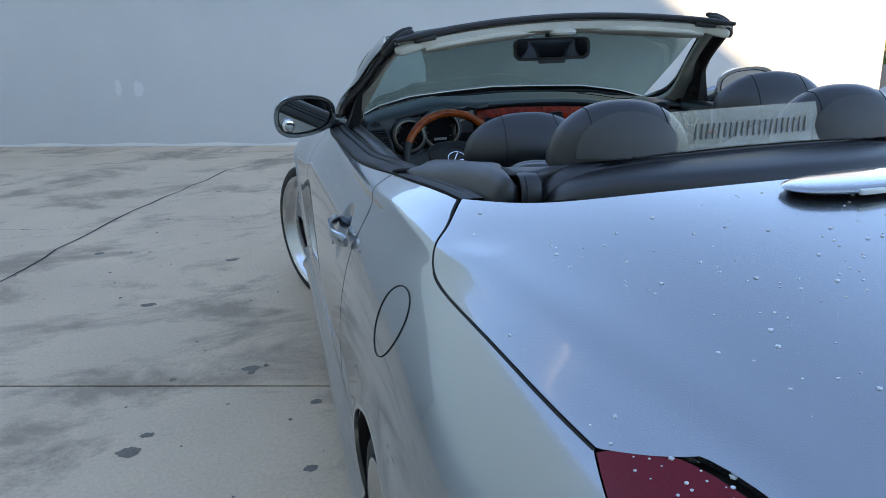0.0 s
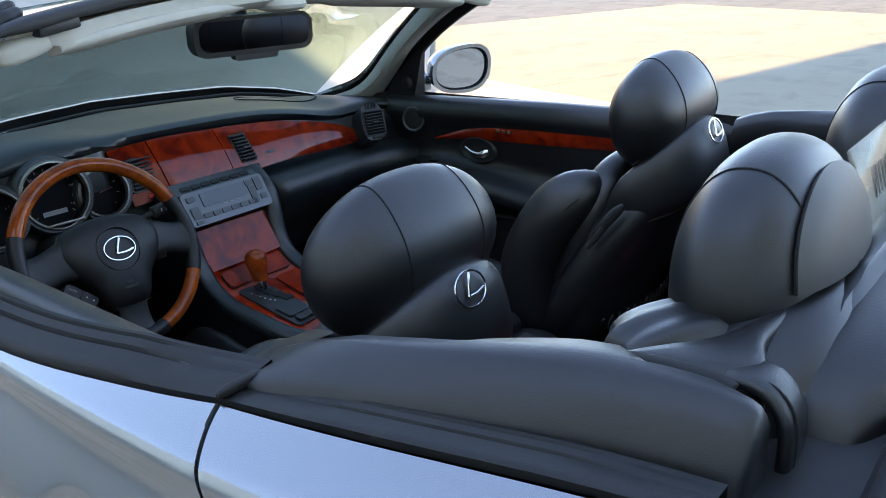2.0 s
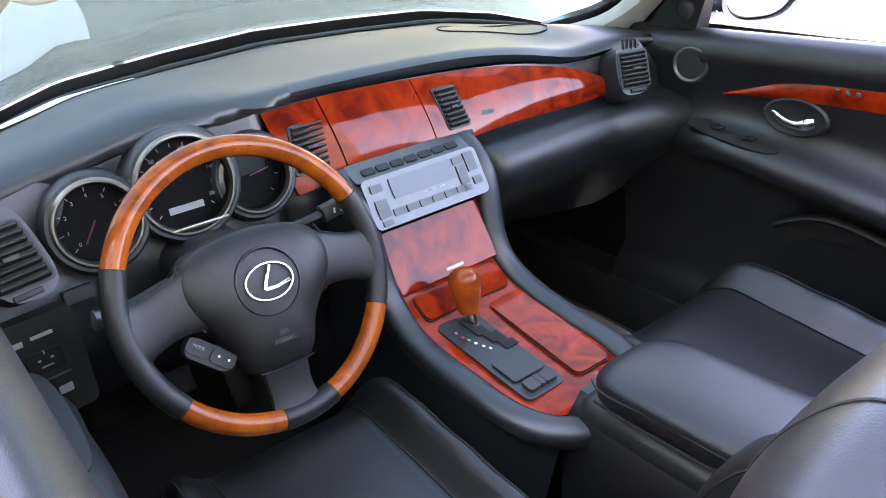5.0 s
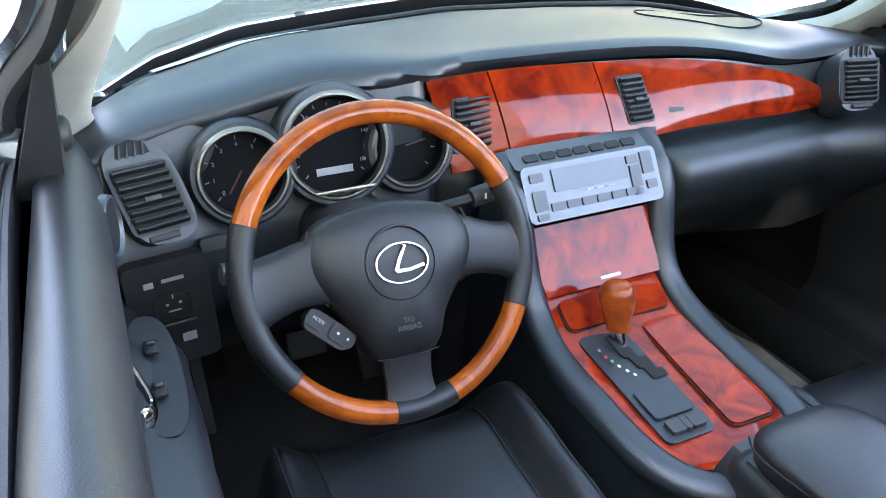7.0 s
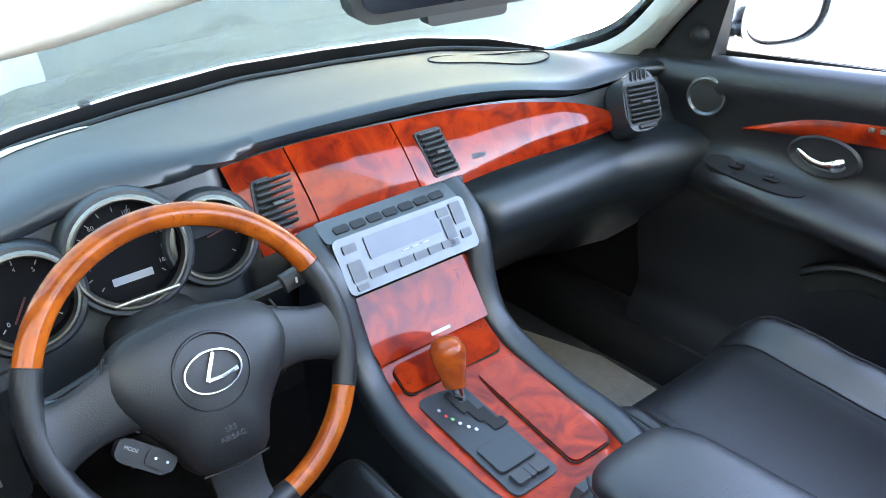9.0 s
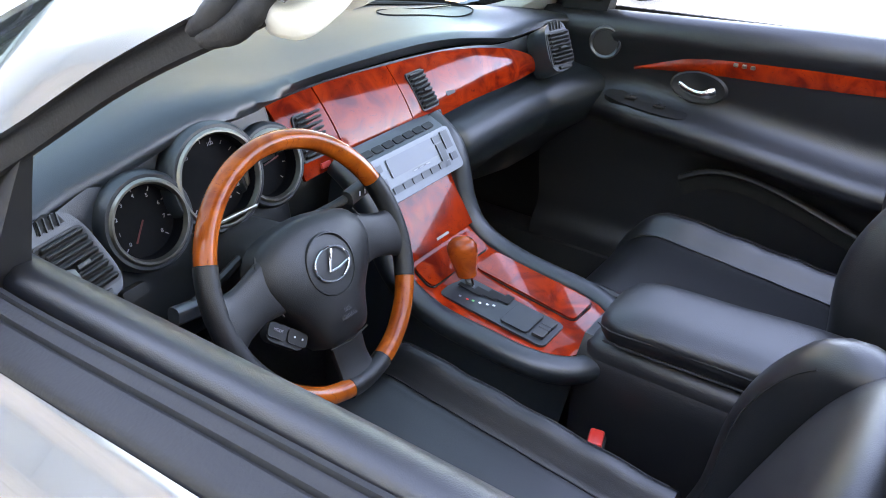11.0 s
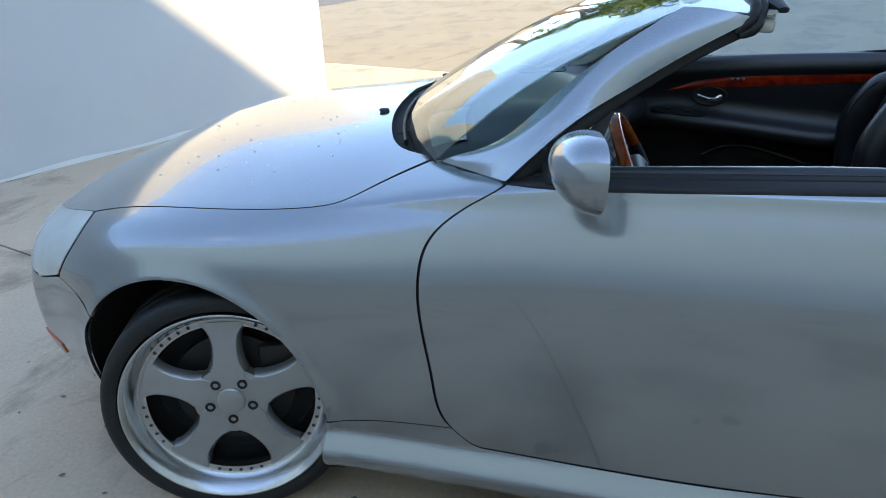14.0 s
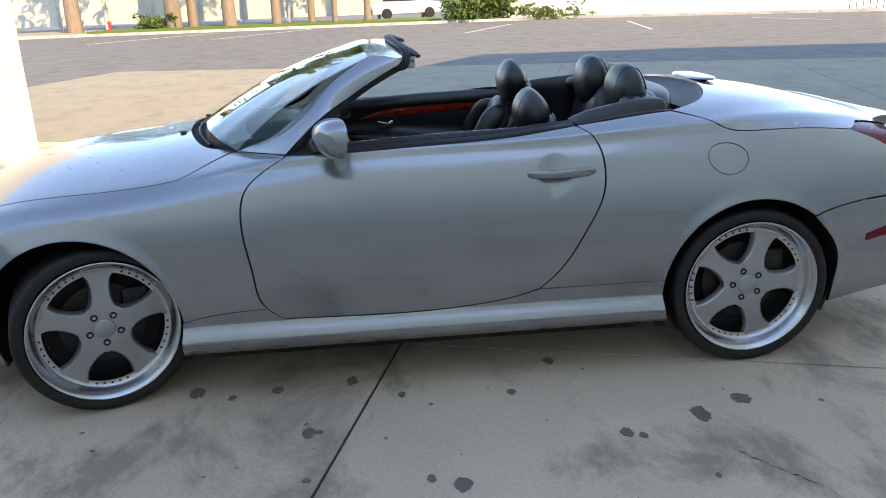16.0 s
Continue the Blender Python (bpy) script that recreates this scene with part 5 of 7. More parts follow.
wheel(-.770, 1.325, 22, -1, -10)
wheel(-.770, -1.325, 0, -1, -26)
wheel(.770, 1.325, 22, 1)
wheel(.770, -1.325, 0, 1)
for side in (-1, 1):
    for yc in (1.360, -1.325):
        a = np.radians(np.linspace(-24, 204, 36))
        lip_x = [abs(body(yc + .384 * math.cos(t), section_at(yc + .384 * math.cos(t), .335 + .384 * math.sin(t)))[0]) - .003 for t in a]
        p = np.stack([np.stack([side * (np.minimum(x, lip_x) if x > 0 else np.array(lip_x) - .028), yc + r * np.cos(a), .335 + r * np.sin(a)], 1) for x, r in ((-1, .414), (.9, .3800), (.80, .396), (.60, .396), (.50, .396))], 1)
        part("wheel_arch_liner", joined(grid(p), grid(np.stack([p[:, -1], np.broadcast_to(np.array((side * .5, yc, .3)), (36, 3))], 1))), GAP, car, "black arch liner")
for size, y in (((1.64, 1.80, .05), .02), ((1.06, 1.18, .05), 1.49), ((1.06, 1.18, .05), -1.45)):
    part("underbody", box(size, .02, (0, y, .225)), GAP, car, "black underbody", smooth=False)
# pan hangs low and black to stand in for the shade under the sills
part("floor_pan_shade", box((1.54, 1.86, .08), .03, (0, .02, .172)), GAP, car, "black floor pan set low as the shade under the sills", smooth=False)

# ---- the cabin ----
def interp(x, xs, ys):
    return float(np.interp(x, xs, ys))


def tube(name, pts, r, mat, parent, label="", n=40, up=(0, 0, 1), sides=8, closed=False):
    return part(name, sweep(curve_through(pts, n, closed), ring(r, r, sides), up=up, closed=closed), mat, parent, label)


def plate(name, outline, depth, bevel, m, mat, parent, label="", smooth=True):
    return part(name, slab(outline, depth, bevel, m), mat, parent, label, smooth=smooth)


def oval_badge(m, rx, ry, parent, mat=CHROME):
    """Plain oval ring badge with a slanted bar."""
    a = np.linspace(0, 2 * math.pi, 40, endpoint=False)
    p = [m @ Vector((rx * math.cos(t), ry * math.sin(t), .002)) for t in a]
    b = part("badge", sweep(np.array(p), ring(ry * .068, ry * .068, 6), up=m.to_3x3() @ Vector((0, 0, 1)), closed=True), mat, parent, "oval chrome badge")
    q = [m @ Vector(v) for v in ((rx * .18, ry * .85, .002), (-rx * .12, ry * .1, .003), (-rx * .28, -ry * .38, .003))]
    part("badge_bar", sweep(np.array(q), ring(ry * .10, ry * .06, 6), up=m.to_3x3() @ Vector((0, 0, 1))), mat, parent)
    q = [m @ Vector(v) for v in ((-rx * .28, -ry * .38, .003), (rx * .25, -ry * .40, .003), (rx * .85, -ry * .25, .002))]
    part("badge_bar", sweep(np.array(q), ring(ry * .10, ry * .06, 6), up=m.to_3x3() @ Vector((0, 0, 1))), mat, parent)
    return b


# floor tub
part("floor_carpet", box((1.44, 2.1, .04), .0, (0, .05, .235)), CARPET, car, "dark carpet", smooth=False)
part("firewall", grid(np.array([[(x, .98, .22), (x, .95, .5), (x, .88, .70), (x, .80, .86)] for x in np.linspace(-.66, .66, 5)])), CARPET, car, "dark carpeted firewall")
part("rear_bulkhead", grid(np.array([[(x, -1.08, .3), (x, -1.10, .7), (x, -1.11, 1.05)] for x in np.linspace(-.64, .64, 5)]), flip=True), LEATHER, car)
for side in (-1, 1):
    part("inner_sill", box((.10, 1.6, .16), .02, (side * .70, .15, .30)), PLASTIC, car, "black sill trim")
    part("sill_plate", box((.05, .55, .006), .002, (side * .69, .20, .384)), SATIN, car, "metal scuff plate")
    part("floor_mat", slab([(side * .20, .16), (side * .60, .16), (side * .62, .55), (side * .56, .78), (side * .22, .78)], .012, .003, Matrix.Translation((0, 0, .272))), MAT if side > 0 else CARPET, car, "taupe floor mat" if side > 0 else "dark floor mat", smooth=False)


# dashboard pad
def brow_z(x):
    return float(BROW(np.array([x]))[0])


BROW = spline([-.72, -.64, -.56, -.485, -.42, -.352, -.28, -.2, -.1, .07, .217, .375, .50, .58, .66, .72], [.950, .988, 1.008, 1.020, 1.032, 1.039, 1.034, 1.022, 1.015, 1.012, 1.005, .984, .966, .974, .972, .955])


BROW_LINE = spline([-.72, -.6, -.5, -.36, -.26, -.20, -.14, -.06, 0, .3, .55, .62, .72], [.450, .486, .488, .488, .491, .502, .517, .523, .520, .508, .480, .458, .42])


def brow_y(x):
    return float(BROW_LINE(np.array([x]))[0])


DASH_X = np.linspace(-.715, .715, 131)
dash = []
for x in DASH_X:
    c = cowl(abs(x) * .96)
    yb, zb = c[1] - .03, c[2] - .030
    ybr, zr = brow_y(x), brow_z(x)
    soft = interp(x, [-.32, -.27, -.22, -.16], [1, .85, .3, 0])
    dash.append(curve_through([(x, yb, zb), (x, yb * .7 + ybr * .3, zb * .55 + zr * .45 + .012), (x, yb * .35 + ybr * .65, zb * .2 + zr * .8 + .012), (x, ybr + .035 + .008 * soft, zr + .006 - .004 * soft), (x, ybr + .006 + .008 * soft, zr - .001 - .006 * soft),
                               (x, ybr, zr - .010 - .010 * soft), (x, ybr + .010 - .010 * soft, zr - .020 - .012 * soft), (x, ybr + .060 - .030 * soft, zr - .026 - .014 * soft)], 26))
dashboard = part("dashboard", grid(np.array(dash), flip=True), DASH_SKIN, car, "blue-black soft dashboard pad", sharp=70)
# airbag lid seam on the pad
DASH_GRID = np.array(dash)


def on_dash(x, f):
    """A point on the pad: f from the glass (0) to the brow (1)."""
    i = np.interp(x, DASH_X, np.arange(131))
    a, b = int(i), min(int(i) + 1, 130)
    row = DASH_GRID[a] * (1 - (i - a)) + DASH_GRID[b] * (i - a)
    k = f * 18
    return row[int(k)] * (1 - (k - int(k))) + row[min(int(k) + 1, 25)] * (k - int(k)) + np.array((0, 0, .0012))


tube("airbag_seam", [on_dash(x, f) for x, f in ((.31, .52), (.33, .40), (.48, .34), (.56, .42), (.54, .60), (.50, .68), (.40, .64))], .0016, GAP, dashboard, n=70, sides=5, closed=True)
# defroster slit along the glass
tube("defroster_slit", [on_dash(x, .03) + np.array((0, 0, .003)) for x in np.linspace(-.6, .6, 13)], .006, PLASTIC, dashboard, n=60)
# fascia behind brow on the driver's side and lower dash over the whole width
fas = []
for x in DASH_X:
    ybr, zr = brow_y(x), brow_z(x)
    drv = interp(x, [-.72, -.20, -.16], [1, 1, 0])
    f_y = interp(x, [-.72, -.65, -.55, -.45, -.215, -.19, -.10, .10, .2, .5, .62, .72], [.430, .456, .476, .494, .498, .545, .535, .515, .505, .495, .455, .43])
    lo = [(x, f_y + .012, zr - .024), (x, f_y, .93), (x, f_y - .004, .872)]
    k = interp(x, [-.72, -.2, -.14, .16, .20, .72], [0, 0, .2, .2, 1, 1])
    lo += [(x, f_y - .055 * k - .012, .855), (x, f_y - .085 * k - .020, .815), (x, f_y - .070 * k - .02, .765), (x, f_y - .01 * k, .70), (x, f_y + .08, .62), (x, f_y + .2, .52)]
    fas.append(curve_through(lo, 30))
part("fascia", grid(np.array(fas), flip=True), DASH_SKIN, dashboard, "dark lower dashboard", sharp=70)

# gauge cluster: three deep round dials in bright rings
for cx, cz, r, cut in ((-.488, .925, .055, 0), (-.361, .941, .068, 1), (-.248, .917, .053, 0)):
    cy = .455 if cut else (.450 if cx < -.4 else .470)
    m = facing((cx, cy, cz), (0, -1, .22))
    gauge = part("gauge", placed(lathe([(r + .006, -.03), (r + .006, .0), (r + .003, .003), (r, .003), (r - .002, -.002), (r - .003, -.005)], 56, "z"), m), BRUSHED, dashboard, "round gauge with a bright ring")
    part("gauge_shroud", placed(lathe([(r + .018, -.045), (r + .016, -.008), (r + .011, -.001), (r + .006, -.001)], 56, "z"), m), DASH_SKIN, dashboard)
    part("gauge_face", placed(lathe([(0, -.028), (r - .003, -.028), (r - .0028, -.004)], 48, "z"), m), GAUGE, gauge)
    if cut:
        part("gauge_bar", placed(box((.085, .006, .008), .002), m @ Matrix.Translation((.004, -r + .008, .0))), BRUSHED, gauge)
    marks = 9 if not cut else 15
    for k in range(marks):
        a = radians(225 - 270 * k / (marks - 1))
        part("dial_mark", placed(box((.0014, .006, .0006)), m @ Matrix.Rotation(a - math.pi / 2, 4, "Z") @ Matrix.Translation((0, r * .82, -.027))), GREY_MARK, gauge, smooth=False)
    if not cut:
        part("needle", placed(box((.0022, r * .62, .0012)), m @ Matrix.Rotation(radians(145 if cx < -.4 else -80), 4, "Z") @ Matrix.Translation((0, r * .28, -.022))), DIM_RED, gauge, "red needle", smooth=False)
    else:
        part("odometer", placed(box((.052, .010, .001)), m @ Matrix.Translation((0, -.036, -.027))), GREY_MARK, gauge, smooth=False)


def number(text, at_m, size, mat, parent):
    cu = bpy.data.curves.new("digits", "FONT")
    cu.body, cu.size, cu.align_x, cu.align_y = text, size, "CENTER", "CENTER"
    cu.extrude = .0003
    tmp = bpy.data.objects.new("digits", cu)
    me = bpy.data.meshes.new_from_object(tmp)
    bpy.data.objects.remove(tmp)
    me.materials.append(mat)
    ob = new("digits", me)
    ob.parent = parent
    ob.matrix_world = at_m
    return ob


mg = facing((-.488, .450, .925), (0, -1, .22))
for k, t in enumerate(("0", "1", "2", "3", "4", "5", "6", "7", "8")):
    a = radians(225 - 270 * k / 8)
    number(t, mg @ Matrix.Translation((.036 * math.cos(a), .036 * math.sin(a), -.0265)), .008, GREY_MARK, dashboard)
mg = facing((-.361, .455, .941), (0, -1, .22))
for t, a in (("180", -32), ("160", -10), ("140", 14), ("100", 72), ("60", 128), ("20", 190)):
    number(t, mg @ Matrix.Translation((.050 * math.cos(radians(a)), .050 * math.sin(radians(a)), -.0265)), .008, GREY_MARK, dashboard)
part("warning_light", placed(box((.004, .006, .001)), facing((-.462, .490, .895), (0, -1, .22))), RED_MARK, dashboard, smooth=False)
part("gear_light", placed(box((.004, .006, .001)), facing((-.28, .486, .952), (0, -1, .22))), GREEN_MARK, dashboard, smooth=False)


def vent(m, w, h, slats, parent, surround, skew=0.0):
    """Louvred outlet: a bezel round a dark box with slanted slats and a slider."""
    o = rounded(w, h, min(w, h) * .12)
    o = [(a + skew * b, b) for a, b in o]
    v = plate("air_vent", [(a * 1.14, b * 1.08) for a, b in o], .012, .003, m, surround, parent, "louvred air vent")
    plate("vent_well", o, .001, 0, m @ Matrix.Translation((0, 0, .0025)), GAP, v, smooth=False)
    for k in range(slats):
        b = -h / 2 + h * (k + .5) / slats
        part("vent_slat", placed(box((w * .97, h / slats * .42, .010), .0012, segments=1), m @ Matrix.Translation((skew * b, b, .0045)) @ Matrix.Rotation(radians(-32), 4, "X")), PLASTIC, v, smooth=False)
    part("vent_slider", placed(box((w * .30, h / slats * .6, .006), .001), m @ Matrix.Translation((0, -h * .02, .010))), GREY_PLASTIC, v)
    return v


for side in (-1, 1):
    mv = facing((-.604, .446, .922), (.20, -.87, .44)) if side < 0 else facing((.548, .408, .934), (-.22, -.84, .52))
    hh = .86 if side < 0 else .72
    housing = plate("vent_housing", [(a - .012 * (b / .08) * side * -1, b) for a, b in ring(.042 if side < 0 else .036, .076 * hh, 36, 3.2)], .06, .006, mv, DASH_SKIN, dashboard, "black oval vent housing")
    vent(mv @ Matrix.Translation((side * .002, -.006 if side < 0 else -.004, .004)), .068 if side < 0 else .062, .082 * (1 if side < 0 else .86), 8, housing, PLASTIC, skew=side * .14)
    plate("demister", [(-.02, 0), (.022, 0), (.018, .014), (.0, .020), (-.016, .016)], .002, 0, mv @ Matrix.Translation((side * .008, .056 * hh, .0045)), GAP, housing, smooth=False)
    for k in range(4):
        part("vent_slat", placed(box((.002, .018, .003)), mv @ Matrix.Translation((side * .008 - .014 + .0095 * k, .064 * hh, .0055)) @ Matrix.Rotation(-.25, 4, "Z")), GREY_PLASTIC, housing, smooth=False)
    part("vent_wheel", placed(box((.038, .008, .006), .002), mv @ Matrix.Translation((0, -.068 * hh + .002, .0055))), PLASTIC, housing)

# walnut band across the passenger's side
W_TOP = spline([-.190, -.109, .071, .217, .375, .50, .556], [.984, .992, .990, .981, .955, .917, .888])
W_LOW = spline([-.190, -.09, .099, .165, .281, .457, .556], [.862, .872, .876, .879, .882, .878, .884])


def band(x0, x1, n, shrink=0.0):
    """A piece of the walnut band between two places across."""
    rows = []
    for x in np.linspace(x0, x1, n):
        zt, zl = float(W_TOP(np.array([x]))[0]) - shrink, float(W_LOW(np.array([x]))[0]) + shrink
        lean_x = .03 if x < .12 else .0
        v = np.linspace(0, 1, 9)
        y = interp(x, [-.19, -.09, .1, .3, .556], [.486, .468, .452, .449, .455]) + .5 * ((zl - .88) + (zt - zl) * v) - .007 * np.sin(v * math.pi)
        rows.append(np.stack([x - lean_x * (v - .5) * .5, y, zl + (zt - zl) * v], 1))
    return np.array(rows)


for k, (x0, x1, n) in enumerate(((-.190, -.098, 8), (-.0955, .0765, 12), (.079, .556, 34))):
    wd = part("wood_panel", grid(band(x0, x1, n), .008, flip=True), WOOD, dashboard, "glossy red-brown burr walnut panel")
    if k == 0:
        vent(facing((-.143, .490, .930), (.0, -1, .5)), .058, .074, 8, wd, PLASTIC, .16)
        part("hazard_switch", placed(box((.022, .010, .006), .002), facing((-.138, .466, .880), (0, -1, .5))), RED_MARK, wd)
    if k == 2:
        vent(facing((.130, .466, .938), (.0, -1, .5)), .044, .072, 8, wd, PLASTIC, -.16)
        ck = plate("clock", rounded(.036, .024, .005), .006, .002, facing((.206, .458, .917), (0, -1, .5)), SATIN, wd, "small rectangular clock")
        plate("clock_face", rounded(.028, .016, .003), .001, 0, facing((.2055, .4548, .9188), (0, -1, .5)), GREY_PLASTIC, ck, smooth=False)
        part("vent_wheel", placed(box((.042, .010, .008), .002), facing((.140, .446, .890), (0, -1, .5))), PLASTIC, wd)

# centre stack: radio, wood flap, tray
RAD_N = (0.0, -.857, .515)
rm = facing((.010, .388, .845), RAD_N)
radio = plate("radio", rounded(.236, .084, .010), .05, .004, rm, SATIN, dashboard, "satin silver radio with grey display")
plate("display", rounded(.128, .034, .003), .003, .001, rm @ Matrix.Translation((-.005, .016, .0045)), SCREEN, radio, "grey blank display")
for k in range(6):
    plate("button", rounded(.0235, .012, .002), .003, .001, rm @ Matrix.Translation((-.068 + .0262 * k, -.022, .0045)), KEY, radio)
for a, b, w, h in ((-.095, .024, .022, .013), (-.096, -.010, .022, .030), (-.096, -.034, .018, .009), (.072, .026, .020, .013), (.074, .000, .018, .034), (.098, .018, .020, .034), (.100, -.016, .018, .014), (.074, -.024, .016, .010)):
    plate("button", rounded(w, h, .002), .003, .001, rm @ Matrix.Translation((a, b, .0045)), KEY, radio)
for k in range(3):
    plate("printed_mark", rounded(.012, .002, .0008), .0006, 0, rm @ Matrix.Translation((-.01 + .018 * k, -.006, .0047)), GREY_MARK, radio, smooth=False)
# sloping button row above the radio face
lm = facing((.006, .430, .886), (0.0, -.45, 1))
ledge = plate("button_ledge", rounded(.236, .046, .008), .03, .003, lm, SATIN, dashboard, "row of dark climate buttons on a silver ledge")
for k in range(7):
    plate("button", rounded(.024, .014, .003), .003, .001, lm @ Matrix.Translation((-.085 + .0285 * k, -.004, .004)), PLASTIC, ledge)
# padded edge that runs down both sides of the stack and round the deck's rear end
def cheek_line(side):
    return [(side * .130 + .008, .455, .880), (side * .130 + .010, .405, .84), (side * .124 + .006, .372, .76), (side * .121 + .004, .335, .69), (side * .124 + .004, .27, .652), (side * .122 + .006, .15, .632), (side * .112 + .008, .05, .620), (side * .075 + .010, -.004, .612)]


surround = curve_through(cheek_line(-1) + [(.010, -.020, .610)] + cheek_line(1)[::-1], 110)
part("console_edge", sweep(surround, ring(.023, .021, 16, 2.4), up=(0, -.35, 1)), DASH_SKIN, car, "black padded console edge")
for side in (-1, 1):
    pts = cheek_line(side)
    sidewall = [[(p[0] + side * .012, p[1], p[2]), (p[0] + side * .022, p[1] + .03, max(.28, p[2] - .16)), (p[0] + side * .034, p[1] + .06, .25)] for p in curve_through(pts, 30)]
    part("console_side", grid(np.array([[list(map(float, q)) for q in row] for row in sidewall]), flip=side < 0), DASH_SKIN, car, "black console side")
fm = facing((.008, .360, .750), (0, -.846, .533))
flap = plate("wood_flap", [(-.116, .050), (.118, .050), (.102, -.054), (-.104, -.054)], .02, .003, fm, WOOD, dashboard, "glossy walnut storage flap")
plate("printed_mark", rounded(.036, .005, .001), .0006, 0, fm @ Matrix.Translation((.01, -.044, .0022)), BRUSHED, flap, smooth=False)
# console deck: walnut frame sloping back to the armrest
DECK = spline([.345, .30, .25, .15, .0][::-1], [.706, .672, .656, .642, .627][::-1])


def deck_z(y):
    return float(DECK(np.array([y]))[0])


rows = []
for y in np.r_[np.linspace(.345, .06, 20), .045, .032, .022, .014, .006]:
    hw = interp(y, [.006, .012, .024, .045, .08, .13, .345], [.044, .062, .078, .090, .098, .101, .107])
    rows.append([(x * hw + .006, y, deck_z(y) + .004 * (1 - x * x)) for x in np.linspace(-1, 1, 13)])
deck = part("console_deck", grid(np.array(rows), .012), WOOD, car, "glossy walnut console deck")


def on_deck(x, y, lift):
    d = (deck_z(y + .01) - deck_z(y - .01)) / .02
    return facing((x, y, deck_z(y) + .004 + lift), (0, -d, 1), (0, 1, 0))


plate("ashtray_lid", rounded(.176, .050, .012), .006, .003, on_deck(.006, .305, .0045), WOOD, deck, "raised walnut lid")
plate("lid_seam", rounded(.179, .053, .013), .004, .0005, on_deck(.006, .305, .0022), GAP, deck)
plate("lid_seam", [(a + (.010 if b > 0 else 0), b) for a, b in rounded(.0735, .2185, .013)], .006, .0005, on_deck(.052, .160, .0022), GAP, deck)
gate = plate("shift_gate", rounded(.076, .215, .012), .004, .001, on_deck(-.042, .165, .003), GATE_PLATE, deck, "black shift gate plate")
plate("gate_slot", [(a * 1.25, b * 1.3) for a, b in [(-.004, .045), (.004, .045), (.004, .022), (.013, .022), (.013, .004), (.021, .004), (.021, -.018), (.028, -.018), (.028, -.030), (.008, -.030), (.008, -.012), (.002, -.012), (.002, .008), (-.004, .008)][::-1]], .001, 0,
      on_deck(-.036, .200, .0065), GAP, gate, smooth=False)
for k, (dx, dy, mt) in enumerate(((-.022, .05, GREY_MARK), (-.020, .036, RED_MARK), (-.016, .026, GREEN_MARK), (-.012, .014, WHITE_MARK), (-.006, .002, WHITE_MARK), (0, -.008, WHITE_MARK))):
    plate("gate_mark", rounded(.004, .005, .001), .0006, 0, on_deck(-.046 + dx * .9, .185 + dy, .0066), mt, gate, smooth=False)
plate("gate_seam", rounded(.062, .054, .006), .001, .0005, on_deck(-.041, .122, .0062), GAP, gate)
plate("gate_lid", rounded(.060, .052, .006), .001, .0005, on_deck(-.041, .122, .0070), GATE_PLATE, gate)
for dx in (-.016, .016, 0):
    plate("switch", rounded(.021 if dx else .009, .022, .003), .006, .0015, on_deck(-.040 + dx, .078, .0085), GREY_PLASTIC, gate, "grey seat heater switch")
lid = plate("console_lid", [(a + (.010 if b > 0 else 0), b) for a, b in rounded(.070, .215, .012)], .008, .004, on_deck(.052, .160, .0045), WOOD, deck, "raised walnut console lid")
# gear lever
lever = part("gear_lever", sweep([(-.022, .238, .645), (-.0235, .246, .67), (-.025, .25, .695)], ring(.0075, .0075, 14), up=(1, 0, 0), scale=[1.1, 1.0, 1.25]), CHROME, car, "chrome lever with a walnut knob")
knob = lathe([(0, .052), (.010, .051), (.0185, .045), (.0230, .036), (.0232, .026), (.0200, .006), (.0165, -.012), (.015, -.022), (.0, -.024)], 28, "z")
for v in knob.verts:
    v.co.y *= 1.25
    v.co.x *= 1.05
part("knob", placed(knob, Matrix.Translation((-.0250, .254, .702)) @ Matrix.Rotation(radians(-12), 4, "X")), KNOB_WOOD, lever, "polished walnut knob")
# armrest box
part("console_box", box((.160, .44, .36), .03, (.030, -.21, .485), segments=3), LEATHER, car, "black leather console box")
part("console_waist", grid(np.array([[(x, y, z) for x, z in curve_through([(-.066, .25), (-.062, .45), (-.056, .60), (-.040, .652), (.030, .660), (.100, .652), (.116, .60), (.122, .45), (.126, .25)], 26)] for y in np.linspace(.01, -.44, 12)]), flip=False), LEATHER, car, "black console waist below the armrest")
arm_path = curve_through([(.034, -.016, .682), (.034, -.06, .688), (.034, -.20, .695), (.034, -.36, .700), (.034, -.405, .694)], 30)
arm = part("armrest", sweep(arm_path, ring(.083, .031, 30, 3.2), up=(0, 0, 1), scale=np.r_[.72, .88, .95, .98, np.ones(22), .98, .95, .88, .72]), LEATHER, car, "black leather armrest lid")
tube("armrest_seam", [(-.030, -.012, .690), (-.0465, -.035, .695), (-.0485, -.10, .698), (-.0485, -.2, .702), (-.0485, -.36, .707)], .0014, GAP, arm, sides=5)
tube("armrest_seam", [(-.046, -.03, .672), (-.0480, -.06, .673), (-.0490, -.2, .678), (-.0490, -.38, .683)], .0022, GAP, arm, sides=5)
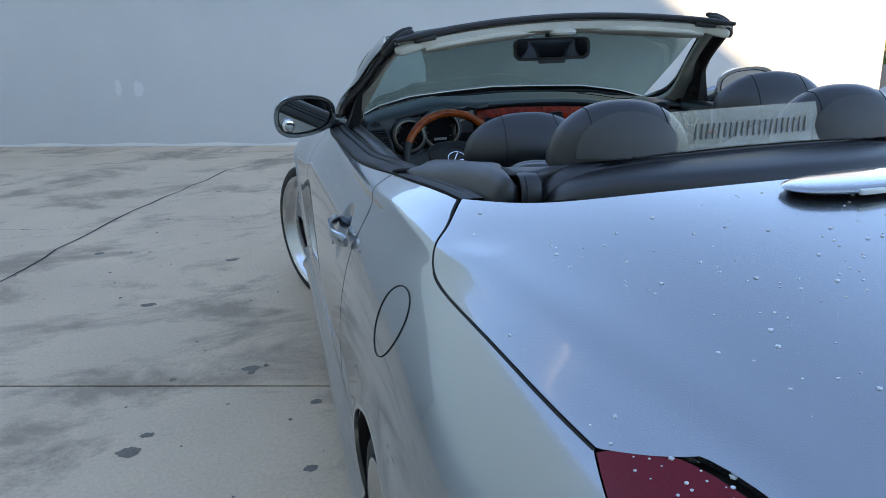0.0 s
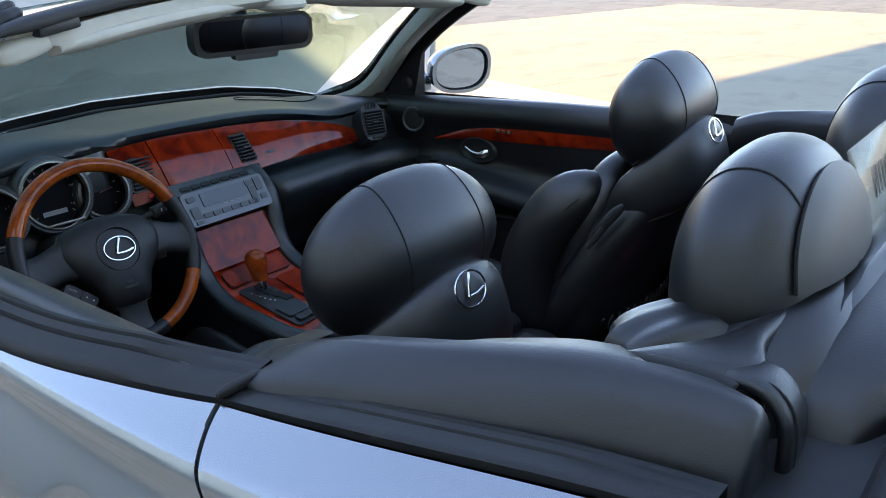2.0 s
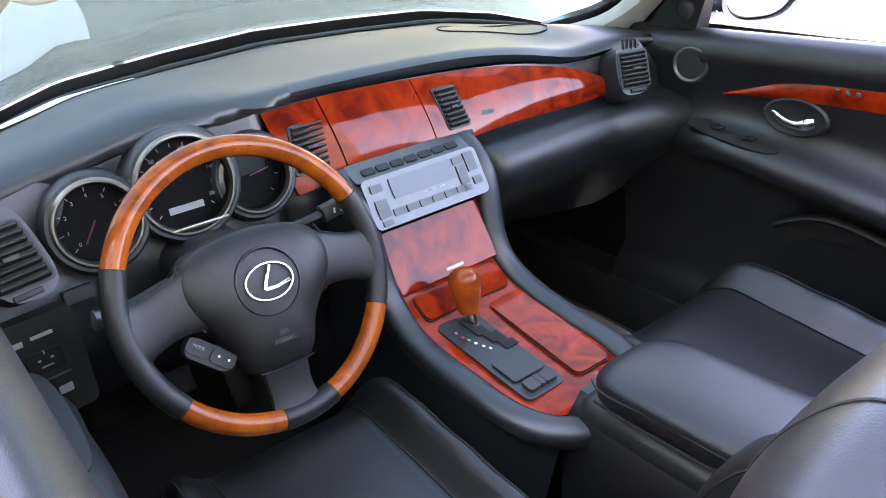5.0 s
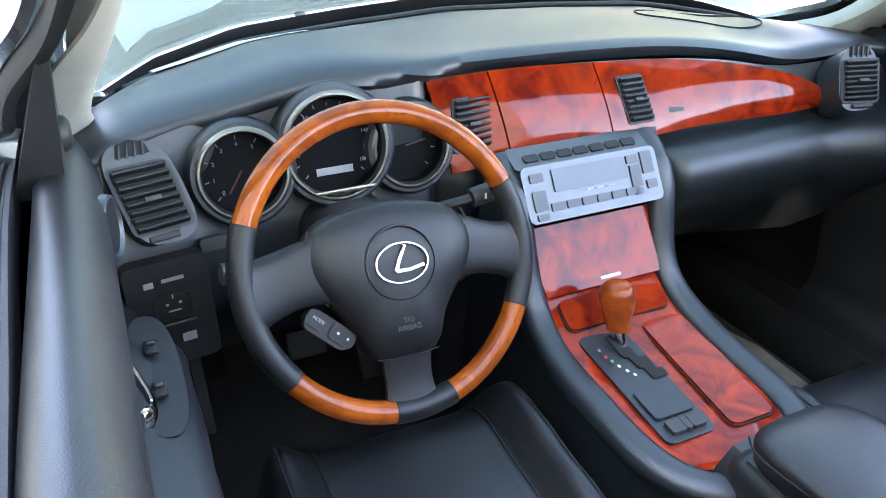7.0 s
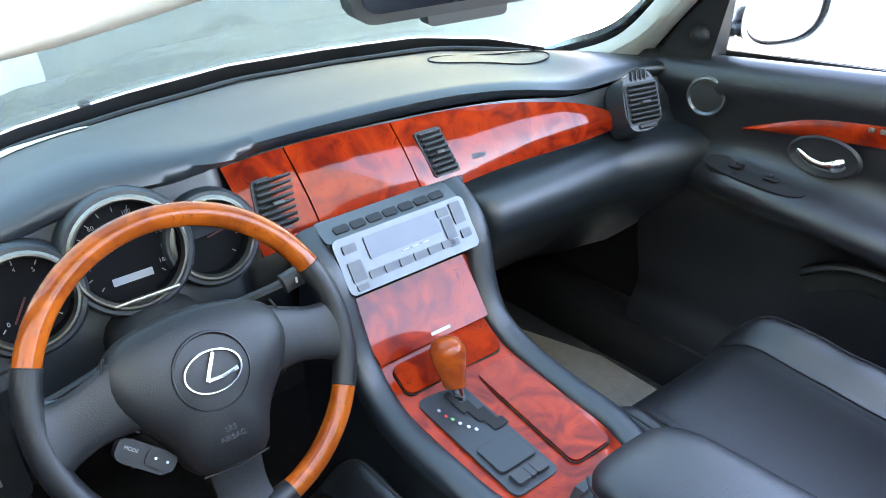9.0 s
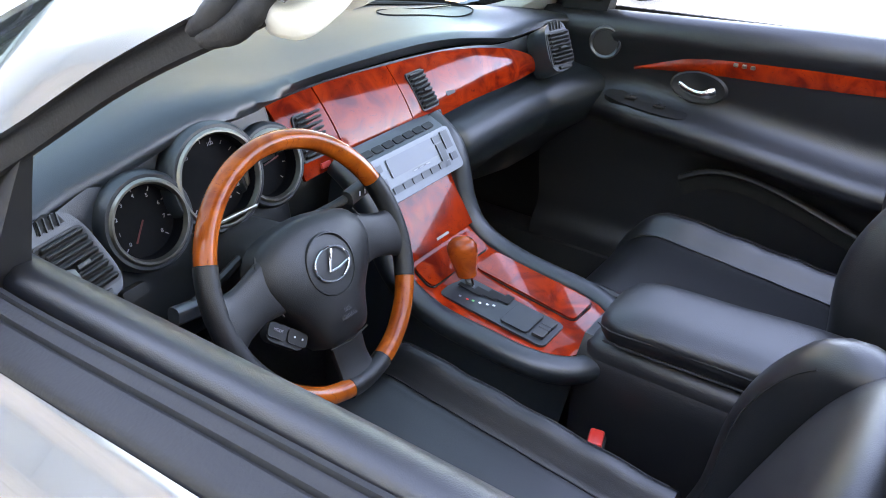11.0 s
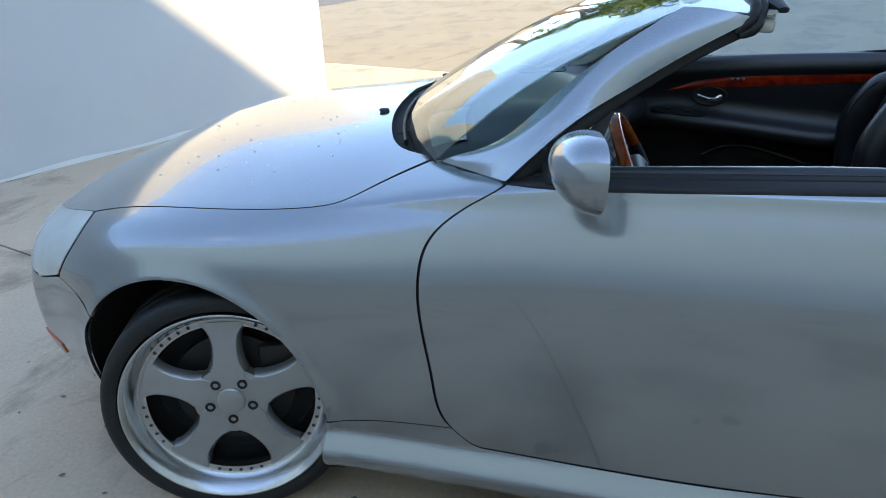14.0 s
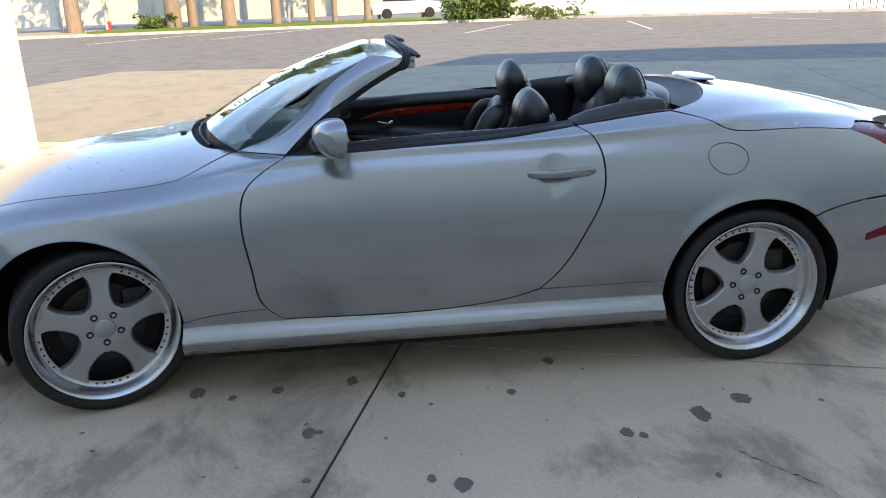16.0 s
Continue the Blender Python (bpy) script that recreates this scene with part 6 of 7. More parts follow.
# rear end of the console between the seats
part("console_rear", grid(np.array([[(.036 + x, y, z - .016 * abs(x / .088) ** 4) for x in np.linspace(-.088, .088, 17)] for y, z in curve_through([(-.385, .690), (-.43, .704), (-.47, .698), (-.515, .655), (-.545, .56), (-.565, .42), (-.575, .26)], 22)]), .01), LEATHER, car, "black console end panel")
for s_ in (-1, 1):
    part("console_flank", grid(np.array([[(.036 + s_ * .088, y, z - .016), (.036 + s_ * .092, y * .9 - .04, .45), (.036 + s_ * .096, y * .9 - .04, .25)] for y, z in curve_through([(-.36, .685), (-.43, .704), (-.47, .698), (-.515, .655), (-.545, .56), (-.565, .42)], 14)]), flip=s_ > 0), LEATHER, car, "black console flank")
tube("console_seam", [(.036 - .080, -.385, .690), (.036 - .080, -.44, .697), (.036 - .080, -.50, .664), (.036 - .080, -.545, .555), (.036 - .080, -.566, .40)], .0018, GAP, car, sides=5)
plate("console_switch", rounded(.032, .024, .004), .006, .002, facing((.046, -.447, .706), (0, -.18, 1), (0, 1, 0)), GREY_PLASTIC, car, "small grey release button")

# driver's side below the dials
sp = plate("switch_panel", rounded(.105, .15, .012), .02, .003, facing((-.605, .418, .765), (.12, -1, .05)), PLASTIC, dashboard, "black switch panel")
spm = facing((-.605, .418, .765), (.12, -1, .05))
plate("switch", rounded(.045, .032, .004), .004, .001, spm @ Matrix.Translation((.002, .012, .005)), GAP, sp)
for a, b, w, h in ((-.024, .048, .012, .008), (.006, .050, .028, .005), (-.006, .016, .004, .003), (.010, .016, .004, .003), (.002, .006, .016, .002), (.014, -.036, .018, .012), (.002, .026, .002, .006)):
    plate("printed_mark", rounded(w, h, .001), .0006, 0, spm @ Matrix.Translation((a, b, .0062)), GREY_MARK, sp, smooth=False)
part("panel_lip", placed(box((.055, .003, .003), .001), spm @ Matrix.Translation((0, -.014, .004))), SATIN, sp)
plate("mirror_switch", rounded(.040, .018, .004), .01, .002, facing((-.536, .445, .838), (.1, -1, .2)), GREY_PLASTIC, dashboard)
part("column_shroud", sweep([(-.354, .50, .80), (-.354, .40, .825), (-.354, .315, .842)], ring(.060, .050, 20, 2.6), up=(0, 0, 1), scale=[1.15, 1.0, .85]), PLASTIC, dashboard, "black steering column shroud")
for sgn, pts in ((1, [(-.305, .385, .855), (-.25, .365, .868), (-.215, .352, .878), (-.180, .345, .888)]), (-1, [(-.40, .385, .85), (-.46, .362, .848), (-.50, .352, .845), (-.535, .348, .842)])):
    st = tube("stalk", pts, .0075, PLASTIC, dashboard, "black control stalk", n=14)
    e = np.array(pts[-1])
    part("stalk_knob", sweep([e - np.array((sgn * .035, 0, .006)), e - np.array((sgn * .012, 0, .002)), e + np.array((sgn * .012, -.002, .003))], ring(.0115, .0125, 12, 2.8), up=(0, 0, 1)), GREY_PLASTIC if sgn > 0 else SATIN, st)
    if sgn > 0:
        for k in range(3):
            part("printed_mark", box((.003, .0008, .008), 0, e + np.array((-.02 + .012 * k, -.0128, .0))), WHITE_MARK, st, smooth=False)
part("tag", box((.040, .004, .022), .002, (-.232, .322, .795), Euler((.2, 0, -.1))), SATIN, dashboard, "small silver printed tag")
part("tag_hook", box((.018, .003, .012), .001, (-.245, .33, .822)), material("yellow_tag", (.75, .6, .05), .5), dashboard, "yellow tag")
# pedals
foot_rest = part("dead_pedal", box((.085, .015, .24), .006, (-.60, .80, .40), Euler((radians(-38), 0, 0))), RUBBER, car, "ribbed rubber foot rest")
for k in range(3):
    part("pedal_rib", box((.016, .008, .22), .003, (-.626 + .026 * k, .788, .405), Euler((radians(-38), 0, 0))), RUBBER, foot_rest)
part("brake_pedal", box((.075, .012, .055), .004, (-.36, .78, .42), Euler((radians(-30), 0, 0))), RUBBER, car, "black brake pedal")
part("gas_pedal", box((.05, .012, .16), .004, (-.23, .80, .38), Euler((radians(-30), 0, 0))), RUBBER, car, "black gas pedal")

# ---- steering wheel ----
SW = facing((-.355, .277, .852), (.072, -.907, .415))
wheel_st = new("steering_wheel")
wheel_st.parent = car
wheel_st["label"] = "steering wheel of black leather and walnut"
R_SW = .1815


def rim_arc(a0, a1, n, r, mat, label):
    a = np.radians(np.linspace(a0, a1, n))
    p = [SW @ Vector((R_SW * math.cos(t), R_SW * math.sin(t), 0)) for t in a]
    nrm = SW.to_3x3() @ Vector((0, 0, 1))
    return part("rim", sweep(np.array(p), ring(r, r * 1.08, 16), up=nrm), mat, wheel_st, label)


TILT_SW = -4
for a0, a1, mt in ((25, 158, RIM_WOOD), (158, 219, WHEEL_LEATHER), (219, 262, RIM_WOOD), (262, 287, WHEEL_LEATHER), (287, 333, RIM_WOOD), (333, 385, WHEEL_LEATHER)):
    rim_arc(a0 + TILT_SW, a1 + TILT_SW, max(6, int((a1 - a0) / 3)), .0148 if mt is RIM_WOOD else .0155, mt, "walnut rim section" if mt is RIM_WOOD else "black leather rim section")
for a in (25, 158, 219, 262, 287, 333):
    t = radians(a + TILT_SW)
    c = SW @ Vector((R_SW * math.cos(t), R_SW * math.sin(t), 0))
    d = SW.to_3x3() @ Vector((-math.sin(t), math.cos(t), 0))
    part("rim_joint", sweep([c - d * .0008, c + d * .0008], ring(.0158, .0168, 16), up=SW.to_3x3() @ Vector((0, 0, 1))), GAP, wheel_st)


def shield():
    """Domed airbag cover, broad at the top and tapering to the lower spoke."""
    o = np.array([(0, .074), (.05, .069), (.094, .050), (.108, .022), (.102, -.010), (.080, -.042), (.058, -.074), (.042, -.110), (0, -.116), (-.042, -.110), (-.058, -.074), (-.080, -.042), (-.102, -.010), (-.108, .022), (-.094, .050), (-.05, .069)])
    o = curve_through(o, 48, True)
    rows = []
    for f, h in ((1.0, -.028), (1.0, -.006), (.985, .006), (.94, .014), (.82, .021), (.6, .027), (.35, .030), (.12, .031), (0.001, .031)):
        rows.append([(a * f, (b + .018) * f - .018, h) for a, b in o])
    return grid(np.array(rows).transpose(1, 0, 2), close_u=True)


bm = shield()
bmesh.ops.recalc_face_normals(bm, faces=bm.faces)
hub = part("hub_cover", placed(bm, SW @ Matrix.Rotation(radians(TILT_SW), 4, "Z")), WHEEL_LEATHER, wheel_st, "black airbag cover with an oval badge", sharp=60)
SWH = SW @ Matrix.Rotation(radians(TILT_SW), 4, "Z")
for sgn in (-1, 1):
    p = np.array([SWH @ Vector(v) for v in ((sgn * .085, .006, .002), (sgn * .120, .000, .001), (sgn * .155, -.008, 0), (sgn * .183, -.012, 0))])
    part("spoke", sweep(curve_through(p, 12), ring(.040, .012, 18, 2.6), up=SW.to_3x3() @ Vector((0, 0, 1)), scale=[1.05, 1, .95, .9, .86, .84, .84, .86, .9, 1.0, 1.15, 1.3]), WHEEL_LEATHER, wheel_st, "black leather spoke")
    tube("spoke_seam", [SWH @ Vector(v) for v in ((sgn * .099, .052, .006), (sgn * .110, .022, .0085), (sgn * .105, -.012, .0085), (sgn * .088, -.037, .004))], .0016, GAP, wheel_st, sides=5)
p = np.array([SWH @ Vector(v) for v in ((0, -.100, .002), (0, -.14, -.002), (0, -.184, 0))])
part("spoke", sweep(curve_through(p, 10), ring(.036, .010, 18, 2.8), up=SW.to_3x3() @ Vector((0, 0, 1)), scale=[1, .96, .92, .9, .88, .88, .9, .95, 1.05, 1.2]), WHEEL_LEATHER, wheel_st, "black lower spoke")
part("spoke_joint", sweep(np.array([SWH @ Vector(v) for v in ((-.040, -.112, .0105), (0, -.117, .0125), (.040, -.112, .0105))]), ring(.0012, .0012, 6), up=SW.to_3x3() @ Vector((0, 0, 1))), GAP, wheel_st)
part("hub_ring", placed(lathe([(.042, -.001), (.0435, .002), (.045, .0015), (.046, -.002)], 40, "z"), SWH @ Matrix.Translation((0, .0, .0292))), PLASTIC, wheel_st, "raised ring round the badge")
oval_badge(SWH @ Matrix.Translation((0, .0, .031)), .033, .0235, wheel_st)
pod = plate("button_pod", [(a, b) for a, b in rounded(.066, .027, .012)], .012, .003, SWH @ Matrix.Translation((-.088, -.066, -.010)) @ Matrix.Rotation(radians(-42), 4, "Z"), PLASTIC, wheel_st, "black button pod")
pm = SWH @ Matrix.Translation((-.088, -.066, -.010)) @ Matrix.Rotation(radians(-42), 4, "Z")
plate("button", rounded(.030, .020, .006), .003, .001, pm @ Matrix.Translation((-.018, .002, .004)), PLASTIC, pod)
plate("button", rounded(.034, .020, .006), .003, .001, pm @ Matrix.Translation((.018, .002, .004)), PLASTIC, pod)
number("MODE", pm @ Matrix.Translation((-.018, .003, .0068)), .0058, GREY_MARK, pod)
for k in range(2):
    plate("printed_mark", rounded(.003, .003, .001), .0005, 0, pm @ Matrix.Translation((.011 + .014 * k, .002, .0066)), WHITE_MARK, pod, smooth=False)
number("SRS", SWH @ Matrix.Translation((0, -.068, .0292)) @ Matrix.Rotation(radians(-6), 4, "X"), .009, GREY_PLASTIC, wheel_st)
number("AIRBAG", SWH @ Matrix.Translation((0, -.078, .0278)) @ Matrix.Rotation(radians(-8), 4, "X"), .009, GREY_PLASTIC, wheel_st)

# ---- doors inside ----
for side in (-1, 1):
    door = HALVES[side]
    rows = []
    for y in np.linspace(.52, -.60, 40):
        zt = interp(y, [-.6, -.1, .3, .52], [1.016, 1.006, .988, .978])
        arm_z = interp(y, [-.6, -.25, .03, .27, .36, .52], [.735, .75, .785, .812, .80, .78])
        a = interp(y, [-.6, -.5, .28, .36, .44], [.35, 1, 1, .35, 0])
        lo = [(.722, zt - .02), (.721, zt - .004), (.713, zt + .006), (.696, zt + .009), (.676, zt + .002), (.661, zt - .016), (.655, zt - .042), (.668, zt - .066), (.676, .88), (.678, arm_z + .035), (.666 - .026 * a, arm_z + .006), (.655 - .048 * a, arm_z - .012),
              (.657 - .048 * a, arm_z - .040), (.670 - .02 * a, arm_z - .064), (.690, arm_z - .12), (.695, .55), (.690, .44), (.672, .42), (.668, .36), (.69, .33)]
        rows.append([(side * x, y, z) for x, z in curve_through(lo, 46)])
    card = part("door_card", grid(np.array(rows), flip=side < 0), LEATHER, door, "black leather door card", sharp=80)
    # walnut strip in the card
    tops = spline([-.58, -.36, -.07, .106, .20, .275], [.972, .972, .960, .934, .907, .882])
    lows = spline([-.58, -.37, -.08, .13, .275], [.925, .920, .903, .893, .879])
    rows = []
    for y in np.linspace(.272, -.58, 34):
        t0, l0 = float(tops(np.array([y]))[0]), float(lows(np.array([y]))[0])
        v = np.linspace(0, 1, 6)
        rows.append(np.stack([side * (.672 - .006 * np.sin(v * math.pi) - .001), np.full(6, y), l0 + (t0 - l0) * v], 1))
    strip = part("wood_strip", grid(np.array(rows), .006, flip=side < 0), WOOD, card, "red-brown walnut strip")
    for k in range(3):
        part("memory_button", box((.006, .010, .008), .002, (side * .660, .045 - .018 * k, .929)), BRUSHED, card)
    # pull handle in its bowl
    bowl = placed(lathe([(0, .003), (.030, .003), (.036, .006), (.041, .008), (.045, .004)], 36), Matrix.Translation((side * .672, .118, .864)) @ (Matrix.Rotation(math.pi, 4, "Z") if side > 0 else Matrix()))
    for v in bowl.verts:
        v.co.y = .118 + (v.co.y - .118) * 1.45
        v.co.z = .864 + (v.co.z - .864) * .8
    part("handle_bowl", bowl, PLASTIC, card, "black handle bowl")
    part("inner_handle", sweep(curve_through([(side * .662, .162, .868), (side * .652, .13, .858), (side * .650, .095, .858), (side * .660, .078, .864)], 14), ring(.004, .0075, 10), up=(0, 0, 1), scale=np.r_[.6, np.ones(9), 1.3, 1.5, 1.5, 1.2]), CHROME, card, "chrome inner handle")
    # round tweeter
    tw = part("tweeter", placed(lathe([(0, .004), (.028, .004), (.0295, .006), (.033, .009), (.036, .008), (.038, 0)], 40), facing((side * .658, .345, .930), (-side, -.25, .05)) @ Matrix.Rotation(math.pi / 2, 4, "Y").inverted()), SATIN, card, "round speaker with a silver ring")
    part("tweeter_mesh", placed(lathe([(0, .0065), (.0285, .0055)], 30), facing((side * .658, .345, .930), (-side, -.25, .05)) @ Matrix.Rotation(math.pi / 2, 4, "Y").inverted()), PLASTIC, card)
    # window switches on the armrest
    sw = plate("switch_panel", ring(.10, .026, 30, 2.6), .01, .003, facing((side * .640, .225, .812), (-side * .25, -.10, 1), (side, 0, 0)), PLASTIC, card, "black window switch panel")
    for dy in (.035, -.035):
        part("switch", box((.015, .026, .005), .002, (side * .640, .225 + dy, .818 + dy * .1)), PLASTIC, card)
        part("switch_top", box((.009, .006, .003), .001, (side * .640, .227 + dy, .8225 + dy * .1)), SATIN, card)
    # map pocket
    pk = [(.13, .64), (.07, .672), (-.12, .658), (-.23, .622), (-.30, .60)]
    part("pocket_edge", sweep(curve_through([(side * .676, y, z) for y, z in pk], 26), ring(.012, .008, 10), up=(0, 0, 1)), PLASTIC, card, "black pocket edge")
    part("pocket_gap", sweep(curve_through([(side * .692, y, z - .030) for y, z in pk], 26), ring(.004, .020, 10), up=(0, 0, 1)), GAP, card)


# ---- seats ----
def seat(name, x, dy, dz, label, back=0.0, down=0.0, ahead=0.0, half=.205):
    """Front seat: bolstered cushion and back, dome headrest resting against a padded yoke behind."""
    st = new(name)
    st.parent = car
    st["label"] = label
    T = Matrix.Translation((x, dy, dz))
    C = T @ Matrix.Translation((0, -back, -down))
    S = T @ Matrix.Translation((0, ahead, 0))

    def cushion_point(u, v):
        """A point of the upholstered top: u across, v from the backrest to the front lip."""
        a = abs(u)
        y = -.225 + .587 * v
        lip = max(0.0, (v - .80) / .20)
        z = .528 + .10 * (y - .075) - .085 * lip ** 2.4
        z += .046 * math.exp(-((a - .80) / .15) ** 2) * (1 - .55 * lip) - .070 * max(0.0, (a - .86) / .14) ** 2.3
        z -= .005 * math.exp(-((a - .585) / .022) ** 2) * (1 - lip)
        z += .0035 * math.sin(y * 95 + u * 2) * math.exp(-(u / .42) ** 2) * max(0.0, 1 - v / .5)
        z += .0016 * math.sin(y * 60 + u * 11) * math.exp(-((a - .8) / .2) ** 2)
        return Vector((half * u * (1 - .05 * lip ** 2), y, z))

    top = np.array([[C @ cushion_point(u, v) for v in np.r_[np.linspace(0, .78, 22), np.linspace(.80, 1, 14)]] for u in np.r_[np.linspace(-1, -.86, 9), np.linspace(-.84, .84, 57), np.linspace(.86, 1, 9)]])
    skirt = np.pad(top, ((1, 1), (1, 1), (0, 0)), mode="edge")
    for edge in (skirt[0], skirt[-1], skirt[:, 0], skirt[:, -1]):
        edge[:, 2] = .33
    part("cushion", grid(skirt, flip=True), SEAT_LEATHER, st, "black leather seat cushion with raised bolsters", sharp=75)
    for s in (-1, 1):
        tube("seam", [C @ (cushion_point(s * .585, v) + Vector((0, 0, .0042))) for v in np.linspace(.02, .93, 18)], .0015, GAP, st, n=50, sides=5)
        tube("seam", [C @ (cushion_point(s * .84, v) + Vector((0, 0, .0006))) for v in np.linspace(.02, .95, 18)], .0015, GAP, st, n=50, sides=5)
        path = curve_through([(s * .174, -.262 - back * .3, .47), (s * .183, -.305 - back * .2, .60), (s * .184, -.322, .725), (s * .174, -.350, .80), (s * .152, -.400, .868), (s * .112, -.440, .898)], 30)
        part("back_bolster", sweep([S @ Vector(v) for v in path], ring(.046, .058, 18, 2.3), up=(0, 1, .3), scale=np.r_[.6, .85, np.ones(22), .97, .92, .84, .72, .56, .36]), SEAT_LEATHER, st, "backrest side bolster")
        tube("seam", [S @ Vector((v[0] - s * .030, v[1] + .043, v[2] + .018)) for v in path[2:-4]], .0016, GAP, st, sides=5)
        tube("seam", [S @ Vector((v[0] + s * .040, v[1] - .024, v[2] + .002)) for v in path[1:-3]], .0018, GAP, st, sides=5)
    part("backrest", placed(pillow((.36, .12, .52), 3.0, 40), S @ Matrix.Translation((0, -.368 - back * .2, .690)) @ Matrix.Rotation(radians(20 - back * 40), 4, "X")), SEAT_LEATHER, st, "black leather backrest")

    # closed padded shell of the back, rounded at its shoulders
    def shell_row(v):
        z = .34 + .585 * v
        w = interp(v, [0, .3, .60, .80, .90, 1], [.196, .208, .208, .186, .158, .110])
        d = interp(v, [0, .5, .85, .94, 1], [.070, .076, .070, .060, .036])
        yc = -.262 - .290 * v - .012 * math.sin(v * math.pi)
        return [(a, yc + b + .020 * (a / .21) ** 2, z) for a, b in ring(w, d, 44, 2.9)]

    rows = [shell_row(v) for v in np.r_[np.linspace(0, .82, 12), .88, .92, .95, .975, .99, 1]]
    rows.append([(a * .3, b * .3 + rows[-1][0][1] * .7, c + .002) for a, b, c in rows[-1]])
    bm = grid(np.array(rows).transpose(1, 0, 2), close_u=True, caps=True)
    bmesh.ops.recalc_face_normals(bm, faces=bm.faces)
    part("seat_shell", placed(bm, S), LEATHER, st, "black leather seat back shell", sharp=70)
    hx = .007 if x < 0 else .0
    H = T @ Matrix.Translation((hx, -.506, 1.024)) @ Matrix.Rotation(radians(-4.7), 4, "X")

    def dome(p):
        z = p[..., 2] / .11
        p[..., 0] *= 1 - .076 * np.clip(z, 0, 1) ** 2 - .06 * np.clip(-z, 0, 1)
        p[..., 1] *= 1 - .427 * np.clip(z, 0, 1) ** 2
        p[..., 1] *= 1 - .45 * np.clip(-z - .1, 0, 1) * (p[..., 1] < 0)
        return p

    hr = part("headrest", placed(pillow((.34, .150, .22), 2.35, 56, dome), H), SEAT_LEATHER, st, "large rounded leather headrest")
    for sx in (-.070, .085):
        a = np.linspace(-.8, math.pi + .55, 40)
        base = np.stack([np.full(40, sx), -.075 * np.sign(np.cos(a)) * np.abs(np.cos(a)) ** (2 / 2.35), .11 * np.sign(np.sin(a)) * np.abs(np.sin(a)) ** (2 / 2.35)], 1)
        base[:, 1:] *= (1 - (abs(sx) / .17) ** 2.35) ** (1 / 2.35)
        base = dome(base[None].copy())[0]
        tube("seam", [H @ Vector(v) for v in base], .0012, GAP, hr, n=60, sides=5)
    # padded yoke that wraps round the headrest's foot, with the badge on its back
    a = np.linspace(-1, 1, 40)
    yoke = np.array([S @ Vector((hx + .150 * math.sin(u * 1.25) / math.sin(1.25), -.597 + .115 * abs(u) ** 2.5, .950 - .098 * abs(u) ** 1.9)) for u in a])
    fat = 1 - .42 * np.abs(a) ** 2.2
    fat[:3] *= (.45, .72, .9)
    fat[-3:] *= (.9, .72, .45)
    yk = part("headrest_yoke", sweep(yoke, ring(.030, .068, 24, 2.5), up=(0, .30, 1), scale=fat), LEATHER, st, "black headrest yoke with an oval badge")
    tube("seam", [S @ Vector((hx + .166 * u, -.574 + .085 * abs(u) ** 2.4, 1.020 - .105 * abs(u) ** 2.0)) for u in a[3:-3]], .0022, GAP, st, sides=5)
    tube("yoke_joint", [S @ Vector((hx + .165 * u, -.622 + .105 * abs(u) ** 2.6, .888 - .062 * abs(u) ** 1.9)) for u in a[2:-2]], .0045, GAP, st, n=50, sides=6)
    oval_badge(facing(S @ Vector((hx - .002, -.6125, .994)), (0, -1, .42)), .030, .0235, yk)
    # release lever in its slot on the shell's inner flank
    sgn = -1 if x > 0 else 1
    slot = [S @ Vector(v) for v in ((sgn * .206, -.462, .795), (sgn * .200, -.490, .838), (sgn * .180, -.520, .880))]
    part("lever_slot", sweep(curve_through(slot, 14), ring(.0085, .0025, 12), up=(sgn, -.6, .2), scale=np.r_[.4, .8, np.ones(10), .8, .4]), LEATHER, st, "raised rim of the lever slot")
    part("lever_recess", sweep(curve_through([v + Vector((sgn * .004, -.004, 0)) for v in slot], 14), ring(.0085, .0045, 12), up=(sgn, -.6, .2), scale=np.r_[.4, .8, np.ones(10), .8, .4]), GAP, st, "dark lever slot")
    part("release_lever", sweep(curve_through([v + Vector((sgn * .006, -.005, 0)) for v in slot[:2]], 8), ring(.006, .004, 10), up=(sgn, -.6, .2)), GREY_PLASTIC, st, "grey release lever")
    pocket = [S @ Vector((.17 * u, -.505 + .026 * u * u - .004, .62 + .012 * math.sin(u * 44))) for u in np.linspace(-1, 1, 90)]
    part("pocket_elastic", sweep(np.array(pocket), ring(.0025, .0025, 6), up=(0, 1, .2)), PLASTIC, st, "gathered pocket edge")
    return st


seat("driver_seat", -.350, 0.0, 0.0, "black leather driver seat with dome headrest", down=-.03)
seat("passenger_seat", .372, -.045, 0.072, "black leather passenger seat with dome headrest", .115, .055, .006, .228)
# buckle and belt guide
part("seatbelt_buckle", box((.040, .030, .14), .006, (-.128, -.066, .474), Euler((.10, 0, .3))), PLASTIC, car, "black seatbelt buckle")
part("buckle_button", box((.036, .024, .014), .004, (-.128, -.072, .547), Euler((.10, 0, .3))), RED_MARK, car, "red release button")
part("seatbelt", sweep(curve_through([(-.445, -.440, .925), (-.50, -.448, .934), (-.56, -.452, .932), (-.60, -.458, .922), (-.62, -.465, .90)], 22), ring(.023, .0016, 10, 3), up=(0, .15, 1)), PLASTIC, car, "black seatbelt webbing")

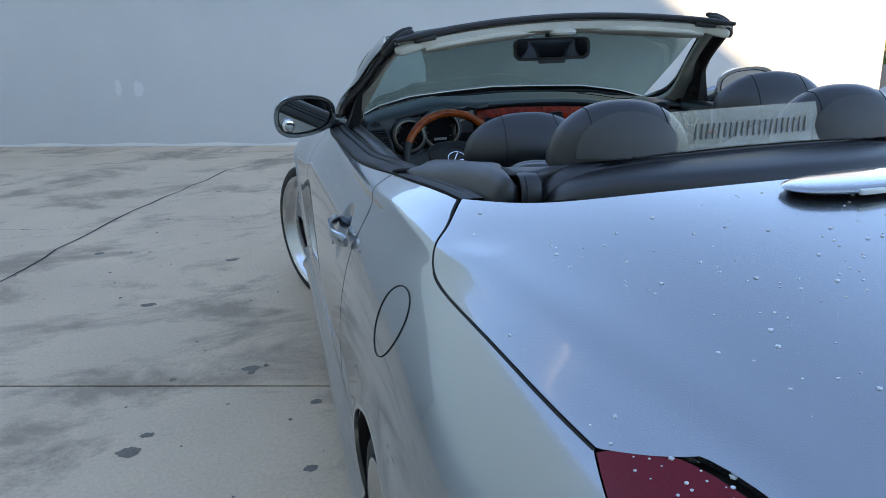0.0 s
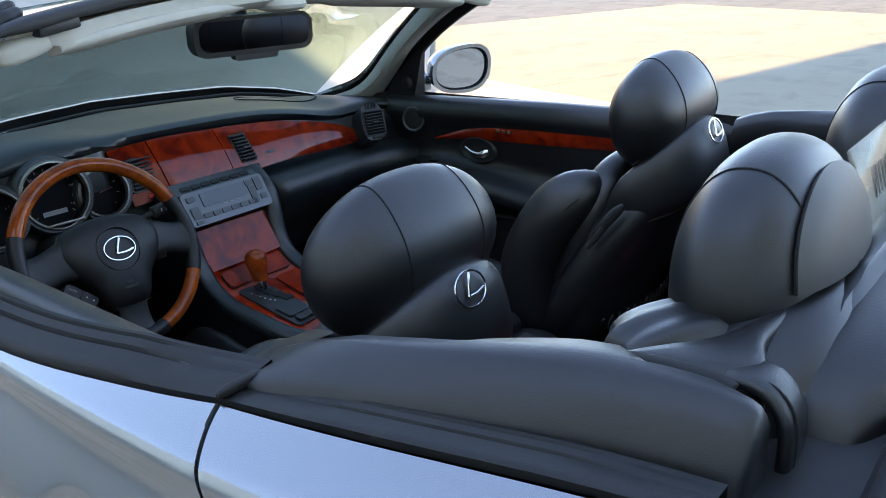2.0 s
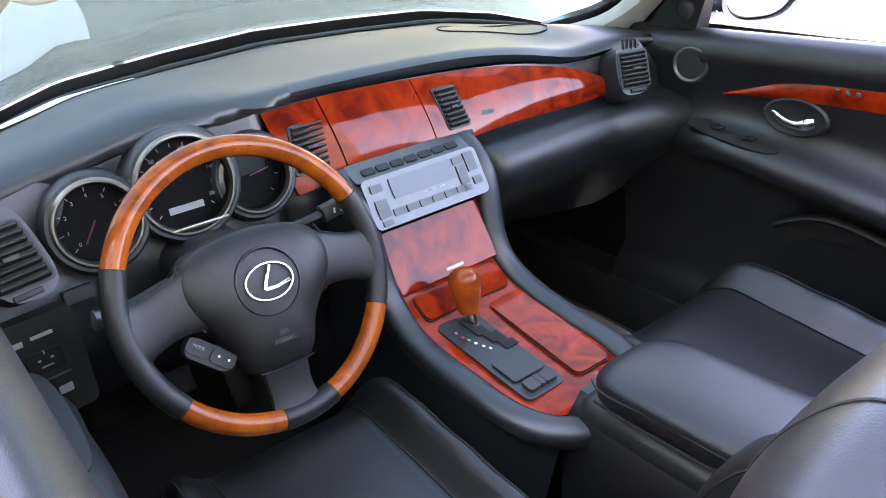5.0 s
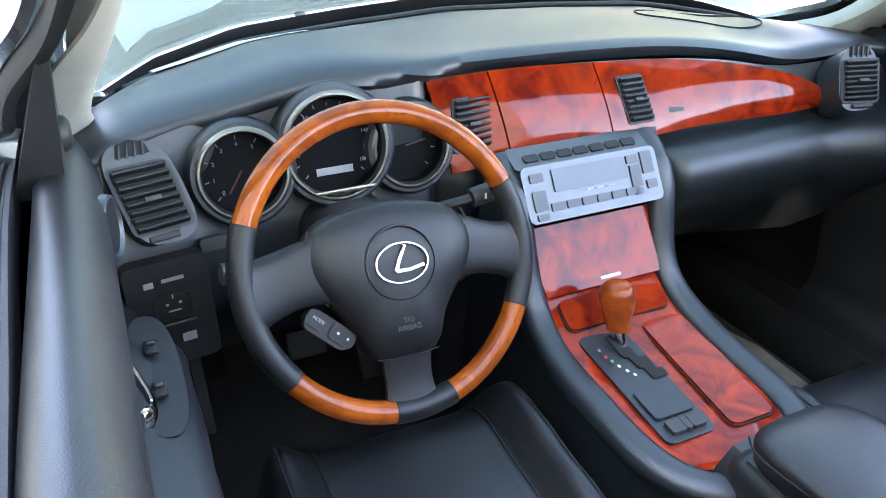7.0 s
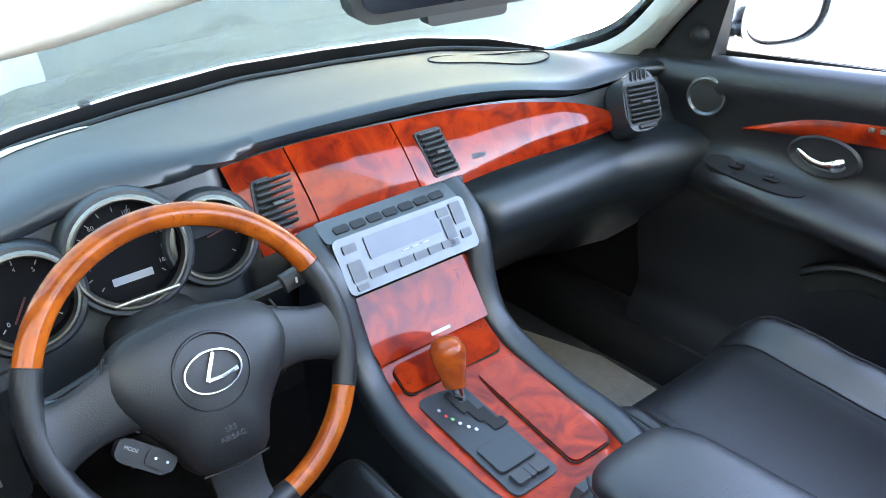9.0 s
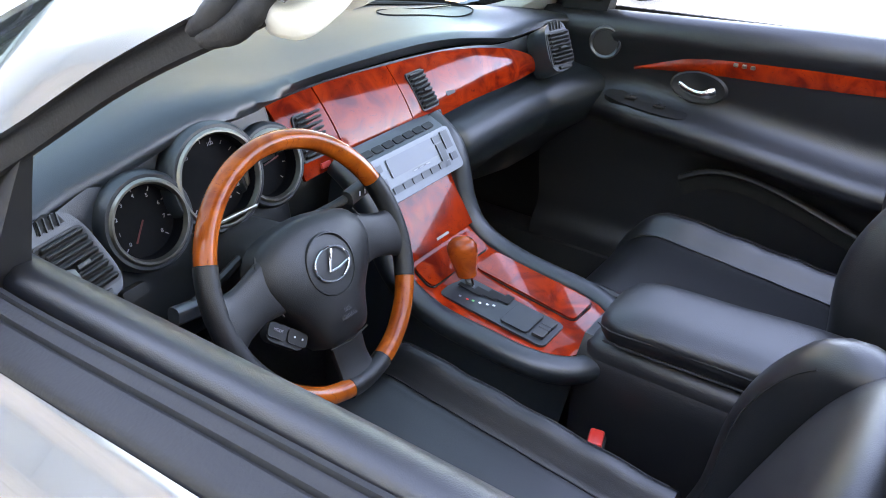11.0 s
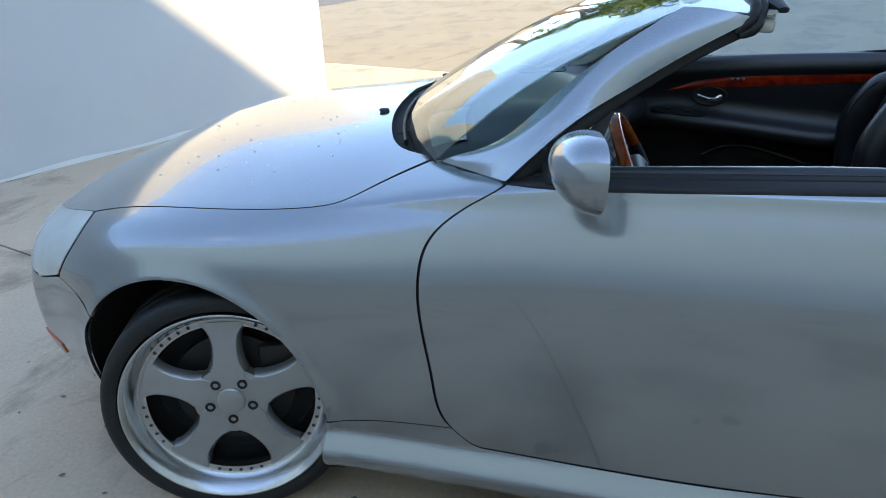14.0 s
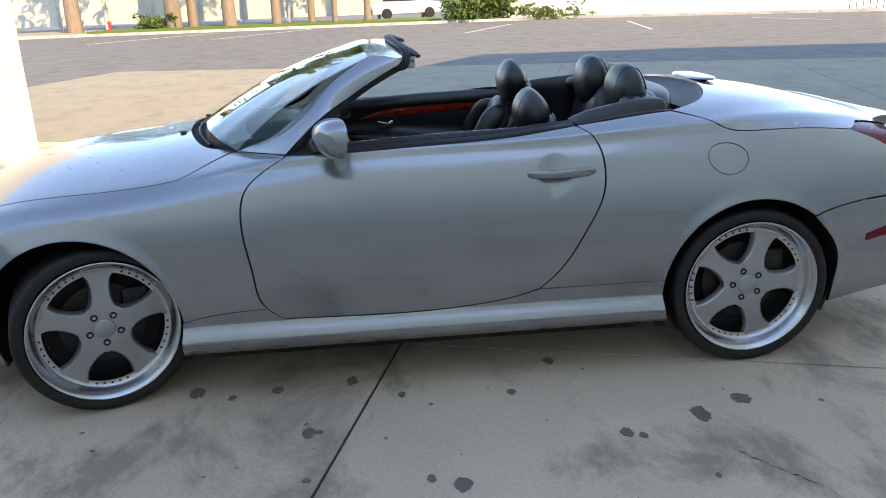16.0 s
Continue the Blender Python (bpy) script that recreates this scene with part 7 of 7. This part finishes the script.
# rear seats
for side in (-1, 1):
    rs = new("rear_seat")
    rs.parent = car
    rs["label"] = "black leather rear seat"
    cx = side * .285
    T = Matrix.Translation((cx, 0, 0))
    part("cushion", placed(pillow((.50, .46, .20), 3.4, 32), T @ Matrix.Translation((0, -.70, .50)) @ Matrix.Rotation(radians(8), 4, "X")), SEAT_LEATHER, rs)
    tube("seam", [T @ Vector(v) for v in ((-.12, -.50, .592), (-.13, -.62, .606), (-.11, -.80, .606))], .0018, GAP, rs, sides=5)
    tube("seam", [T @ Vector(v) for v in ((.12, -.50, .592), (.13, -.62, .606), (.11, -.80, .606))], .0018, GAP, rs, sides=5)
    part("backrest", placed(pillow((.50, .17, .62), 3.4, 36), T @ Matrix.Translation((0, -.965, .80)) @ Matrix.Rotation(radians(9), 4, "X")), SEAT_LEATHER, rs)
    part("shoulder_pad", placed(pillow((.175, .092, .060), 2.4, 48, lambda p: p * (1 + .05 * np.sin(p[..., 1:2] * 210))), Matrix.Translation((side * .432, -.938, 1.062)) @ Matrix.Rotation(side * .56, 4, "Z")), SEAT_LEATHER, rs, "stitched shoulder pad")
    H = T @ Matrix.Translation((-side * .008, -.954, 1.083)) @ Matrix.Rotation(radians(-3.6), 4, "X")

    def dome2(p):
        z = p[..., 2] / .1345
        p[..., 0] *= 1 - .068 * np.clip(z, 0, 1) ** 2 - .06 * np.clip(-z, 0, 1)
        p[..., 1] *= 1 - .148 * np.clip(z, 0, 1) ** 2
        return p

    hr = part("headrest", placed(pillow((.331, .154, .269), 2.35, 56, dome2), H), SEAT_LEATHER, rs, "large rounded leather headrest")
    for sx, (dy, dz) in ((-.085, (1, 1)), (.095, (1, 1))):
        a = np.linspace(-.2, math.pi + .2, 40)
        base = np.stack([np.full(40, sx), -.077 * np.sign(np.cos(a)) * np.abs(np.cos(a)) ** (2 / 2.35), .1345 * np.sign(np.sin(a)) * np.abs(np.sin(a)) ** (2 / 2.35)], 1)
        base[:, 1:] *= (1 - (abs(sx) / .1655) ** 2.35) ** (1 / 2.35)
        base = dome2(base[None].copy())[0]
        tube("seam", [H @ Vector(v) for v in base], .0013, GAP, hr, n=60, sides=5)
    # hard grey back cap of the headrest
    capg = []
    for t in np.linspace(.02, math.pi - .02, 40):
        line = []
        for f in np.linspace(.03, 1, 10):
            px_, pz_ = side * .004 + f * .118 * math.cos(t), .018 + f * .092 * math.sin(t) ** .8
            py_ = -.077 * (1 - (abs(px_) / .1655) ** 2.35 - (abs(pz_) / .1345) ** 2.35) ** (1 / 2.35)
            q = dome2(np.array([[(px_, py_, pz_)]]))[0, 0]
            line.append(H @ Vector((q[0], q[1] - .0045 * (1 - .7 * f ** 6), q[2])))
        capg.append(line)
    part("headrest_cap", grid(np.array(capg), .004, flip=False), CAP, hr, "grey moulded headrest back")
    tube("seam", [v[-1] + Vector((0, -.001, 0)) for v in capg], .0016, GAP, hr, n=60, sides=5)
    # side trim rising from the belt line to the rear deck, its tail rounded off square
    rows = []
    tail = [(-.997, 1.0), (-1.016, .998), (-1.028, .990), (-1.035, .97), (-1.0395, .92), (-1.0410, .55), (-1.0415, .02)]
    for y, f in [(v, 1.0) for v in np.linspace(-.60, -.980, 24)] + tail:
        zt = interp(y, [-1.06, -1.0, -.95, -.88, -.80, -.68, -.63, -.60], [1.092, 1.096, 1.094, 1.087, 1.079, 1.062, 1.048, 1.034])
        xb = interp(y, [-1.06, -.93, -.77, -.65, -.6], [.592, .618, .662, .688, .696])
        xo = interp(y, [-1.06, -1.0, -.9, -.8, -.65, -.6], [.562, .568, .588, .617, .655, .666])
        xi = interp(y, [-1.06, -1.0, -.94, -.915, -.88, -.74, -.65, -.6], [.548, .546, .542, .528, .530, .588, .612, .622])
        lo = [(xb + .014, .95), (xb + .010, 1.0), (xb, 1.03), ((xb + xo) / 2 + .004, (1.03 + zt) / 2 - .002), (xo + .004, zt - .012), (xo - .006, zt - .002), ((xo + xi) / 2, zt + .001), (xi + .008, zt - .001), (xi, zt - .010), (xi - .002, zt - .10), (xi + .01, .80), (xi + .02, .60), (xi + .03, .35)]
        xm, zm = (xo + xi) / 2, .98
        rows.append([(side * (xm + (x - xm) * f), y, zm + (z - zm) * f if z > zm else z) for x, z in curve_through(lo, 44)])
    part("side_trim", grid(np.array(rows), flip=side < 0, thick=0.0), LEATHER, car, "black padded rear side trim", sharp=80)
    # flat lobe between the beam and the rear deck, with a strap down the beam's end and the belt's slot beside it
    n = 34
    edge_a = curve_through([(.552, -.886, 1.070), (.532, -.908, 1.080), (.503, -.938, 1.087), (.475, -.964, 1.090), (.445, -.984, 1.092), (.415, -.996, 1.094), (.388, -1.002, 1.096)], n)
    edge_b = curve_through([(.548, -.900, 1.070), (.536, -.955, 1.080), (.526, -1.000, 1.086), (.505, -1.024, 1.088), (.470, -1.012, 1.090), (.428, -1.011, 1.094), (.388, -1.014, 1.096)], n)
    across = [edge_a + (edge_b - edge_a) * f + np.array((0, 0, dz)) for f, dz in ((0, -.07), (0, -.012), (.04, -.004), (.14, .001), (.35, .003), (.65, .003), (.86, .001), (.96, -.004), (1, -.012), (1, -.07))]
    part("trim_bridge", grid(np.stack(across, 1) * np.array((side, 1, 1)), flip=side > 0), LEATHER, car, "black trim bridge to the rear deck", sharp=80)
    strap = curve_through([(side * .507, -1.000, 1.080), (side * .508, -1.026, 1.081), (side * .509, -1.041, 1.070), (side * .510, -1.050, 1.03), (side * .514, -1.048, .95)], 24)
    part("trim_strap", sweep(strap, ring(.0235, .007, 16, 3.0), up=np.stack([np.zeros(24), np.interp(np.arange(24), [0, 10], [-.2, -1]), np.interp(np.arange(24), [0, 10], [1, .15])], 1)), LEATHER, car, "black strap that wraps the trim's end", sharp=70)
    tube("trim_seam", [p + np.array((side * .012, -.006, .004)) for p in strap[2:22]], .0014, GAP, car, n=30, sides=5)
    part("trim_slot", sweep(curve_through([(side * .540, -.912, 1.082), (side * .536, -.95, 1.085), (side * .537, -.985, 1.086), (side * .541, -1.012, 1.086)], 16), ring(.009, .003, 10), up=(0, 0, 1), scale=np.r_[.4, .8, np.ones(12), .9, .6]), GAP, car, "dark slot in the trim")
    # torn rubber flap at the moulding's end
    part("rubber_flap", placed(pillow((.026, .075, .034), 2.2, 22, lambda p: p * (1 + .16 * np.sin(p[..., 1:2] * 150 + p[..., 0:1] * 90))), Matrix.Translation((side * .652, -1.000, 1.030)) @ Euler((.25, 0, side * .45)).to_matrix().to_4x4()), RUBBER, car, "black rubber flap")

# rear shelf: flat tray to the lid and raised padded deck
rows = []
for y_f in np.r_[0, .03, .07, .12, .2, .3, .45, .6, .8, 1]:
    row = []
    for u in np.linspace(-1, 1, 33):
        lidp = body(interp(abs(u), [0, .2, .45, .68, .86, 1], [-1.336, -1.33, -1.305, -1.25, -1.16, -1.03]) + .0, interp(abs(u), [0, .2, .45, .68, .86, 1], [8, 7.7, 7.3, 6.85, 6.47, 6.15]), -1)
        x = abs(lidp[0]) * np.sign(u) if abs(u) > 1e-6 else 0
        row.append((x * (1 - .06 * y_f), lidp[1] * (1 - y_f) + -1.02 * y_f, lidp[2] - .012 - .036 * min(1.0, y_f / .3) ** .7 - .012 * (1 - abs(u)) * y_f))
    rows.append(row)
part("rear_tray", grid(np.array(rows), .006, flip=True), PLASTIC, car, "black flat tray before the trunk lid")


def deck_tier(hw, yf, yb, bow, power, zt, drop, low):
    """A padded tier with rounded ends: straight in front, bowed behind."""
    rows = []
    for u in np.sin(np.linspace(-math.pi / 2, math.pi / 2, 61)):
        back = yb + bow * abs(u) ** power
        top_z, e = zt - drop * u * u, (1 - abs(u) ** 9) ** .45
        rows.append([(u * hw, y, low + (z - low) * e) for y, z in curve_through([(yf, low), (yf - .003, top_z - .030), (yf - .014, top_z - .006), (yf - .034, top_z), (back + .034, top_z - .002), (back + .012, top_z - .012), (back, top_z - .036), (back + .002, low)], 28)])
    return grid(np.array(rows))


part("rear_deck", deck_tier(.488, -1.022, -1.200, .115, 2.4, 1.102, .014, 1.0), LEATHER, car, "black padded leather rear deck", sharp=80)
part("deck_pad", deck_tier(.404, -1.012, -1.078, .014, 4.0, 1.113, .012, 1.07), LEATHER, car, "raised flat strip of the rear deck", sharp=80)
# grey strokes drawn in for the striped reflection in the deflector glass
for k in range(20):
    x = -.125 + k * .0141
    part("deflector_reflection", sweep(curve_through([(x - .004, -1.0185, 1.130), (x, -1.0130, 1.146), (x + .005, -1.0075, 1.160)], 5), ring(.0022, .0008, 6), up=(0, 1, 0)), GREY_PLASTIC, car)
dv = part("wind_deflector", box((.36, .006, .092), .002, (.0, -1.008, 1.146), Euler((radians(-20), 0, 0))), PALE_SHEEN, car, "low clear glass wind deflector")
dv.visible_shadow = False

# ---- loose things and small details ----
sheet = np.array([[on_dash(x, f) + np.array((0, 0, .004 + .003 * math.sin(9 * x + 5 * f))) for f in np.linspace(.06, .42, 9)] for x in np.linspace(-.56, -.31, 13)])
tagged(part("paper_sheet", grid(sheet, .0008, flip=True), PAPER, smooth=True), "white sheet of paper lying on the dashboard", "paper")


def cloth(p):
    n = np.array([[noise.noise(Vector(q) * 14) for q in row] for row in p.reshape(p.shape[0], -1, 3)])
    return p * (1 + .35 * n[..., None])


bag = tagged(part("red_bag", placed(pillow((.11, .18, .21), 2.2, 40, cloth), Matrix.Translation((.215, -.790, .628)) @ Matrix.Rotation(.5, 4, "Y")), RED_CLOTH), "crumpled red cloth pouch on the rear seat", "pouch")
part("tag", box((.034, .004, .022), .001, (.168, -.712, .655), Euler((.3, .4, .6))), PAPER, bag, "white sewn tag")

# water drops on trunk lid and hood
rnd = random.Random(3)
drops = bmesh.new()
for k in range(760):
    if k < 540:
        y, s = rnd.uniform(-2.1, -1.12), rnd.uniform(5.6, 8)
        if y > -1.36 and s > 6.2:
            continue
    else:
        y, s = rnd.uniform(.95, 1.7), rnd.uniform(6.2, 8)
        if y < 1.05:
            continue
    p = body(y, s, rnd.choice((-1, -1, 1)))
    r = rnd.choice((.0014, .0018, .0024, .0030, .0042))
    bmesh.ops.create_icosphere(drops, subdivisions=1, radius=r, matrix=Matrix.Translation(p) @ Matrix.Diagonal((1, 1, .55, 1)))
WATER = material("water_drop", (.88, .92, .97), .04, transmission=.35, ior=1.33)
tagged(part("water_drops", drops, WATER), "scattered clear rain drops on the bodywork", "water drops", kind="stuff")
